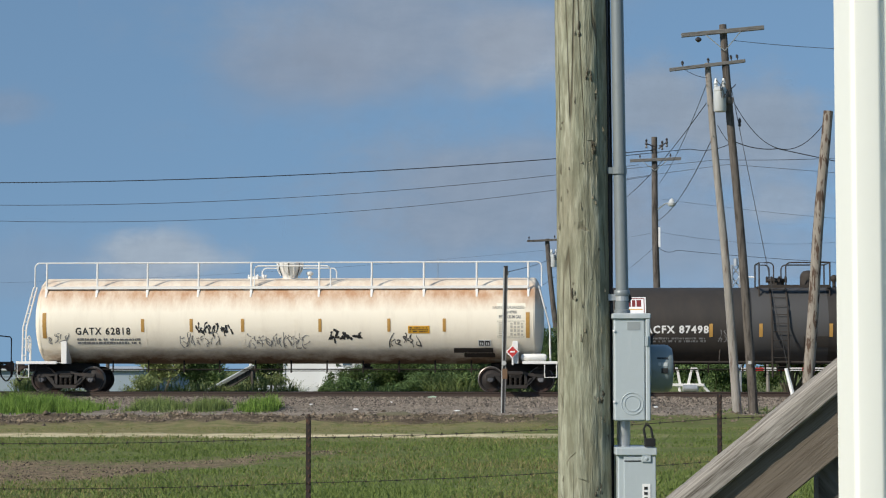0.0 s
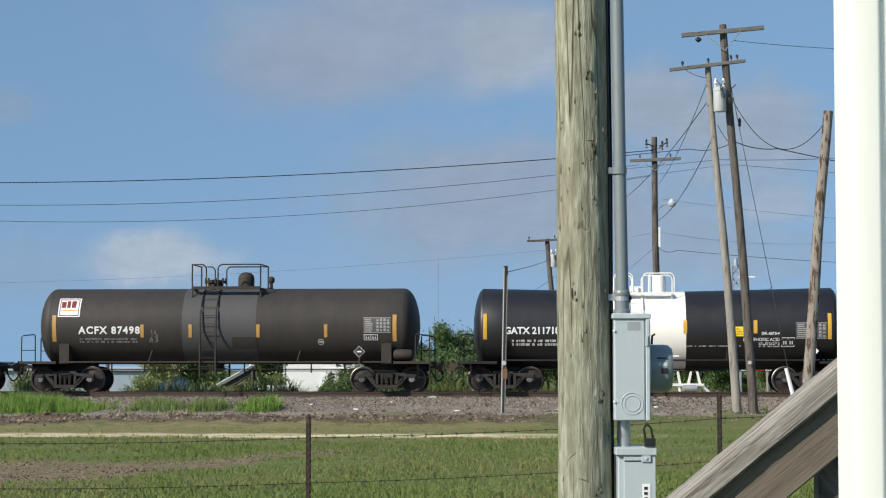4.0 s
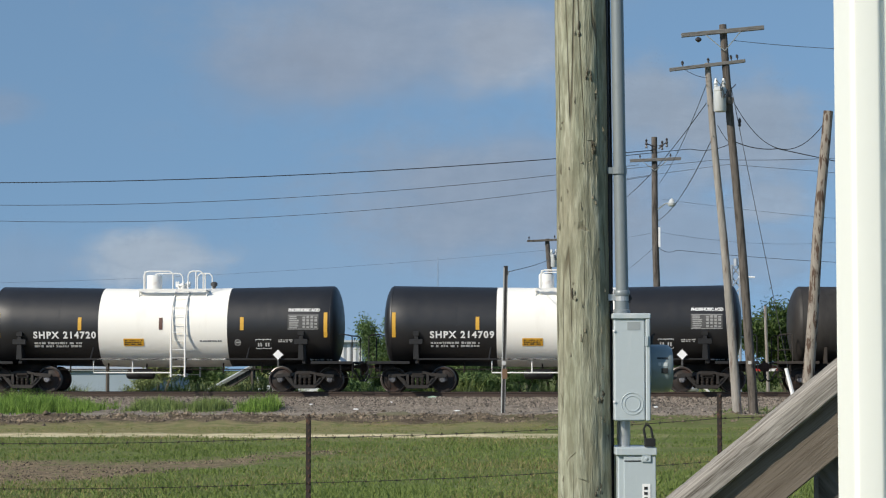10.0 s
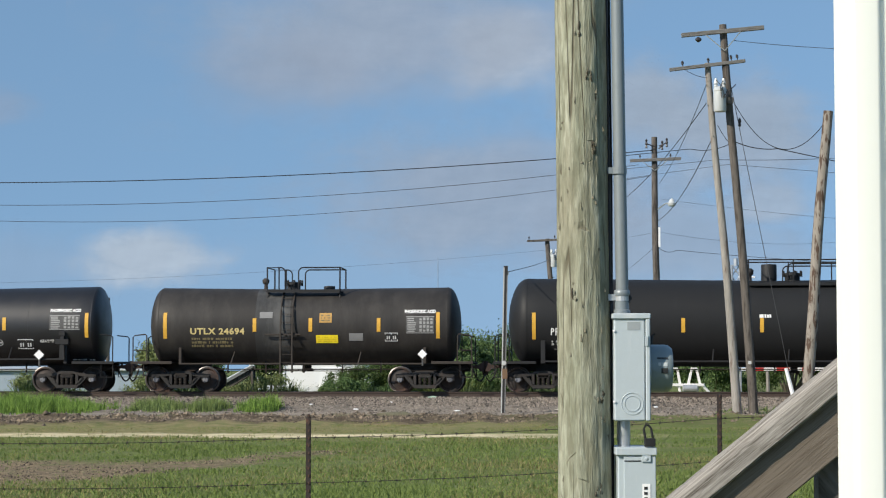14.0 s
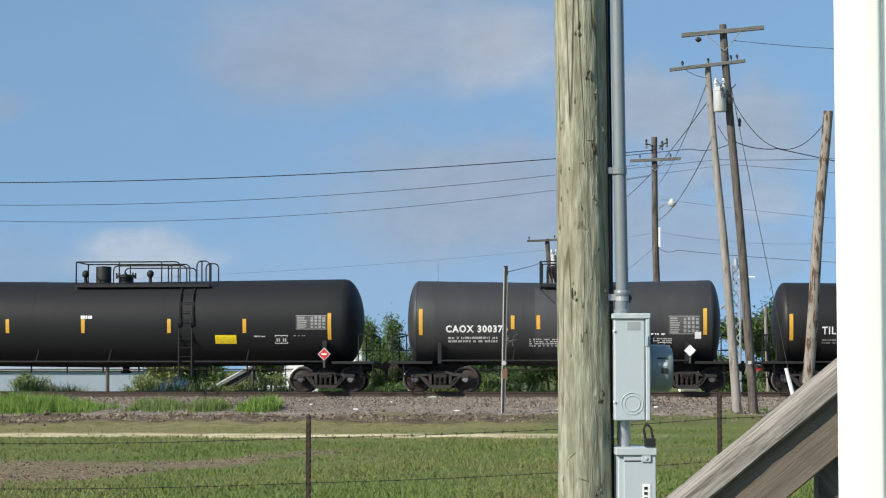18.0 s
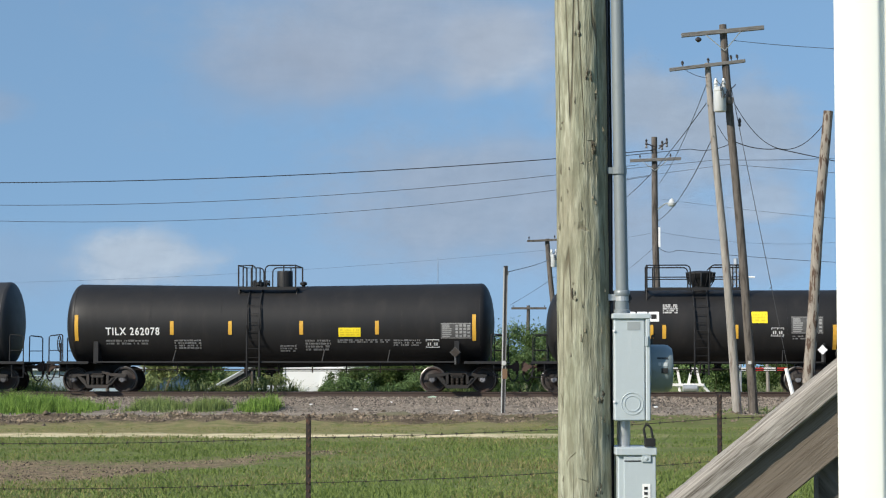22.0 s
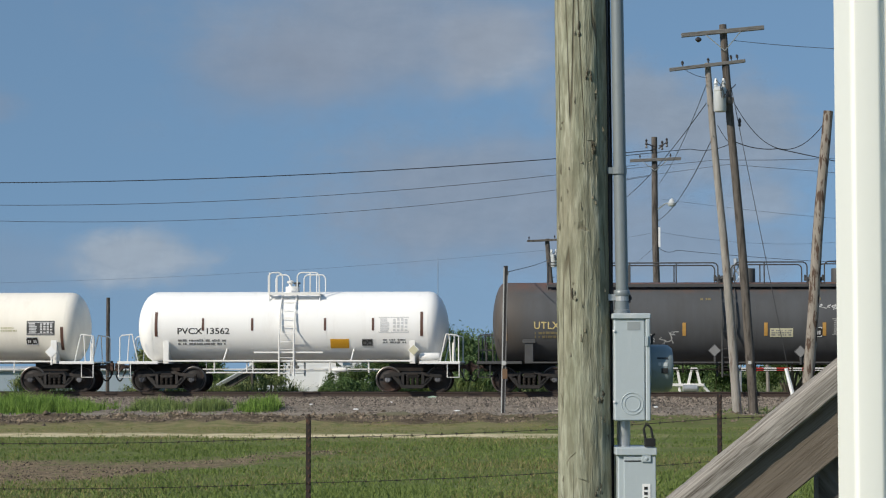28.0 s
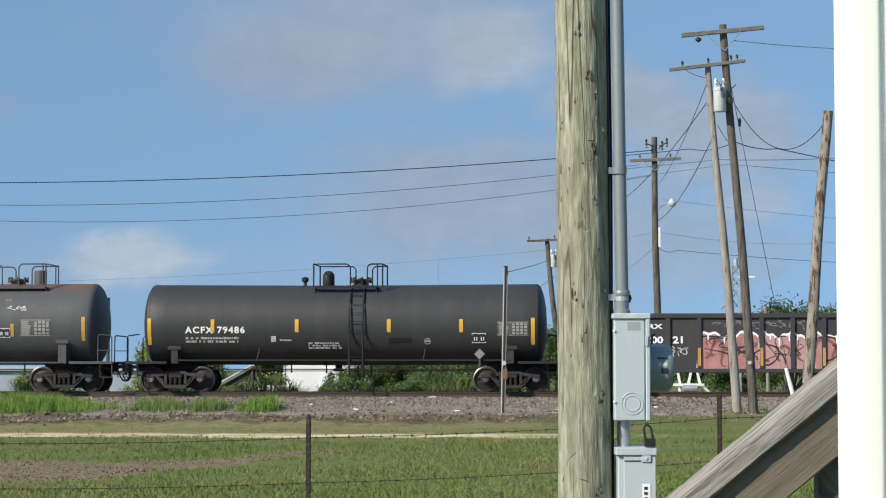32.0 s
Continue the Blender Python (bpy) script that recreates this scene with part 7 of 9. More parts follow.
def saddle(car, sh, x, w, top, fit, flange=0.0):
    """The bracket between deck and tank over a bogie."""
    for y in (-1, 1):
        bm = bmesh.new()
        yb = abs(sh.front(x, top).y)
        box(bm, x - w / 2, x + w / 2, y * (yb + 0.06) - 0.02, y * (yb + 0.06) + 0.02, 1.0, top, 0.01)
        box(bm, x - w / 2, x - w / 2 + 0.03, min(y * 0.7, y * (yb + 0.05)), max(y * 0.7, y * (yb + 0.05)), 1.0, top - 0.05)
        box(bm, x + w / 2 - 0.03, x + w / 2, min(y * 0.7, y * (yb + 0.05)), max(y * 0.7, y * (yb + 0.05)), 1.0, top - 0.05)
        if flange:
            box(bm, x - w / 2 - flange, x + w / 2 + flange, y * (yb + 0.10) - 0.02, y * (yb + 0.10) + 0.02, top - 0.14, top, 0.01)
        part("saddle", bm, fit, car)


def side_rail(car, sh, x0, x1, z, fit, props=()):
    """The running rail low along both sides, on raked props."""
    for y in (-1, 1):
        bm = bmesh.new()
        yy = y * 1.44
        box(bm, x0, x1, yy - 0.025, yy + 0.025, z - 0.03, z + 0.03, 0.008)
        for p in props:
            q = sh.front(p, z + 0.42, 0.0)
            tube(bm, [(p, yy, z), (p + 0.06, y * abs(q.y), z + 0.42)], 0.028, 5)
        part("side_rail", bm, fit, car)


def ladder(car, sh, x0, x1, z0, z1, fit, rungs=11, split=None):
    """A ladder that stands upright low down and follows the tank above."""
    split = split or sh.axis - 0.25
    lad = None
    for y in (-1, 1):
        bm = bmesh.new()
        for x in (x0, x1):
            pts = [(x, y * 1.50, z0), (x, y * 1.50, split)]
            part_n = 8
            for k in range(part_n + 1):
                z = split + (z1 - split) * k / part_n
                p = sh.front(x, min(z, sh.zc(x) + sh.r * 0.96), 0.10)
                pts.append((x, y * max(abs(p.y), 0.35) if z > split else y * 1.50, z))
            tube(bm, pts[:2], 0.035, 6)
            tube(bm, pts[2:], 0.03, 6)
        lad = part("ladder", bm, fit, car)
        for i in range(rungs):
            z = z0 + 0.08 + (z1 - z0 - 0.15) * i / (rungs - 1)
            p = sh.front(x0, min(z, sh.zc(x0) + sh.r * 0.96), 0.10)
            yy = y * (1.50 if z < split else abs(p.y))
            bm = bmesh.new()
            tube(bm, [(x0, yy, z), (x1, yy, z)], 0.0115, 5)
            part("rung", bm, fit, lad)


def top_walk(car, sh, x0, x1, z, fit, w=0.85):
    bm = bmesh.new()
    for y in (-w, w):
        box(bm, x0, x1, y - 0.13, y + 0.13, z - 0.03, z, 0.005)
        box(bm, x0, x1, y - 0.135 if y < 0 else y + 0.11, y - 0.11 if y < 0 else y + 0.135, z - 0.065, z + 0.035)
    for x in (x0, x1):
        box(bm, x - 0.05, x + 0.05, -w, w, z - 0.05, z - 0.01)
        for y in (-w, w):
            tube(bm, [(x, y, z - 0.02), (x, y * 1.05, z - 0.40)], 0.03, 5)
    return part("walkway", bm, fit, car)


def hoop(car, x0, x1, z0, z1, fit, w=0.92, posts=(), first=True, last=True, mid=None, r=0.17, sides=(-1, 1), bar=0.024):
    """A handrail hoop on each side of the walkway."""
    for y in [w * side for side in sides]:
        bm = bmesh.new()
        tube(bm, arc_loop(x0, x1, y, z0, z1, r, 5, first, last), 0.024, 6)
        if not first:
            tube(bm, [(x0, y, z0), (x0, y, z1)], 0.028, 6)
        if not last:
            tube(bm, [(x1, y, z0), (x1, y, z1)], 0.028, 6)
        for p in posts:
            tube(bm, [(p, y, z0), (p, y, z1)], bar, 6)
        if mid:
            tube(bm, [(x0, y, mid), (x1, y, mid)], 0.02, 6)
        part("handrail", bm, fit, car)
    if not first or not last:
        x = x0 if not first else x1
        bm = bmesh.new()
        tube(bm, [(x, -w, z1), (x, w, z1)], 0.024, 6)
        part("handrail", bm, fit, car)


def drum(car, x0, x1, z0, z1, fit, dome=False, y=0.0, name="valve_housing"):
    r, c = (x1 - x0) / 2, (x0 + x1) / 2
    bm = bmesh.new()
    prof = [(r * 0.92, z0), (r * 0.92, z0 + 0.04), (r, z0 + 0.05), (r, z1 - 0.05)]
    if dome:
        prof = [(r * 0.8, z0), (r, z0 + 0.06), (r, z1 - 0.22), (r * 0.9, z1 - 0.12), (r * 0.6, z1 - 0.03), (r * 0.1, z1)]
    else:
        prof += [(r * 0.96, z1 - 0.01), (r * 0.5, z1), (r * 0.05, z1 + 0.01)]
    lathe(bm, prof, 20, "z", (c, y, 0))
    part(name, bm, fit, car, "", 40)


def hatch(car, x0, x1, z0, z1, fit):
    """A manway with its ring of swing bolts."""
    r, c = (x1 - x0) / 2, (x0 + x1) / 2
    bm = bmesh.new()
    lathe(bm, [(r * 0.8, z0), (r * 0.8, z1 - 0.12), (r, z1 - 0.12), (r, z1 - 0.05), (r * 0.85, z1 - 0.03), (r * 0.3, z1)], 20, "z", (c, 0, 0))
    h = part("manway", bm, fit, car, "", 40)
    bm = bmesh.new()
    lathe(bm, [(0.035, -0.16), (0.035, 0.03), (0.02, 0.05)], 6)
    bolt = part("bolt", bm, fit, h)
    for i in range(8):
        a = 2 * math.pi * i / 8 + 0.2
        m = pose(c + r * math.cos(a), r * math.sin(a), z1)
        if i:
            again("bolt", bolt.data, h, m)
        else:
            bolt.matrix_basis = m


def valve(car, x, z0, z1, fit, y=0.0):
    bm = bmesh.new()
    h = z1 - z0
    lathe(bm, [(0.09, z0), (0.06, z0 + h * 0.3), (0.06, z0 + h * 0.5), (0.12, z0 + h * 0.6), (0.13, z0 + h * 0.85), (0.06, z1)], 10, "z", (x, y, 0))
    part("relief_valve", bm, fit, car, "", 50)


def under_gear(car, sh, x0, x1, fit, outlet=0.0):
    """Brake pipe and rods below the tank, with the bottom outlet."""
    bm = bmesh.new()
    tube(bm, [(x0, -0.55, 0.80), (x1, -0.55, 0.80)], 0.022, 5)
    tube(bm, [(x0, 0.35, 0.74), (x1, 0.35, 0.74)], 0.018, 5)
    k = int((x1 - x0) / 1.3)
    for i in range(k + 1):
        x = x0 + (x1 - x0) * (i + 0.3) / (k + 0.6)
        tube(bm, [(x, -0.55, 0.68), (x, -0.55, sh.zc(x) - sh.r + 0.2)], 0.03, 5)
    part("brake_pipe", bm, fit, car)
    bm = bmesh.new()
    zb = sh.zc(outlet) - sh.r
    lathe(bm, [(0.16, zb - 0.22), (0.2, zb - 0.2), (0.2, zb - 0.12), (0.12, zb - 0.1), (0.14, zb + 0.06)], 12, "z", (outlet, 0, 0))
    part("bottom_outlet", bm, fit, car)


def air_tank(car, x0, x1, y, z, r, fit):
    bm = bmesh.new()
    lathe(bm, [(0.02, x0), (r * 0.8, x0 + 0.04), (r, x0 + 0.12), (r, x1 - 0.12), (r * 0.8, x1 - 0.04), (0.02, x1)], 16, "x", (0, y, z))
    part("air_reservoir", bm, fit, car, "", 40)


def seams(car, sh, xs, material):
    """Ring welds, a little proud of the skin."""
    for x in xs:
        v, e, f = shell_mesh(Shell(sh.half, sh.r + 0.0045, sh.axis, sh.sag, sh.head), x - 0.012, x + 0.012, "", 56)
        part("weld_seam", (v, e, f), material, car)


def tank(car, sh, material, band=None, band_material=None, ends=None):
    if ends:
        part("tank_shell", shell_mesh(sh, ends[0], ends[1], "lr"), material, car, "", 28)
        seams(car, sh, ends, material)
        return
    if band:
        part("tank_end", shell_mesh(sh, -sh.half, band[0], "l"), material, car, "", 28)
        part("tank_end", shell_mesh(sh, band[1], sh.half, "r"), material, car, "", 28)
        part("tank_band", shell_mesh(sh, band[0], band[1], ""), band_material, car, "", 28)
    else:
        part("tank_shell", shell_mesh(sh, -sh.half, sh.half, "lr"), material, car, "", 28)
    seams(car, sh, [sh.half * k for k in (-1.0, -0.62, -0.27, 0.27, 0.62, 1.0) if not band or not band[0] - 0.1 < sh.half * k < band[1] + 0.1], material)


P_BLACK = tank_paint("black_tank_paint", (0.0165, 0.0162, 0.0168), 0.50, (0.055, 0.048, 0.043), spec=0.26)
P_GLOSS = tank_paint("glossy_black_tank_paint", (0.0125, 0.0120, 0.0132), 0.42, (0.04, 0.036, 0.033), 0.6, 0.95, spec=0.6)
P_MATT = tank_paint("matt_black_tank_paint", (0.0175, 0.0180, 0.0190), 0.52, (0.05, 0.05, 0.05), 0.6, 0.95, 0.06, spec=0.2)
P_CHAR = tank_paint("charcoal_tank_paint", (0.0365, 0.0372, 0.0388), 0.52, (0.085, 0.08, 0.075), 0.5, 0.85, spec=0.36)
P_CHAR2 = tank_paint("charcoal_band_paint", (0.0549, 0.0556, 0.0575), 0.55, (0.10, 0.10, 0.10), 0.5, 0.85)
P_BROWN = tank_paint("brown_black_tank_paint", (0.040, 0.036, 0.033), 0.58, (0.085, 0.065, 0.05), 0.45, 0.8, 0.16)
P_GREYBAND = tank_paint("grey_band_paint", (0.0747, 0.0747, 0.0765), 0.58, (0.06, 0.05, 0.045), 0.45, 0.8, 0.14)
P_DUSTY = tank_paint("dusty_black_tank_paint", (0.0282, 0.0256, 0.0237), 0.55, (0.10, 0.09, 0.08), 0.45, 0.8, 0.2)
P_GREY = tank_paint("dark_grey_tank_paint", (0.0884, 0.0918, 0.0972), 0.55, (0.05, 0.045, 0.04), 0.42, 0.7, 0.24, (0.17, 0.08, 0.05), 0.52, 3.1, 3.9, end=(0.092, 0.078, 0.067), end_x=-6.9, end_in=-4.4)
P_WHITEBAND = tank_paint("white_band_paint", (0.85, 0.825, 0.765), 0.4, (0.55, 0.50, 0.42), 0.55, 0.9, 0.03)
P_WHITE = tank_paint("white_tank_paint", (0.88, 0.87, 0.845), 0.4, (0.55, 0.50, 0.44), 0.55, 0.9, 0.03)
P_CREAM = tank_paint("cream_tank_paint", (0.86, 0.815, 0.72), 0.45, (0.50, 0.42, 0.33), 0.5, 0.9, 0.04)
# low holds bottom dirt and underside shade in one brown colour
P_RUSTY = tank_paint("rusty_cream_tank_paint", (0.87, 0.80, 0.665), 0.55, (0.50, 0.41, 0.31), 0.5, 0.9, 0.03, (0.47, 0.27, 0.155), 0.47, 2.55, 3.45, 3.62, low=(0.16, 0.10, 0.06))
P_FADED = surface("faded_panel_paint", (0.82, 0.77, 0.64), 0.6, 0.0, 0.06, 3, bump=0)
P_FADED2 = surface("faded_stencil_paint", (0.50, 0.47, 0.40), 0.6, 0.0, 0.1, 6, bump=0)
PALE_GREY = surface("pale_grey_lettering", (0.60, 0.60, 0.60), 0.6, 0.0, 0.08, 6, bump=0)
PINK = surface("pink_spray_paint", (0.43, 0.20, 0.185), 0.65, 0.0, 0.35, 3.5, bump=0.05, dirt=(0.24, 0.12, 0.11), dirt_lo=0.5, dirt_hi=0.7, dirt_scale=2.5, dirt_stretch=(1, 1, 0.4))
PALE_PINK = surface("pale_pink_spray_paint", (0.46, 0.27, 0.265), 0.65, 0.0, 0.35, 3.5, bump=0.05, dirt=(0.30, 0.17, 0.16), dirt_lo=0.5, dirt_hi=0.7, dirt_scale=2.5, dirt_stretch=(1, 1, 0.4))
DEEP_PINK = surface("deep_pink_spray_paint", (0.20, 0.075, 0.07), 0.6, 0.0, 0.2, 2, bump=0.05)
P_STAIN = tank_paint("streaked_black_tank_paint", (0.042, 0.042, 0.042), 0.5, (0.17, 0.17, 0.165), 0.42, 0.66, 0.3)
GONDOLA = tank_paint("gondola_paint", (0.044, 0.045, 0.050), 0.6, (0.09, 0.07, 0.055), 0.45, 0.8, 0.15)


def round_mark(car, sh, x, z, r, material):
    bm = bmesh.new()
    n = 20
    for a, b in ((r, r * 0.78),):
        ring = [[bm.verts.new(sh.front(x + k * math.cos(2 * math.pi * i / n), z + k * math.sin(2 * math.pi * i / n), 0.009)) for i in range(n)] for k in (a, b)]
        for i in range(n):
            j = (i + 1) % n
            bm.faces.new((ring[0][i], ring[0][j], ring[1][j], ring[1][i]))
    on_shell(bm, sh, x - r * 0.6, x + r * 0.6, z - r * 0.22, z + r * 0.22, 0.009, 1, 1)
    part("round_mark", bm, material, car)


def lift_lug(car, sh, x, z0, z1, fit):
    """Jacking pad: a tall tapered post with a cross plate near its top."""
    bm = bmesh.new()
    y = -1.44
    slab(bm, [(x - 0.10, z0), (x + 0.10, z0), (x + 0.06, z1), (x - 0.06, z1)], y - 0.03, y + 0.03)
    box(bm, x - 0.24, x + 0.24, y - 0.05, y + 0.03, z0 + (z1 - z0) * 0.55, z0 + (z1 - z0) * 0.74, 0.01)
    box(bm, x - 0.11, x + 0.11, y - 0.05, y + 0.03, z1 - 0.14, z1 + 0.02, 0.01)
    part("jacking_post", bm, fit, car)


def company_logo(car, sh, x0, x1, z0, z1, material):
    """A drawn mark and a row of six plain rounded blocks."""
    w, h = x1 - x0, z1 - z0
    bm = bmesh.new()
    for a, b, c, d in ((0.0, 0.035, 0.1, 1.0), (0.04, 0.075, 0.25, 1.3), (0.08, 0.12, 0.1, 1.0), (0.02, 0.10, 0.0, 0.3)):
        on_shell(bm, sh, x0 + a * w, x0 + b * w, z0 + c * h, z0 + d * h, 0.010, 2, 1)
    part("logo_mark", bm, material, car, "white drawn company mark")
    bm = bmesh.new()
    for i in range(6):
        a = x0 + w * (0.19 + 0.137 * i)
        b = a + w * 0.12
        t = 0.085
        for p, q, r, s in ((a, b, z1 - t, z1), (a, b, z0, z0 + t), (a, a + t, z0, z1), (b - t, b, z0, z1)):
            on_shell(bm, sh, p, q, r, s, 0.010, 2, 1)
    part("logo_blocks", bm, material, car, "row of plain white logo blocks")


def under_walk(car, x0, x1, z, fit):
    """A low rail hung under the side of the tank."""
    bm = bmesh.new()
    tube(bm, [(x0, -1.35, z + 0.42), (x0, -1.35, z), (x1, -1.35, z), (x1, -1.35, z + 0.42)], 0.025, 6)
    tube(bm, [((x0 + x1) / 2, -1.35, z), ((x0 + x1) / 2, -1.35, z + 0.42)], 0.025, 6)
    part("hanger_rail", bm, fit, car)


def end_ladder(car, sh, s, e, fit):
    """Raked ladder from the end platform up to the full-length walkway."""
    bm = bmesh.new()
    for y in (-1.05, -0.6):
        tube(bm, [(s * (e + 0.38), y, 1.1), (s * (e + 0.36), y, 2.3), (s * (e - 0.02), y, 3.75)], 0.03, 6)
    lad = part("end_ladder", bm, fit, car)
    for i in range(8):
        z = 1.3 + 0.3 * i
        x = s * (e + 0.42 - (0.06 * (z - 1.1) / 1.2 if z < 2.3 else 0.06 + 0.38 * (z - 2.3) / 1.45))
        bm = bmesh.new()
        tube(bm, [(x, -1.05, z), (x, -0.6, z)], 0.014, 5)
        part("rung", bm, fit, lad)


def gondola(front):
    """Open gondola with ribbed sides, a graffiti piece and lettering; front: its leading coupler."""
    half = 8.2
    at = front + half + 0.75
    car = car_base("dark open gondola wagon with ribbed sides and pink graffiti", at, 6.6, half + 0.75, "gondola wagon")
    z0, z1 = 0.72, 2.75
    bm = bmesh.new()
    for y in (-1.44, 1.40):
        box(bm, -half, half, y, y + 0.04, z0, z1)
    for x in (-half, half - 0.05):
        box(bm, x, x + 0.05, -1.40, 1.40, z0, z1)
    box(bm, -half, half, -1.40, 1.40, 0.98, 1.06)
    part("gondola_body", bm, GONDOLA, car)
    for y in (-1.50, 1.44):
        bm = bmesh.new()
        box(bm, -half - 0.03, half + 0.03, y - 0.02, y + 0.08, z1 - 0.16, z1, 0.01)
        part("top_chord", bm, GONDOLA, car)
        bm = bmesh.new()
        box(bm, -half, half, y, y + 0.06, z0 - 0.04, z0 + 0.10, 0.01)
        part("side_sill", bm, GONDOLA, car)
        for i in range(16):
            x = -half + 0.12 + (0.455 + 1.077 * (i - 1) if i else 0)
            bm = bmesh.new()
            box(bm, x - 0.08, x + 0.08, y - 0.015, y + 0.062, z0 + 0.1, z1 - 0.16, 0.012)
            part("side_rib", bm, GONDOLA, car)
    x = lambda k: -half + k
    lettering(car, None, "JLRX", x(1.68), x(2.54), 2.16, 2.38, WHITE, 0.03, -1.449)
    lettering(car, None, "5200", x(1.73), x(2.55), 1.70, 1.95, WHITE, 0.03, -1.449)
    lettering(car, None, "21", x(2.88), x(3.23), 1.70, 1.95, WHITE, 0.03, -1.449)
    for i, (a, b, c, m) in enumerate(((3.8, 5.85, 1.0, PINK), (5.95, 7.45, 1.0, PALE_PINK), (7.8, 9.6, 1.0, PINK), (9.9, 11.9, 1.0, PALE_PINK))):
        bm = bmesh.new()
        rnd = random.Random(90 + i)
        n = 22
        top = [(x(a + (b - a) * k / n), 1.93 + 0.08 * math.sin(k * 0.45 + i) + 0.05 * math.sin(k * 1.3) + 0.03 * rnd.random()) for k in range(n + 1)]
        slab(bm, [(x(a) - 0.10, 0.84)] + [(px, pz + 0.09) for px, pz in top] + [(x(b) + 0.10, 0.84)], -1.447, -1.441)
        part("graffiti_outline", bm, WHITE, car, "white outline of a graffiti piece")
        bm = bmesh.new()
        slab(bm, [(x(a), 0.82)] + top + [(x(b), 0.82)], -1.456, -1.446)
        part("graffiti_fill", bm, m, car, "pink fill of a graffiti piece")
        scribble(car, None, x(a) + 0.1, x(b) - 0.1, 0.9, 1.9, max(3, int((b - a) * 2.2)), DEEP_PINK, 95 + i, 0.08, -1.460)
        scribble(car, None, x(a) + 0.1, x(b) - 0.1, 0.95, 1.95, max(2, int((b - a) * 1.0)), BLACK, 195 + i, 0.045, -1.464)
        for k in range(4):
            bm = bmesh.new()
            px = x(a + (b - a) * (0.15 + 0.22 * k + 0.06 * rnd.random()))
            pz = min(top, key=lambda q: abs(q[0] - px))[1] + 0.05
            d = rnd.uniform(0.10, 0.30)
            slab(bm, [(px - 0.03, pz), (px + 0.03, pz), (px + 0.02, pz - d), (px, pz - d - 0.02), (px - 0.02, pz - d)], -1.466, -1.458)
            part("graffiti_drip", bm, WHITE, car)
    for k in (3, 5, 7, 9, 11, 13):
        bm = bmesh.new()
        a = 0.12 + 0.455 + 1.077 * k - 0.05
        box(bm, x(a), x(a) + 0.10, -1.535, -1.517, 0.92, 1.55)
        part("reflector", bm, DULL_AMBER, car)
    scribble(car, None, x(2.75), x(3.4), 1.25, 1.65, 3, DULL_WHITE, 99, 0.03, -1.449)
    scribble(car, None, x(4.2), x(7.5), 2.2, 2.5, 9, DIM_WHITE, 98, 0.03, -1.449)
    for s in (-1, 1):
        for y in (-1.2, 1.2):
            bm = bmesh.new()
            for k in range(5):
                tube(bm, [(s * (half + 0.07), y - 0.25, 0.9 + 0.4 * k), (s * (half + 0.07), y + 0.25, 0.9 + 0.4 * k)], 0.014, 5)
            for d in (-0.25, 0.25):
                tube(bm, [(s * (half + 0.07), y + d, 0.7), (s * (half + 0.07), y + d, 2.7)], 0.016, 5)
            part("end_ladder", bm, FIT_BLACK, car)
    bm = bmesh.new()
    tube(bm, [(-half - 0.28 + 0.18 * math.cos(a), -1.0 - 0.18 * math.cos(a), 2.42 + 0.25 * math.sin(a)) for a in [math.pi * k / 8 for k in range(17)]], 0.03, 6)
    tube(bm, [(-half - 0.28, -1.0, 2.42), (-half, -0.8, 2.42)], 0.04, 6)
    part("brake_wheel", bm, FIT_BLACK, car)




def bowl(car, x0, x1, z0, z1, fit):
    """A valve guard like an upturned bucket: narrow foot, wide rim, clips round it."""
    r, c = (x1 - x0) / 2, (x0 + x1) / 2
    h = z1 - z0
    bm = bmesh.new()
    lathe(bm, [(r * 0.55, z0), (r * 0.6, z0 + h * 0.3), (r * 0.86, z0 + h * 0.5), (r * 0.97, z0 + h * 0.82), (r, z0 + h * 0.84), (r, z0 + h * 0.9), (r * 0.7, z0 + h * 0.97), (r * 0.2, z1)], 24, "z", (c, 0, 0))
    b = part("valve_housing", bm, fit, car, "", 40)
    for i in range(7):
        a = math.pi * (1.08 + 0.84 * i / 6)
        bm = bmesh.new()
        tube(bm, [(c + r * 1.02 * math.cos(a), r * 1.02 * math.sin(a), z0 + h * 0.92), (c + r * 0.95 * math.cos(a), r * 0.95 * math.sin(a), z0 + h * 0.55), (c + r * 0.72 * math.cos(a), r * 0.72 * math.sin(a), z0 + h * 0.25)], 0.018, 4)
        part("clip", bm, FIT_GREY if i % 2 else fit, b)


def brackets(car, sh, xs, z, fit):
    """Raked brackets that carry the walkway on the tank's shoulder."""
    for x in xs:
        for y in (-1, 1):
            bm = bmesh.new()
            top, low = max(0.98, abs(sh.front(x, z - 0.06).y) + 0.07), abs(sh.front(x, z - 0.36).y) + 0.012
            slab(bm, [(x - 0.05, 0), (x + 0.05, 0), (x + 0.03, -1), (x - 0.03, -1)], 0, 0.03)
            for v in bm.verts:
                k = -v.co.z
                off = v.co.y
                v.co = Vector((v.co.x, y * (top + (low - top) * k - off), z - 0.03 - 0.33 * k))
            part("walk_bracket", bm, fit, car)
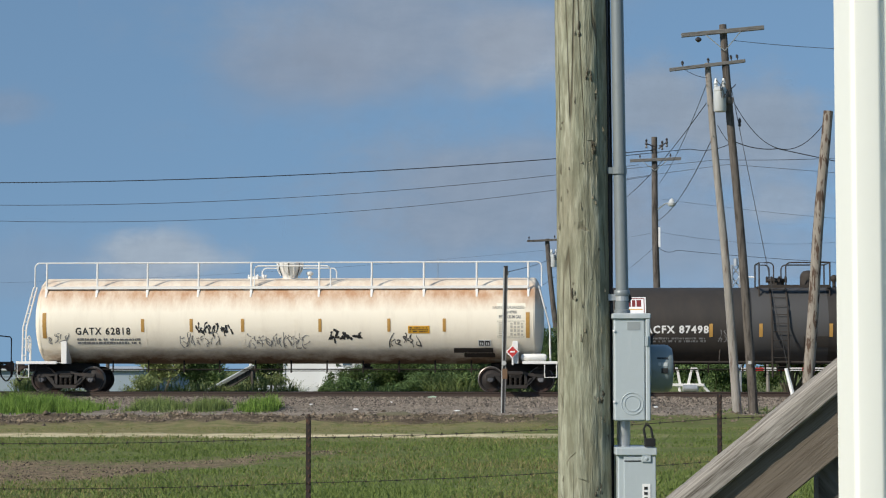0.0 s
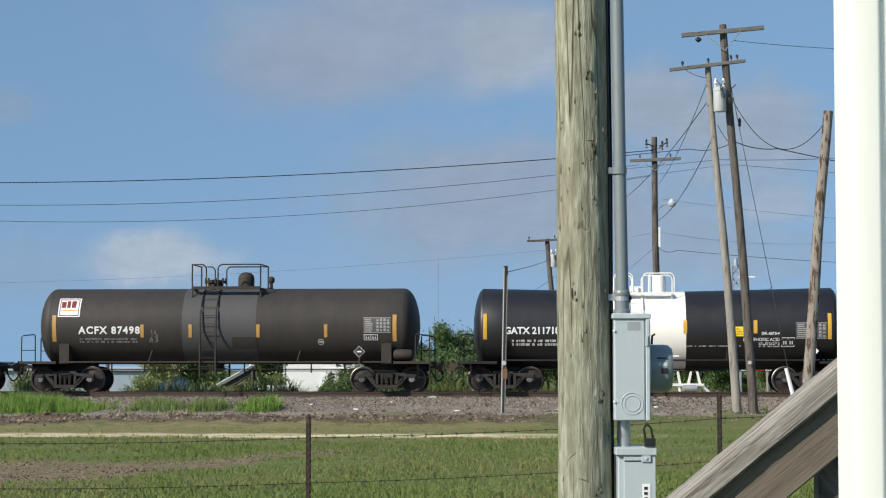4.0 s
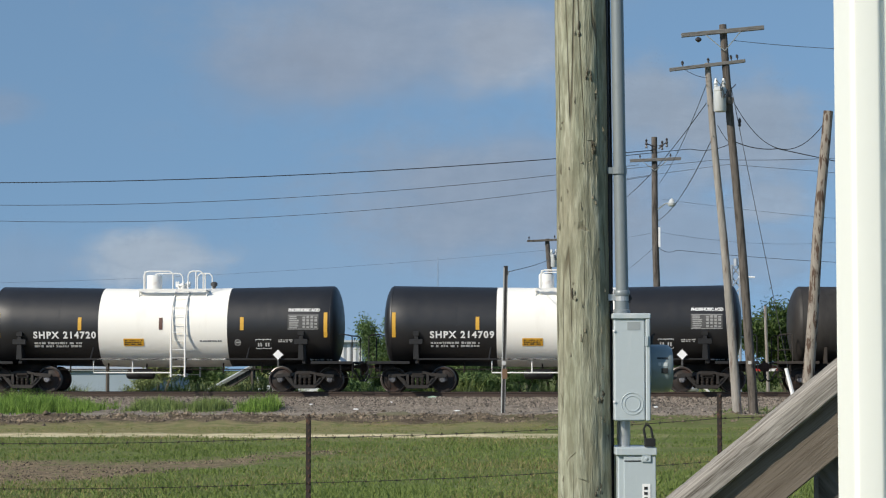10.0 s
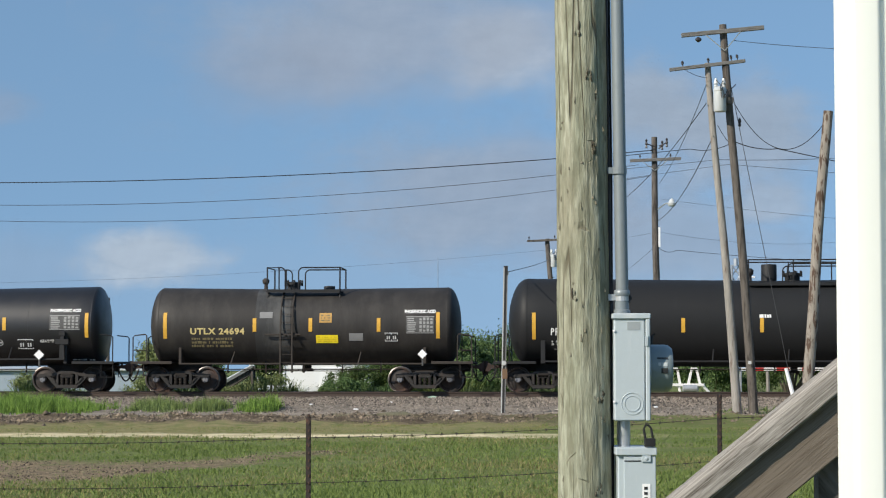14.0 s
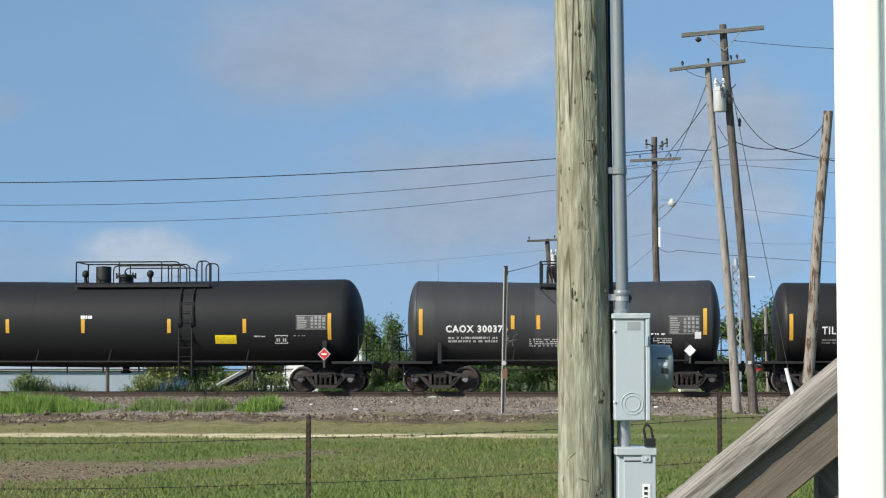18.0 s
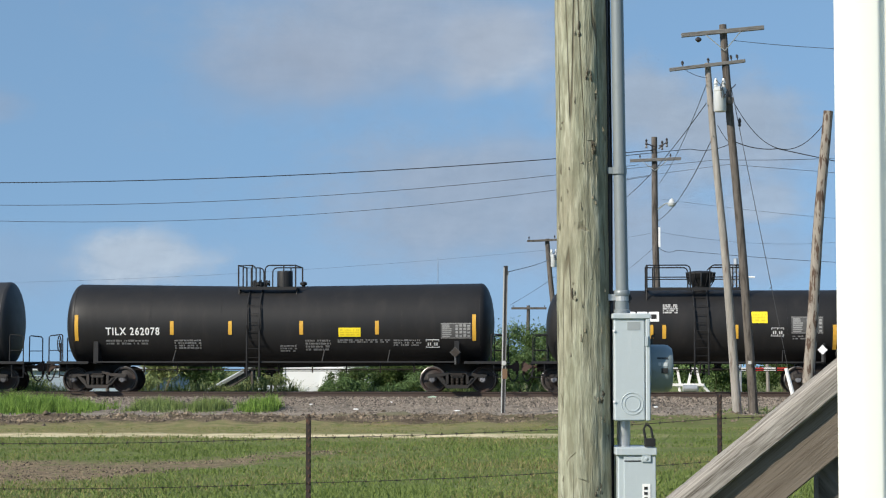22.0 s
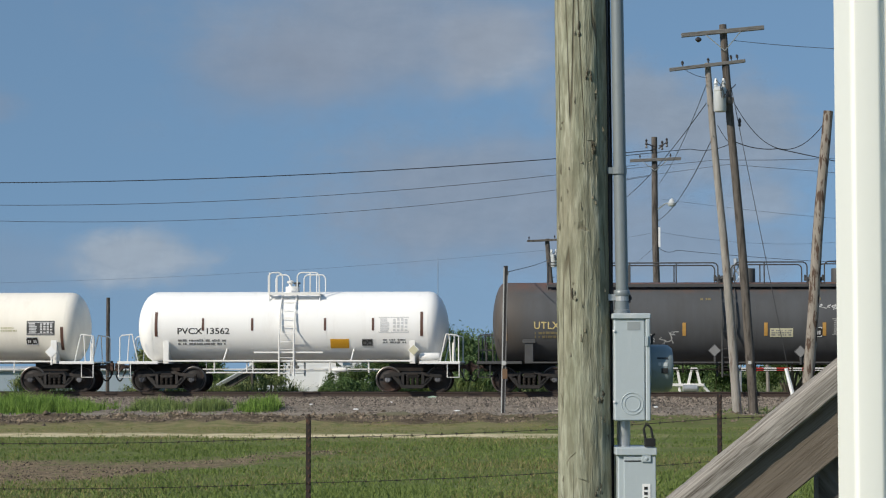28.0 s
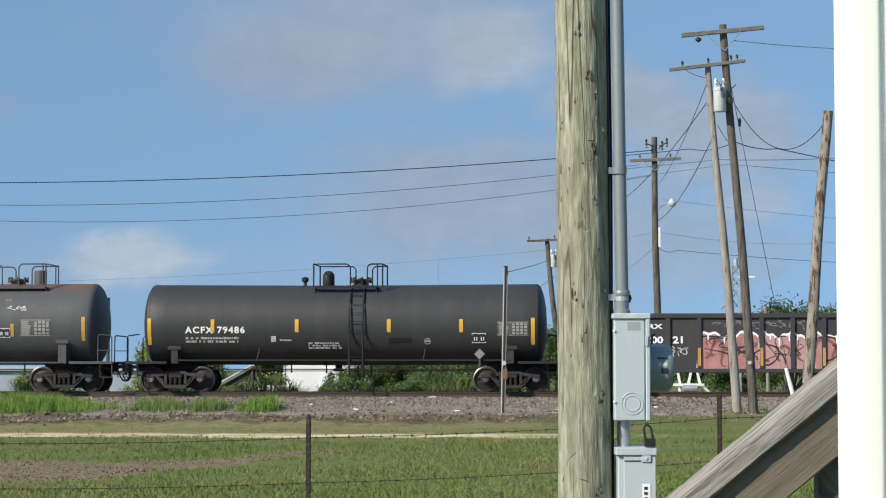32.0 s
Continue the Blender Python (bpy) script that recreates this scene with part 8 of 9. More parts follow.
# the wagon that has almost left: only its end and coupler come into view
sh = Shell(6.2, 1.45, 2.45, 0.1, 0.45)
car = car_base("black tank wagon with end platform, coupled ahead", -23.128, 5.2, 7.4)
tank(car, sh, P_BLACK)
end_gear(car, sh, -1, 5.45, 7.1, FIT_BLACK)
end_gear(car, sh, 1, 5.45, 7.1, FIT_BLACK, 0.95, False, False)
saddle(car, sh, -5.2, 0.2, 1.75, FIT_BLACK)
saddle(car, sh, 5.2, 0.2, 1.75, FIT_BLACK)
side_rail(car, sh, -5.2, 5.2, 1.1, FIT_BLACK)
top_walk(car, sh, -1.2, 1.2, 3.98, FIT_BLACK)
hoop(car, -1.2, 1.2, 3.98, 4.7, FIT_BLACK)
ladder(car, sh, -0.3, 0.3, 0.6, 3.9, FIT_BLACK)
under_gear(car, sh, -3.9, 3.9, STEEL, 0.0)

sh = Shell(8.838, 1.537, 2.54, 0, 0.36)
car = car_base("long cream-white tank wagon with rust along the top and graffiti", -5.394, 8.033, 10.038)
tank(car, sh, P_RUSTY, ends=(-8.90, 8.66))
seams(car, sh, (-5.066, -1.549, 0.241, 1.945, 5.518, ), P_RUSTY)
end_gear(car, sh, -1, 8.283, 9.758, FIT_WHITE, 0, False, True)
end_gear(car, sh, 1, 8.283, 9.52, FIT_WHITE, 0, False, False)
saddle(car, sh, -8.033, 0.2, 1.79, FIT_WHITE, 0.0)
saddle(car, sh, 8.033, 0.2, 1.79, FIT_WHITE, 0.0)
under_gear(car, sh, -6.833, 6.833, STEEL, 2.667)
top_walk(car, sh, -8.748, 8.486, 3.721, FIT_WHITE, 1.04)
hoop(car, -9.18, 8.955, 3.721, 4.594, FIT_WHITE, 1.12, (-8.748, -6.92, -5.097, -3.26, -1.368, 1.064, 2.941, 4.792, 6.667, 8.486, ), True, True, None, sides=(-1,), bar=0.036)
hoop(car, -1.287, 1.448, 3.721, 4.483, FIT_WHITE, 0.92, (), True, True, None)
bowl(car, -0.607, 0.356, 4.001, 4.67, FIT_WHITE)
hatch(car, -1.634, -1.018, 3.92, 4.162, FIT_WHITE)
brackets(car, sh, (-8.748, -6.92, -5.097, -3.26, -1.368, 1.064, 2.941, 4.792, 6.667, 8.486, ), 3.721, FIT_WHITE)
valve(car, 0.582, 4.021, 4.325, FIT_WHITE)
for x in (-8.727, 8.474,):
    reflector(car, sh, x, 1.909, 2.802, 0.13, DULL_AMBER)
for x in (-5.188, -3.446, -1.61, 1.144, 3.585, 5.538,):
    reflector(car, sh, x, 2.127, 2.584, 0.11, DULL_AMBER)
lettering(car, sh, "GATX 62818", -7.606, -5.634, 2.028, 2.286, BLACK, bold=0.02, spread=1.2)
bars(car, sh, -7.565, -5.289, 1.691, 1.929, 2, SIGN_GREY, 5)
yellow_sign(car, sh, 4.263, 5.02, 2.068, 2.326, SIGN_ORANGE, BLACK)
twin_box(car, sh, 6.73, 7.166, 1.612, 1.83, BLACK, PALE_GREY)
plate(car, sh, "faded_panel", 7.384, 8.395, 1.869, 3.12, P_FADED, "faded repainted panel", 0.004)
lettering(car, sh, "NON ODORIZED", 7.246, 8.355, 2.921, 3.02, SIGN_GREY, bold=0.0, off=0.014)
lettering(car, sh, "LIQUEFIED", 7.63, 8.10, 2.745, 2.855, SIGN_GREY, bold=0.01, off=0.014)
lettering(car, sh, "PETROLEUM GAS", 7.47, 8.23, 2.585, 2.70, SIGN_GREY, bold=0.01, off=0.014)
stencil(car, sh, 7.404, 8.355, 1.929, 2.504, P_FADED2)
placard(car, sh, 7.939, 1.414, 0.42, WHITE, RED, FIT_WHITE)
scribble(car, sh, -3.305, -1.993, 1.988, 2.445, 9, BLACK, 11, 0.055)
scribble(car, sh, -3.911, -2.436, 1.572, 2.107, 8, SIGN_GREY, 12, 0.025)
scribble(car, sh, -1.489, 0.723, 1.552, 2.107, 14, SIGN_GREY, 13, 0.025)
scribble(car, sh, 1.425, 2.646, 1.751, 2.187, 6, BLACK, 14, 0.075)
scribble(car, sh, 3.565, 4.662, 1.592, 2.068, 5, FIT_GREY, 15, 0.035)
scribble(car, sh, -8.625, -7.871, 1.711, 2.068, 4, SIGN_GREY, 16, 0.03)
# two flat brown patches low on the skin, no fittings
plate(car, sh, "brown_patch", 5.856, 7.246, 1.394, 1.552, FIT_BROWN, "")
plate(car, sh, "brown_patch", 6.213, 7.305, 1.235, 1.374, FIT_BROWN, "")
air_tank(car, 8.208, 9.141, -1.25, 1.217, 0.13, FIT_WHITE)
end_ladder(car, sh, -1, 9.258, FIT_WHITE)
end_ladder(car, sh, 1, 8.87, FIT_WHITE)

sh = Shell(6.305, 1.36, 2.342, 0, 0.55)
car = car_base("weathered brown-black tank wagon with a grey middle and a white sign", 12.426, 5.77, 7.635)
tank(car, sh, P_BROWN, (-1.525, 1.121), P_GREYBAND)
end_gear(car, sh, -1, 6.02, 7.355, FIT_BROWN, 0.95, True, False)
end_gear(car, sh, 1, 6.02, 7.355, FIT_BROWN, 0.95, True, False)
saddle(car, sh, -5.77, 0.36, 1.713, FIT_BROWN, 0.0)
saddle(car, sh, 5.77, 0.36, 1.713, FIT_BROWN, 0.0)
side_rail(car, sh, -5.77, 5.77, 1.058, FIT_BROWN, (-2.691, 2.619, ))
under_gear(car, sh, -4.57, 4.57, STEEL, -0.365)
ladder(car, sh, -0.846, -0.286, 0.522, 3.675, FIT_BROWN, 11)
top_walk(car, sh, -1.238, 1.221, 3.721, FIT_BROWN)
hoop(car, -1.238, -0.733, 3.721, 4.543, FIT_BROWN, 0.92, (), False, True, None)
hoop(car, -0.31, 1.221, 3.721, 4.543, FIT_BROWN, 0.92, (), True, False, None)
hatch(car, -0.916, -0.202, 3.636, 4.04, FIT_BROWN)
drum(car, 0.268, 0.858, 3.676, 4.304, FIT_BROWN, True)
valve(car, 1.469, 3.635, 4.142, FIT_BROWN)
for x in (-6.125, 6.058,):
    reflector(car, sh, x, 1.793, 2.727, 0.14, DULL_AMBER)
for x in (-2.953, -1.224, 1.201, 3.615,):
    reflector(car, sh, x, 1.932, 2.389, 0.12, DULL_AMBER)
lettering(car, sh, "ACFX 87498", -5.254, -3.034, 2.051, 2.329, LETTER, bold=0.035, spread=1.22)
bars(car, sh, -5.214, -3.134, 1.733, 1.932, 2, DIM_WHITE, 6)
plate(car, sh, "company_sign", -6.003, -5.214, 2.667, 3.324, WHITE, "white square company sign with dark red marks")
for a, b, c, d in ((-5.96, -5.257, 3.26, 3.29), (-5.96, -5.257, 2.70, 2.73), (-5.96, -5.93, 2.73, 3.26), (-5.287, -5.257, 2.73, 3.26)):
    plate(car, sh, "sign_border", a, b, c, d, DARK_RED, "", 0.015)
plate(car, sh, "sign_mark", -5.902, -5.74, 2.986, 3.205, DARK_RED, "", 0.016)
plate(car, sh, "sign_mark", -5.699, -5.578, 2.986, 3.225, DARK_RED, "", 0.016)
plate(car, sh, "sign_mark", -5.537, -5.376, 2.986, 3.225, DARK_RED, "", 0.016)
plate(car, sh, "sign_line", -5.902, -5.335, 2.88, 2.91, SIGN_ORANGE, "", 0.016)
stencil(car, sh, 4.947, 5.919, 2.091, 2.628, STENCIL)
twin_box(car, sh, 4.967, 5.463, 1.832, 2.031, BLACK, PALE_GREY)
round_mark(car, sh, 3.436, 1.773, 0.11, DULL_WHITE)
placard(car, sh, 4.83, 1.42, 0.40, DULL_WHITE, BLACK, FIT_BROWN)
air_tank(car, 5.996, 6.71, -1.25, 1.317, 0.19, FIT_BROWN)
scribble(car, sh, -2.711, -2.389, 1.773, 2.17, 2, DIM_WHITE, 21, 0.03)
plate(car, sh, "patch", 0.26, 1.141, 1.574, 1.952, P_BROWN, "")

sh = Shell(6.109, 1.411, 2.272, 0.14, 0.38)
car = car_base("black tank wagon with a white middle band and sagging middle", 27.711, 5.35, 7.269)
tank(car, sh, P_GLOSS, (-1.796, 1.001), P_WHITEBAND)
end_gear(car, sh, -1, 5.6, 6.989, FIT_BLACK, 0.95, True, False)
end_gear(car, sh, 1, 5.6, 6.989, FIT_BLACK, 0.95, True, False)
saddle(car, sh, -5.35, 0.14, 1.871, FIT_BLACK, 0.0)
saddle(car, sh, 5.35, 0.14, 1.871, FIT_BLACK, 0.0)
side_rail(car, sh, -5.35, 5.35, 1.117, FIT_BLACK, (-3.144, 2.389, ))
under_gear(car, sh, -4.15, 4.15, STEEL, 0.084)
ladder(car, sh, -1.002, -0.501, 0.443, 3.513, FIT_WHITE, 11)
top_walk(car, sh, -1.438, 0.54, 3.48, FIT_WHITE)
hoop(car, -1.498, -0.831, 3.48, 4.182, FIT_WHITE, 0.92, (-1.155, ), True, True, None)
hoop(car, -0.488, 0.621, 3.48, 4.182, FIT_WHITE, 0.92, (-0.226, ), True, True, None)
hatch(car, -0.896, -0.487, 3.392, 3.716, FIT_WHITE)
drum(car, -0.12, 0.35, 3.453, 4.142, FIT_WHITE, False)
side_rail(car, sh, -1.675, 0.751, 1.256, FIT_WHITE)
for x in (-6.032, 5.967,):
    reflector(car, sh, x, 1.851, 2.746, 0.13, AMBER)
for x in (-3.365, -1.876, 0.971, 3.405,):
    reflector(car, sh, x, 2.05, 2.507, 0.13, AMBER)
lettering(car, sh, "GATX 211718", -5.344, -3.406, 2.03, 2.288, LETTER, bold=0.03)
bars(car, sh, -5.081, -3.386, 1.613, 1.871, 2, DULL_WHITE, 8)
bars(car, sh, -2.882, -1.876, 1.633, 1.732, 2, DULL_WHITE, 9)
yellow_sign(car, sh, 2.448, 3.226, 1.951, 2.288, SIGN_YELLOW, SIGN_ORANGE)
lettering(car, sh, "SR-8754", 3.624, 4.24, 2, 2.1, LETTER, bold=0.02)
lettering(car, sh, "PHOSPHORIC ACID", 2.987, 4.24, 1.782, 1.901, LETTER, bold=0.01)
bars(car, sh, 3.524, 4.24, 1.573, 1.752, 3, DULL_WHITE, 10)
twin_box(car, sh, 4.3, 4.757, 1.593, 1.911, BLACK, PALE_GREY)
stencil(car, sh, 4.797, 5.868, 1.871, 2.428, STENCIL)
placard(car, sh, 5.392, 1.435, 0.36, WHITE, None, FIT_GREY)
bars(car, sh, 5.333, 6.165, 1.117, 1.157, 1, WHITE, 2)
bars(car, sh, 1.031, 2.927, 1.593, 1.633, 1, DULL_WHITE, 3)

sh = Shell(5.994, 1.413, 2.376, 0.1, 0.36)
car = car_base("glossy black tank wagon with a wide white middle band", 42.223, 5.088, 7.134)
tank(car, sh, P_GLOSS, (-2.289, 2.341), P_WHITEBAND)
end_gear(car, sh, -1, 5.338, 6.854, FIT_BLACK, 0.95, False, False)
end_gear(car, sh, 1, 5.338, 6.854, FIT_BLACK, 0.95, False, False)
saddle(car, sh, -5.088, 0.12, 1.871, FIT_BLACK, 0.0)
saddle(car, sh, 5.088, 0.12, 1.871, FIT_BLACK, 0.0)
lift_lug(car, sh, -5.12, 1.157, 2.11, FIT_BLACK)
lift_lug(car, sh, 4.986, 1.137, 2.129, FIT_BLACK)
side_rail(car, sh, -5.088, 5.088, 1.157, FIT_BLACK, (-2.551, 3.051, ))
under_gear(car, sh, -3.888, 3.888, STEEL, 0.664)
ladder(car, sh, 0.358, 0.859, 0.522, 3.675, FIT_WHITE, 11)
top_walk(car, sh, -0.93, 1.516, 3.641, FIT_WHITE)
hoop(car, -0.748, 0.304, 3.641, 4.303, FIT_WHITE, 0.92, (-0.707, ), True, True, None)
hoop(car, 0.85, 1.395, 3.641, 4.303, FIT_WHITE, 0.92, (1.132, ), True, True, None)
drum(car, -0.83, -0.277, 3.595, 4.203, FIT_WHITE, False)
hatch(car, 0.255, 0.725, 3.575, 3.919, FIT_WHITE)
valve(car, 1.624, 3.595, 3.959, FIT_GREY)
side_rail(car, sh, -2.309, 2.311, 1.157, FIT_WHITE)
under_walk(car, -2.45, 0.36, 0.681, FIT_WHITE)
air_tank(car, -1.35, -0.3, -1.0, 0.62, 0.17, FIT_BLACK)
for x in (-5.911, 5.851,):
    reflector(car, sh, x, 1.931, 2.805, 0.13, AMBER)
for x in (-2.955, 2.871,):
    reflector(car, sh, x, 2.189, 2.646, 0.13, AMBER)
for x in (-0.034,):
    reflector(car, sh, x, 2.209, 2.626, 0.13, MAROON)
lettering(car, sh, "SHPX 214720", -4.634, -2.369, 1.891, 2.149, LETTER, bold=0.035, spread=1.22)
bars(car, sh, -4.613, -2.894, 1.573, 1.792, 2, DULL_WHITE, 12)
yellow_sign(car, sh, -1.382, -0.657, 1.633, 1.891, SIGN_ORANGE, BLACK)
lettering(car, sh, "PHOSPHORIC ACID", 4.528, 5.642, 2.835, 2.954, LETTER, bold=0.05)
stencil(car, sh, 4.508, 5.602, 2.209, 2.726, STENCIL)
twin_box(car, sh, 3.351, 3.91, 1.534, 1.871, BLACK, PALE_GREY)
placard(car, sh, 4.189, 1.315, 0.36, WHITE, None, FIT_GREY)
round_mark(car, sh, 2.711, 1.752, 0.11, DULL_WHITE)
bars(car, sh, 4.169, 4.727, 1.752, 1.871, 2, DULL_WHITE, 15)
bars(car, sh, 1.35, 2.191, 1.772, 1.851, 1, SIGN_GREY, 16)
bars(car, sh, 5.224, 6.02, 1.117, 1.177, 1, WHITE, 17)

sh = Shell(5.994, 1.413, 2.376, 0.1, 0.36)
car = car_base("glossy black tank wagon with a wide white middle band", 56.406, 5.088, 7.134)
tank(car, sh, P_GLOSS, (-2.289, 2.341), P_WHITEBAND)
end_gear(car, sh, -1, 5.338, 6.854, FIT_BLACK, 0.95, False, False)
end_gear(car, sh, 1, 5.338, 6.854, FIT_BLACK, 0.95, False, False)
saddle(car, sh, -5.088, 0.12, 1.871, FIT_BLACK, 0.0)
saddle(car, sh, 5.088, 0.12, 1.871, FIT_BLACK, 0.0)
lift_lug(car, sh, -5.12, 1.157, 2.11, FIT_BLACK)
lift_lug(car, sh, 4.986, 1.137, 2.129, FIT_BLACK)
side_rail(car, sh, -5.088, 5.088, 1.157, FIT_BLACK, (-2.551, 3.051, ))
under_gear(car, sh, -3.888, 3.888, STEEL, 0.664)
ladder(car, sh, 0.358, 0.859, 0.522, 3.675, FIT_WHITE, 11)
top_walk(car, sh, -0.93, 1.516, 3.641, FIT_WHITE)
hoop(car, -0.748, 0.304, 3.641, 4.303, FIT_WHITE, 0.92, (-0.707, ), True, True, None)
hoop(car, 0.85, 1.395, 3.641, 4.303, FIT_WHITE, 0.92, (1.132, ), True, True, None)
drum(car, -0.83, -0.277, 3.595, 4.203, FIT_WHITE, False)
hatch(car, 0.255, 0.725, 3.575, 3.919, FIT_WHITE)
valve(car, 1.624, 3.595, 3.959, FIT_GREY)
side_rail(car, sh, -2.309, 2.311, 1.157, FIT_WHITE)
under_walk(car, -2.45, 0.36, 0.681, FIT_WHITE)
air_tank(car, -1.35, -0.3, -1.0, 0.62, 0.17, FIT_BLACK)
for x in (-5.911, 5.851,):
    reflector(car, sh, x, 1.931, 2.805, 0.13, AMBER)
for x in (-2.955, 2.871,):
    reflector(car, sh, x, 2.189, 2.646, 0.13, AMBER)
for x in (-0.034,):
    reflector(car, sh, x, 2.209, 2.626, 0.13, MAROON)
lettering(car, sh, "SHPX 214709", -4.634, -2.369, 1.891, 2.149, LETTER, bold=0.035, spread=1.22)
bars(car, sh, -4.613, -2.894, 1.573, 1.792, 2, DULL_WHITE, 13)
yellow_sign(car, sh, -1.382, -0.657, 1.633, 1.891, SIGN_ORANGE, BLACK)
lettering(car, sh, "PHOSPHORIC ACID", 4.528, 5.642, 2.835, 2.954, LETTER, bold=0.05)
stencil(car, sh, 4.508, 5.602, 2.209, 2.726, STENCIL)
twin_box(car, sh, 3.351, 3.91, 1.534, 1.871, BLACK, PALE_GREY)
placard(car, sh, 4.189, 1.315, 0.36, WHITE, None, FIT_GREY)
round_mark(car, sh, 2.711, 1.752, 0.11, DULL_WHITE)
bars(car, sh, 4.169, 4.727, 1.752, 1.871, 2, DULL_WHITE, 15)
bars(car, sh, 1.35, 2.191, 1.772, 1.851, 1, SIGN_GREY, 16)
bars(car, sh, 5.224, 6.02, 1.117, 1.177, 1, WHITE, 17)

sh = Shell(5.136, 1.366, 2.368, 0.06, 0.45)
car = car_base("dusty black tank wagon with yellow lettering and a stained middle", 69.958, 4.361, 6.366)
tank(car, sh, P_DUSTY, (-1.655, -0.418), P_STAIN)
end_gear(car, sh, -1, 4.611, 6.086, FIT_BROWN, 0.95, True, False)
end_gear(car, sh, 1, 4.611, 6.086, FIT_BROWN, 0.95, True, False)
saddle(car, sh, -4.361, 0.1, 1.574, FIT_BROWN, 0.0)
saddle(car, sh, 4.361, 0.1, 1.574, FIT_BROWN, 0.0)
side_rail(car, sh, -4.361, 4.361, 0.998, FIT_BROWN, (-2.494, 2.027, ))
under_gear(car, sh, -3.161, 3.161, STEEL, 0.064)
ladder(car, sh, -0.728, -0.31, 0.681, 3.675, FIT_BROWN, 11)
top_walk(car, sh, -1.29, 1.314, 3.601, FIT_BLACK)
hoop(car, -1.29, -0.648, 3.601, 4.423, FIT_BLACK, 0.92, (-0.869, ), False, True, None)
hoop(car, -0.167, 1.314, 3.601, 4.423, FIT_BLACK, 0.92, (), True, False, None)
hatch(car, -0.768, -0.159, 3.575, 3.959, FIT_BLACK)
valve(car, -1.479, 3.635, 4.081, FIT_BROWN)
drum(car, 0.631, 1.036, 3.595, 3.797, FIT_BLACK, False)
for x in (-4.88, 4.837,):
    reflector(car, sh, x, 1.892, 2.807, 0.13, AMBER)
for x in (-1.675, 0.318, 2.741,):
    reflector(car, sh, x, 2.13, 2.608, 0.13, AMBER)
lettering(car, sh, "UTLX 24694", -3.976, -2.035, 2.031, 2.269, YELLOW_LET, bold=0.035, spread=1.12)
bars(car, sh, -3.936, -2.454, 1.574, 1.951, 3, FADED_YELLOW, 20)
yellow_sign(car, sh, 0.517, 1.293, 1.733, 2.011, SIGN_YELLOW, SIGN_INK)
yellow_sign(car, sh, 0.637, 1.074, 2.448, 2.787, DULL_AMBER, FADED_YELLOW)
plate(car, sh, "grey_sign", 1.69, 2.186, 1.812, 2.071, SIGN_GREY, "")
plate(car, sh, "grey_sign", -1.495, -1.036, 2.608, 2.826, SIGN_GREY, "")
twin_box(car, sh, 2.959, 3.414, 1.792, 2.091, BLACK, PALE_GREY)
lettering(car, sh, "PHOSPHORIC ACID", 3.66, 4.76, 2.775, 2.90, LETTER, bold=0.05)
stencil(car, sh, 3.711, 4.699, 2.071, 2.667, STENCIL)
side_rail(car, sh, -1.296, -0.02, 2.031, FIT_BROWN)
placard(car, sh, 4.304, 1.336, 0.33, WHITE, None, FIT_GREY)

sh = Shell(8.691, 1.538, 2.501, 0.1, 0.68)
car = car_base("very long matt black tank wagon with a long top platform", 86.621, 8.124, 10.151)
tank(car, sh, P_MATT)
end_gear(car, sh, -1, 8.374, 9.871, FIT_BLACK, 0.95, True, False)
end_gear(car, sh, 1, 8.374, 9.871, FIT_BLACK, 0.95, True, False)
saddle(car, sh, -8.124, 0.16, 1.81, FIT_BLACK, 0.0)
saddle(car, sh, 8.124, 0.16, 1.81, FIT_BLACK, 0.0)
side_rail(car, sh, -8.124, 8.124, 1.077, FIT_BLACK, (-5.448, -2.227, 0.392, 5.335, ))
under_gear(car, sh, -6.924, 6.924, STEEL, 0.722)
ladder(car, sh, 2.935, 3.395, 0.523, 3.878, FIT_BLACK, 11)
top_walk(car, sh, -0.919, 3.917, 3.801, FIT_BLACK)
hoop(car, -0.919, 2.848, 3.801, 4.644, FIT_BLACK, 0.92, (0.644, 2.182, ), False, True, None)
hoop(car, 0.441, 3.09, 3.801, 4.503, FIT_BLACK, 0.92, (2.424, ), True, True, None)
hoop(car, 3.453, 3.917, 3.801, 4.664, FIT_BLACK, 0.92, (3.635, ), True, True, None)
valve(car, -0.797, 3.859, 4.385, FIT_BLACK)
drum(car, -0.407, 0.147, 3.839, 4.528, FIT_BLACK, False)
hatch(car, 0.353, 1.029, 3.839, 4.243, FIT_BLACK)
valve(car, 1.582, 3.859, 4.385, FIT_BLACK)
for x in (-8.442, 8.296,):
    reflector(car, sh, x, 1.85, 2.782, 0.13, AMBER)
for x in (-5.794, -3.238, -0.513, 2.579, 5.276,):
    reflector(car, sh, x, 2.088, 2.583, 0.13, AMBER)
lettering(car, sh, "PPRX 55194", -7.85, -6.282, 1.988, 2.246, LETTER, bold=0.02, spread=1.22)
bars(car, sh, -7.83, -6.037, 1.632, 1.83, 2, DULL_WHITE, 22)
bars(car, sh, -7.728, -7.116, 1.473, 1.533, 1, DIM_WHITE, 23)
yellow_sign(car, sh, 4.219, 4.977, 1.711, 2.008, SIGN_YELLOW, SIGN_INK)
stencil(car, sh, 7.106, 8.197, 2.207, 2.703, STENCIL)
twin_box(car, sh, 6.351, 6.808, 1.711, 2.008, BLACK, PALE_GREY)
placard(car, sh, 8.118, 1.334, 0.44, WHITE, RED, FIT_GREY)
bars(car, sh, -0.594, -0.171, 2.564, 2.742, 1, WHITE, 24)
bars(car, sh, 5.614, 6.032, 1.929, 2.008, 1, DULL_WHITE, 25)
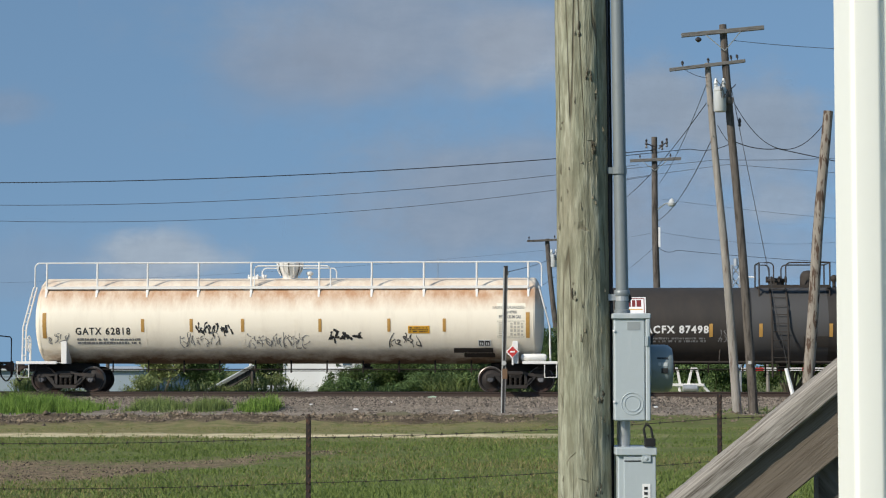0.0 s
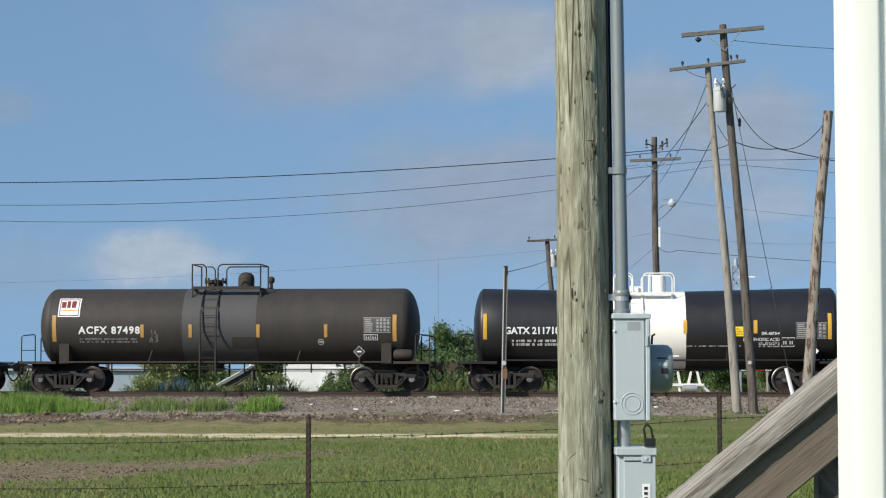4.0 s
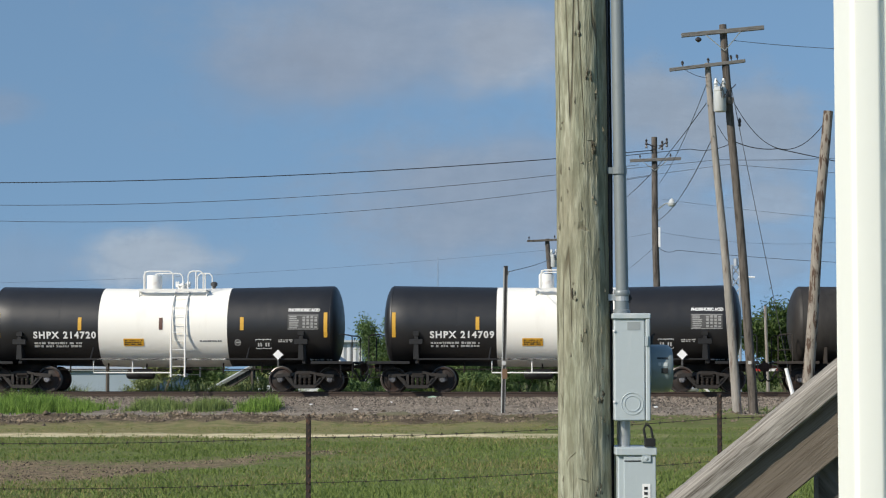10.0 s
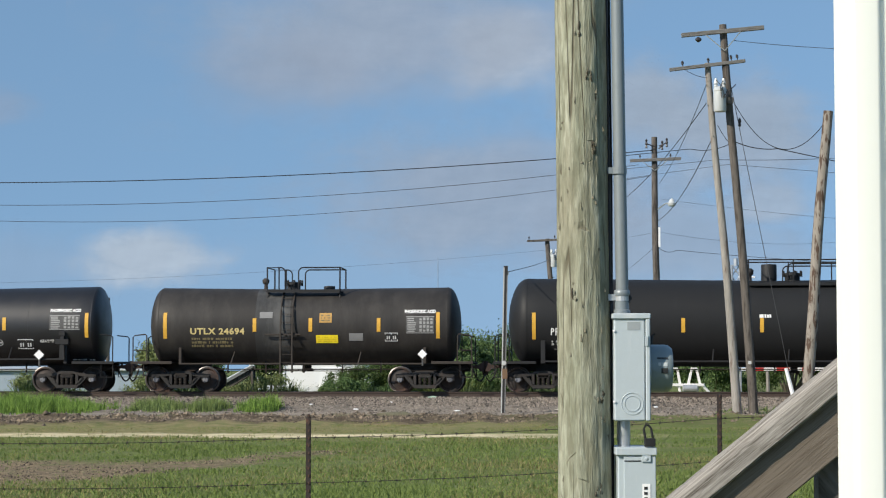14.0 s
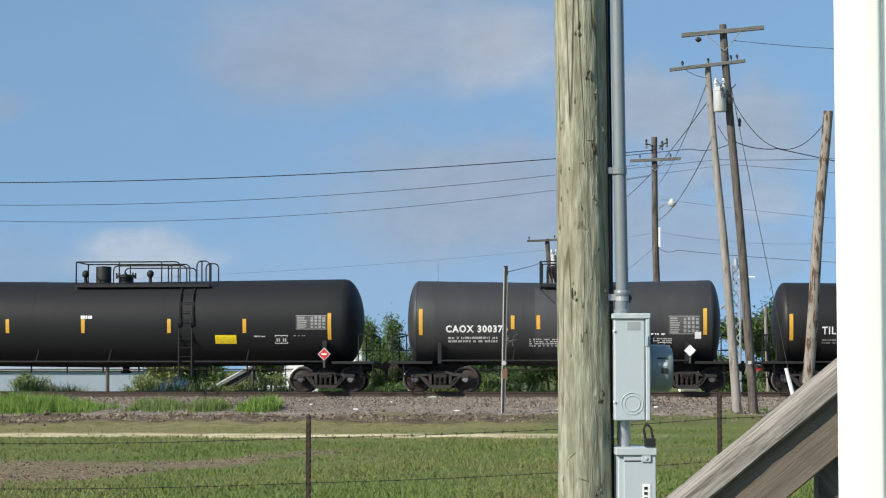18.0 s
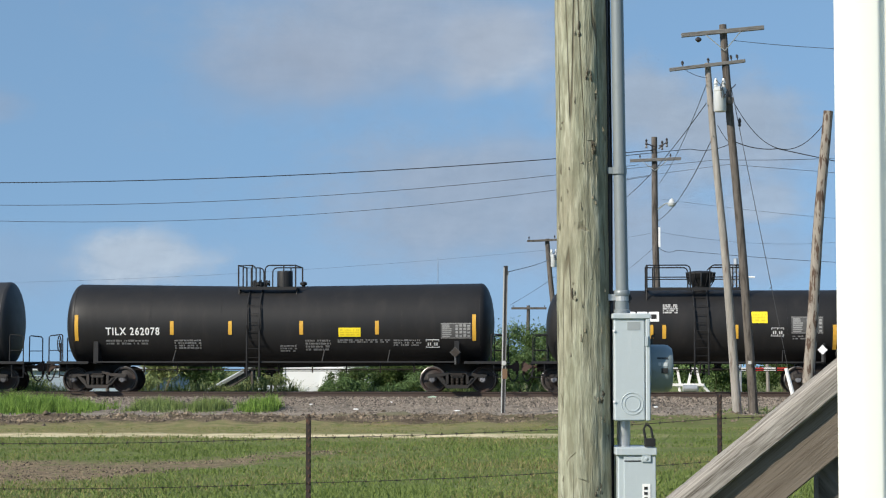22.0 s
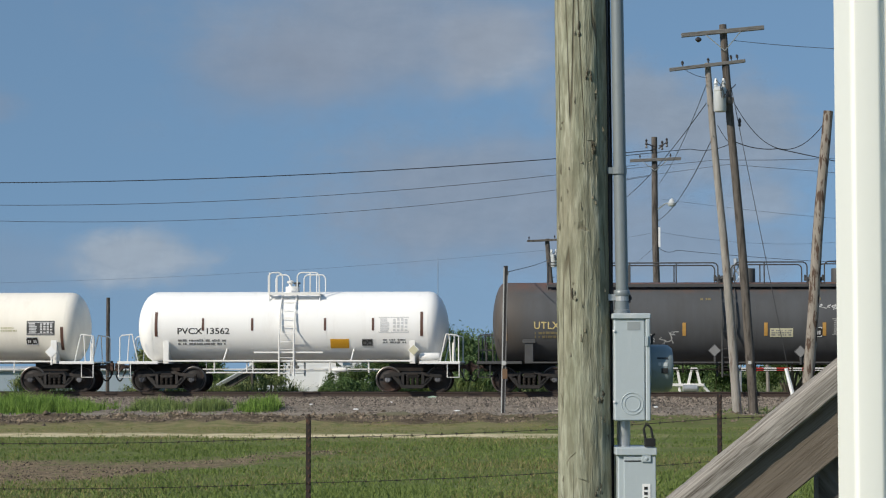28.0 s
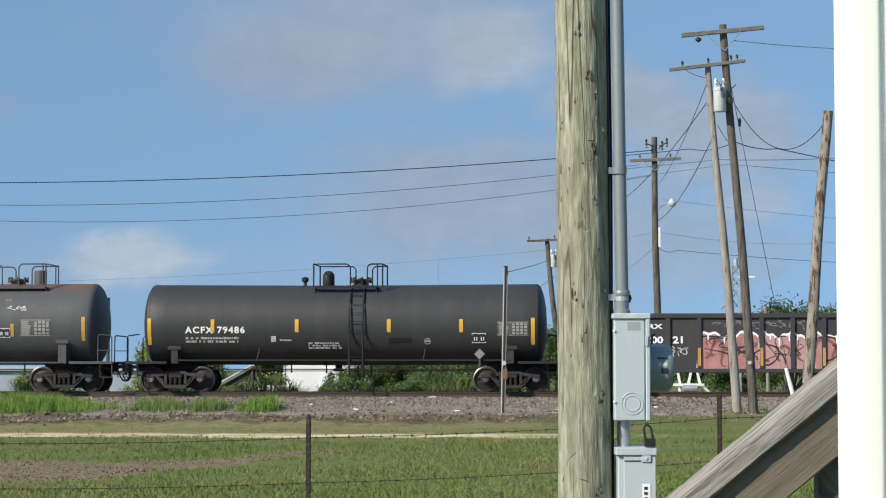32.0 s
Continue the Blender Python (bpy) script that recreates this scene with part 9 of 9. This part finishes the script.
bars(car, sh, 7.026, 7.424, 1.969, 2.008, 1, DULL_WHITE, 26)

sh = Shell(5.161, 1.491, 2.474, 0.09, 0.4)
car = car_base("charcoal tank wagon with a boxy valve housing on top", 103.142, 4.331, 6.341)
tank(car, sh, P_CHAR, (-0.98, 1.755), P_CHAR2)
end_gear(car, sh, -1, 4.581, 6.061, FIT_BLACK, 0.95, True, False)
end_gear(car, sh, 1, 4.581, 6.061, FIT_BLACK, 0.95, True, False)
saddle(car, sh, -4.331, 0.14, 1.751, FIT_BLACK, 0.0)
saddle(car, sh, 4.331, 0.14, 1.751, FIT_BLACK, 0.0)
side_rail(car, sh, -4.331, 4.331, 1.107, FIT_BLACK, (-1.761, 2.591, ))
under_gear(car, sh, -3.131, 3.131, STEEL, 0.165)
ladder(car, sh, 0.64, 1.098, 0.523, 3.858, FIT_BLACK, 11)
top_walk(car, sh, -0.801, 1.693, 3.781, FIT_BLACK)
hoop(car, -0.801, 0.468, 3.781, 4.604, FIT_BLACK, 0.92, (-0.761, 0.287, ), False, True, None)
hoop(car, -0.559, 0.689, 3.781, 4.503, FIT_BLACK, 0.92, (), True, True, None)
hoop(car, 1.151, 1.673, 3.781, 4.604, FIT_BLACK, 0.92, (1.292, ), True, False, None)
bowl(car, -0.528, 0.41, 3.798, 4.528, FIT_BLACK)
hatch(car, 0.532, 1.142, 3.737, 4.101, FIT_BLACK)
for x in (-4.997, 4.952,):
    reflector(car, sh, x, 2.009, 2.922, 0.13, AMBER)
for x in (-1.761, -0.86, 2.054,):
    reflector(car, sh, x, 2.207, 2.684, 0.13, AMBER)
lettering(car, sh, "CAOX 300374", -4.11, -1.941, 2.088, 2.346, LETTER, bold=0.04, spread=1.22)
bars(car, sh, -4.03, -2.302, 1.731, 1.969, 2, DULL_WHITE, 30)
bars(car, sh, -1.18, -0.14, 1.592, 1.89, 4, DULL_WHITE, 31)
bars(car, sh, 1.098, 3.802, 1.771, 1.91, 2, DULL_WHITE, 32)
bars(car, sh, 1.098, 1.735, 1.592, 1.751, 3, DULL_WHITE, 33)
yellow_sign(car, sh, 2.173, 2.889, 2.108, 2.525, SIGN_YELLOW, SIGN_INK)
bars(car, sh, 2.312, 3.544, 1.989, 2.088, 1, WHITE, 34)
stencil(car, sh, 3.683, 4.774, 2.029, 2.664, STENCIL)
twin_box(car, sh, 3.306, 3.783, 1.473, 1.751, BLACK, PALE_GREY)
placard(car, sh, 4.417, 1.454, 0.4, WHITE, None, FIT_GREY)
plate(car, sh, "white_sign", 4.595, 4.813, 1.87, 2.108, WHITE, "")
scribble(car, sh, -2.101, -1.62, 1.632, 2.029, 2, DIM_WHITE, 35, 0.025)

sh = Shell(7.234, 1.456, 2.418, 0.1, 0.46)
car = car_base("long plain black tank wagon with a small top platform", 118.207, 6.43, 8.474)
tank(car, sh, P_BLACK)
end_gear(car, sh, -1, 6.68, 8.194, FIT_BLACK, 0.95, True, True)
end_gear(car, sh, 1, 6.68, 8.194, FIT_BLACK, 0.95, True, False)
saddle(car, sh, -6.43, 0.18, 1.791, FIT_BLACK, 0.0)
saddle(car, sh, 6.43, 0.18, 1.791, FIT_BLACK, 0.0)
side_rail(car, sh, -6.43, 6.43, 1.057, FIT_BLACK, (-3.655, 1.668, 3.991, ))
under_gear(car, sh, -5.23, 5.23, STEEL, -0.358)
ladder(car, sh, -1, -0.557, 0.522, 3.756, FIT_BLACK, 11)
top_walk(car, sh, -1.381, 0.688, 3.701, FIT_BLACK)
hoop(car, -1.402, -0.772, 3.701, 4.503, FIT_BLACK, 0.92, (-1.239, -0.914, ), False, True, None)
hoop(car, -0.447, 0.648, 3.701, 4.503, FIT_BLACK, 0.92, (0.222, ), True, False, None)
hatch(car, -1.077, -0.44, 3.636, 3.959, FIT_BLACK)
drum(car, -0.153, 0.421, 3.676, 4.345, FIT_BLACK, False)
valve(car, 0.811, 3.656, 3.959, FIT_BLACK)
for x in (-7.131, 7.041,):
    reflector(car, sh, x, 1.811, 2.725, 0.13, AMBER)
for x in (-3.696, -1.613, 0.925, 3.611,):
    reflector(car, sh, x, 2.029, 2.506, 0.13, AMBER)
lettering(car, sh, "TILX 262078", -6.072, -4.142, 2.01, 2.288, LETTER, bold=0.02, spread=1.18)
bars(car, sh, -6.072, -4.548, 1.672, 1.871, 2, DIM_WHITE, 40)
bars(car, sh, -3.615, -2.663, 1.513, 1.871, 4, DIM_WHITE, 41)
bars(car, sh, 1.066, 1.969, 1.454, 1.871, 4, DIM_WHITE, 42)
bars(car, sh, 2.21, 4.071, 1.732, 1.871, 2, DIM_WHITE, 43)
bars(car, sh, 4.191, 5.169, 1.613, 1.871, 3, DIM_WHITE, 44)
bars(car, sh, 0.161, 0.784, 1.414, 1.672, 3, DIM_WHITE, 45)
yellow_sign(car, sh, 2.25, 3.031, 1.95, 2.268, SIGN_YELLOW, SIGN_INK)
stencil(car, sh, 5.867, 6.941, 1.89, 2.427, STENCIL)
twin_box(car, sh, 5.329, 5.807, 1.573, 1.851, BLACK, PALE_GREY)
placard(car, sh, 6.384, 1.394, 0.34, FIT_BROWN, None, FIT_GREY)

sh = Shell(4.839, 1.311, 2.293, 0, 0.6)
car = car_base("black tank wagon with a white company logo and double top rails", 133.189, 4.259, 6.219)
tank(car, sh, P_BLACK)
end_gear(car, sh, -1, 4.509, 5.939, FIT_BLACK, 0.95, True, False)
end_gear(car, sh, 1, 4.509, 5.939, FIT_BLACK, 0.95, True, False)
saddle(car, sh, -4.259, 0.08, 1.714, FIT_BLACK, 0.0)
saddle(car, sh, 4.259, 0.08, 1.714, FIT_BLACK, 0.0)
side_rail(car, sh, -4.259, 4.259, 1.038, FIT_BLACK, (-2.316, 2.787, ))
under_gear(car, sh, -3.059, 3.059, STEEL, 0.637)
ladder(car, sh, -0.238, 0.244, 0.601, 3.675, FIT_BLACK, 11)
top_walk(car, sh, -1.872, 1.544, 3.641, FIT_BLACK)
hoop(car, -1.872, -0.353, 3.641, 4.463, FIT_BLACK, 0.92, (-1.609, ), False, True, 4.042)
hoop(car, 0.334, 1.504, 3.641, 4.463, FIT_BLACK, 0.92, (1.262, ), True, False, 4.042)
bowl(car, -0.467, 0.576, 3.575, 4.304, FIT_BLACK)
for x in (-4.642, 4.624,):
    reflector(car, sh, x, 1.495, 2.35, 0.13, AMBER)
for x in (-1.731, -1.288, 1.225, 1.706,):
    reflector(car, sh, x, 1.873, 2.35, 0.13, AMBER)
company_logo(car, sh, -4.44, -1.449, 2.47, 2.808, WHITE)
lettering(car, sh, "PROX 17026", -3.954, -2.437, 2.072, 2.33, LETTER, bold=0.035, spread=1.12)
bars(car, sh, -3.954, -2.538, 1.753, 1.992, 2, DULL_WHITE, 50)
bars(car, sh, -1.328, -0.805, 2.748, 3.087, 5, DULL_WHITE, 51)
yellow_sign(car, sh, 1.586, 2.307, 2.41, 2.808, SIGN_YELLOW, SIGN_INK)
stencil(car, sh, 3.127, 4.225, 2.052, 2.629, STENCIL)
twin_box(car, sh, 2.427, 2.867, 1.952, 2.251, BLACK, PALE_GREY)
placard(car, sh, 4.165, 1.475, 0.34, WHITE, None, FIT_GREY)
air_tank(car, 4.64, 5.477, -1.25, 1.337, 0.2, FIT_GREY)
bars(car, sh, 3.167, 3.946, 1.833, 1.992, 2, DIM_WHITE, 52)

sh = Shell(4.752, 1.287, 2.289, 0, 0.66)
car = car_base("cream-white tank wagon with rust streaks by the ladder", 146.181, 4.411, 6.192)
tank(car, sh, P_CREAM)
end_gear(car, sh, -1, 4.661, 5.912, FIT_WHITE, 0.95, "raked", True)
end_gear(car, sh, 1, 4.661, 5.912, FIT_WHITE, 0.95, "raked", True)
saddle(car, sh, -4.411, 0.22, 1.833, FIT_WHITE, 0.0)
saddle(car, sh, 4.411, 0.22, 1.833, FIT_WHITE, 0.0)
side_rail(car, sh, -4.411, 4.411, 1.078, FIT_WHITE, (-2.315, 2.285, ))
under_gear(car, sh, -3.211, 3.211, FIT_WHITE, -0.666)
air_tank(car, 1.5, 2.05, -0.9, 0.78, 0.08, FIT_WHITE)
ladder(car, sh, -0.252, 0.247, 0.562, 3.513, FIT_WHITE, 11)
top_walk(car, sh, -0.907, 1.002, 3.48, FIT_WHITE)
hoop(car, -0.907, -0.283, 3.48, 4.242, FIT_WHITE, 0.92, (-0.746, ), True, True, None)
hoop(car, 0.28, 0.962, 3.48, 4.222, FIT_WHITE, 0.92, (0.741, ), True, True, None)
drum(car, -0.30, 0.22, 3.392, 3.80, FIT_WHITE, False)
valve(car, -0.12, 3.78, 4.02, FIT_WHITE)
valve(car, 0.12, 3.78, 3.96, FIT_GREY)
side_rail(car, sh, -1.211, 1.249, 1.396, FIT_WHITE)
plate(car, sh, "rust_streak", 0.07, 0.13, 1.515, 3.307, MAROON, "")
plate(car, sh, "rust_streak", 0.19, 0.25, 1.436, 3.307, MAROON, "")
for x in (-4.73, -1.352, 1.368, 4.69,):
    reflector(car, sh, x, 1.495, 2.311, 0.11, MAROON)
lettering(car, sh, "PVCX 13607", -4.266, -2.455, 2.072, 2.311, BLACK)
bars(car, sh, -4.166, -2.596, 1.615, 1.873, 3, SIGN_GREY, 60)
plate(car, sh, "stencil_panel", 3.42, 4.432, 2.012, 2.53, FIT_GREY, "dark stencil panel", 0.006)
stencil(car, sh, 3.459, 4.393, 2.052, 2.49, PALE_GREY)
twin_box(car, sh, 3.4, 3.817, 1.674, 1.953, BLACK, PALE_GREY)
bars(car, sh, 1.568, 2.305, 1.933, 2.331, 5, SIGN_GREY, 61)
bars(car, sh, 2.484, 3.062, 2.132, 2.331, 2, SIGN_PALE, 62)
placard(car, sh, 4.393, 1.416, 0.4, WHITE, None, FIT_WHITE)

sh = Shell(4.916, 1.272, 2.316, 0, 0.68)
car = car_base("bright white tank wagon with white railings", 159.031, 4.395, 6.376)
tank(car, sh, P_WHITE)
end_gear(car, sh, -1, 4.645, 6.096, FIT_WHITE, 0.95, "raked", False)
end_gear(car, sh, 1, 4.645, 6.096, FIT_WHITE, 0.95, "raked", True)
saddle(car, sh, -4.395, 0.2, 1.814, FIT_WHITE, 0.0)
saddle(car, sh, 4.395, 0.2, 1.814, FIT_WHITE, 0.0)
side_rail(car, sh, -4.395, 4.395, 1.098, FIT_WHITE, (-2.303, 2.233, ))
under_gear(car, sh, -3.195, 3.195, FIT_WHITE, 0.005)
air_tank(car, 1.5, 2.05, -0.9, 0.78, 0.08, FIT_WHITE)
ladder(car, sh, -0.31, 0.213, 0.562, 3.533, FIT_WHITE, 11)
top_walk(car, sh, -0.762, 1.061, 3.5, FIT_WHITE)
hoop(car, -0.782, -0.275, 3.5, 4.242, FIT_WHITE, 0.92, (-0.742, ), True, True, None)
hoop(car, 0.251, 1.041, 3.5, 4.242, FIT_WHITE, 0.92, (0.717, ), True, True, None)
drum(car, -0.30, 0.22, 3.433, 3.78, FIT_WHITE, False)
valve(car, -0.12, 3.76, 4.0, FIT_WHITE)
valve(car, 0.12, 3.76, 3.94, FIT_GREY)
side_rail(car, sh, -1.211, 1.249, 1.396, FIT_WHITE)
under_walk(car, -2.926, -0.016, 0.681, FIT_WHITE)
for x in (-4.758, 4.718,):
    reflector(car, sh, x, 1.973, 2.829, 0.1, MAROON)
for x in (-3.073, -1.312, 1.289, 2.996,):
    reflector(car, sh, x, 2.172, 2.61, 0.08, MAROON)
lettering(car, sh, "PVCX 13562", -3.986, -2.121, 2.052, 2.271, BLACK)
bars(car, sh, -3.986, -2.242, 1.655, 1.893, 2, SIGN_GREY, 63)
stencil(car, sh, 3.196, 4.258, 2.092, 2.65, PALE_GREY)
yellow_sign(car, sh, 1.47, 2.133, 1.555, 1.873, SIGN_ORANGE, SIGN_ORANGE)
twin_box(car, sh, 2.595, 2.976, 1.635, 1.873, BLACK, SIGN_GREY)
bars(car, sh, 3.337, 4.158, 1.714, 1.893, 2, SIGN_GREY, 64)
placard(car, sh, 4.458, 1.476, 0.36, SIGN_PALE, None, FIT_WHITE)
air_tank(car, 4.616, 5.396, -1.25, 1.237, 0.15, FIT_WHITE)

sh = Shell(6.925, 1.465, 2.427, 0, 0.44)
car = car_base("long dark grey tank wagon with full-length walkway and yellow lettering", 173.58, 6.038, 8.145)
tank(car, sh, P_GREY)
end_gear(car, sh, -1, 6.288, 7.865, FIT_GREY, 0.95, True, True)
end_gear(car, sh, 1, 6.288, 7.865, FIT_GREY, 0.95, True, False)
saddle(car, sh, -6.038, 0.3, 1.851, FIT_GREY, 0.08)
saddle(car, sh, 6.038, 0.3, 1.851, FIT_GREY, 0.08)
side_rail(car, sh, -6.038, 6.038, 1.038, FIT_GREY, (-1.489, 3.426, ))
under_gear(car, sh, -4.838, 4.838, STEEL, 0.845)
ladder(car, sh, 0.687, 1.169, 0.523, 3.716, FIT_GREY, 11)
top_walk(car, sh, -5.387, 5.284, 3.761, FIT_GREY)
hoop(car, -5.387, -4.427, 3.761, 4.563, FIT_GREY, 0.92, (), False, True, None)
hoop(car, -3.856, 0.591, 3.761, 4.543, FIT_GREY, 0.92, (-2.492, -0.867, ), True, True, None)
hoop(car, 1.177, 3.697, 3.761, 4.563, FIT_GREY, 0.92, (2.207, ), True, True, None)
hoop(car, 4.3, 5.284, 3.761, 4.584, FIT_GREY, 0.92, (5.183, ), True, False, None)
hatch(car, -4.498, -3.735, 3.676, 4.101, FIT_GREY)
hatch(car, 0.517, 1.254, 3.676, 4.101, FIT_GREY)
hatch(car, 3.701, 4.372, 3.676, 4.101, FIT_GREY)
drum(car, -3.549, -3.076, 3.737, 4.406, FIT_GREY, False)
drum(car, 1.499, 1.969, 3.737, 4.385, FIT_GREY, False)
drum(car, 4.637, 5.083, 3.737, 4.385, FIT_GREY, False)
for x in (-6.875, 6.791,):
    reflector(car, sh, x, 1.811, 2.665, 0.13, DULL_AMBER)
for x in (-3.609, -0.623, 2.206, 4.224,):
    reflector(car, sh, x, 1.97, 2.426, 0.12, DULL_AMBER)
lettering(car, sh, "UTLX 100037", -5.859, -3.751, 2.208, 2.466, YELLOW_LET, bold=0.015, spread=1.1)
bars(car, sh, -5.838, -4.014, 1.87, 2.148, 2, FADED_YELLOW, 70)
placard(car, sh, -3.649, 1.434, 0.4, SIGN_GREY, None, FIT_GREY)
placard(car, sh, 0.422, 1.454, 0.4, SIGN_GREY, None, FIT_GREY)
placard(car, sh, 3.386, 1.414, 0.4, SIGN_GREY, None, FIT_GREY)
yellow_sign(car, sh, 2.346, 3.146, 1.93, 2.228, SIGN_PALE, SIGN_GREY)
twin_box(car, sh, 3.705, 4.144, 1.93, 2.267, BLACK, PALE_GREY)
stencil(car, sh, 4.503, 5.599, 1.99, 2.565, STENCIL)
scribble(car, sh, -3.002, -0.885, 1.632, 2.109, 6, DULL_WHITE, 71, 0.03)
bars(car, sh, -4.257, -3.892, 3.181, 3.281, 1, FADED_YELLOW, 72)
bars(car, sh, -0.04, 0.321, 3.201, 3.321, 1, FADED_YELLOW, 73)
bars(car, sh, 3.885, 4.224, 3.201, 3.341, 1, FADED_YELLOW, 74)
scribble(car, sh, 3.985, 4.723, 2.883, 3.082, 3, DULL_WHITE, 75, 0.03)

sh = Shell(6.882, 1.432, 2.415, 0.04, 0.34)
car = car_base("matt charcoal tank wagon with white lettering", 189.605, 5.97, 8.002)
tank(car, sh, P_CHAR)
end_gear(car, sh, -1, 6.22, 7.722, FIT_BLACK, 0.95, False, False)
end_gear(car, sh, 1, 6.22, 7.722, FIT_BLACK, 0.95, False, False)
saddle(car, sh, -5.97, 0.24, 1.633, FIT_BROWN, 0.12)
saddle(car, sh, 5.97, 0.24, 1.633, FIT_BROWN, 0.12)
side_rail(car, sh, -5.97, 5.97, 1.117, FIT_BLACK, (-2.996, 2.9, ))
under_gear(car, sh, -4.77, 4.77, STEEL, -0.248)
ladder(car, sh, 0.288, 0.769, 0.522, 3.797, FIT_BLACK, 11)
top_walk(car, sh, -1.032, 1.189, 3.741, FIT_BLACK)
hoop(car, -1.052, 0.261, 3.741, 4.543, FIT_BLACK, 0.92, (), False, True, None)
hoop(car, 0.866, 1.411, 3.741, 4.543, FIT_BLACK, 0.92, (1.229, ), True, False, None)
drum(car, -0.841, -0.411, 3.696, 4.345, FIT_BLACK, True)
hatch(car, 0.202, 0.896, 3.676, 4.061, FIT_BROWN)
valve(car, -1.475, 3.737, 4.122, FIT_BLACK)
for x in (-6.859, 6.756,):
    reflector(car, sh, x, 1.672, 2.606, 0.13, AMBER)
for x in (-4.59, -1.586, 1.682, 4.235,):
    reflector(car, sh, x, 2.109, 2.566, 0.13, AMBER)
lettering(car, sh, "ACFX 79486", -5.582, -3.439, 2.07, 2.318, LETTER, bold=0.035, spread=1.22)
bars(car, sh, -5.562, -3.641, 1.732, 1.97, 2, DULL_WHITE, 80)
stencil(car, sh, 5.507, 6.597, 1.99, 2.467, STENCIL)
twin_box(car, sh, 4.612, 5.109, 1.732, 2.07, BLACK, PALE_GREY)
round_mark(car, sh, 3.039, 1.792, 0.11, DULL_WHITE)
plate(car, sh, "dark_panel", 1.682, 2.481, 1.752, 1.911, FIT_BLACK, "")
placard(car, sh, 4.891, 1.335, 0.36, SIGN_GREY, None, FIT_GREY)
plate(car, sh, "white_sign", -2.512, -2.331, 1.772, 1.97, DULL_WHITE, "")
bars(car, sh, -1.184, 0.02, 1.514, 1.772, 3, DULL_WHITE, 81)
bars(car, sh, -2.19, -1.787, 1.792, 1.871, 1, DULL_WHITE, 82)

gondola(197.607)


def motions():
    # the train rolls away to the left, gaining speed; every wheelset turns with it
    times = [i * 0.5 for i in range(65)]
    for car, at in CARS:
        walk(car, [(t, TRACK @ pose(at + travelled(t), 0, 0)) for t in times])
    fine = [i * 0.1 for i in range(321)]
    for w, x, turn in WHEELSETS:
        walk(w, [(t, pose(x, 0, WHEEL_R, 0, turn + math.degrees(travelled(t) / WHEEL_R), 0)) for t in fine])
    for cloud, m, drift in CLOUDS:
        walk(cloud, [(0, m), (16, pose(drift / 2, 0, 0) @ m), (32, pose(drift, 0, 0) @ m)])


motions()
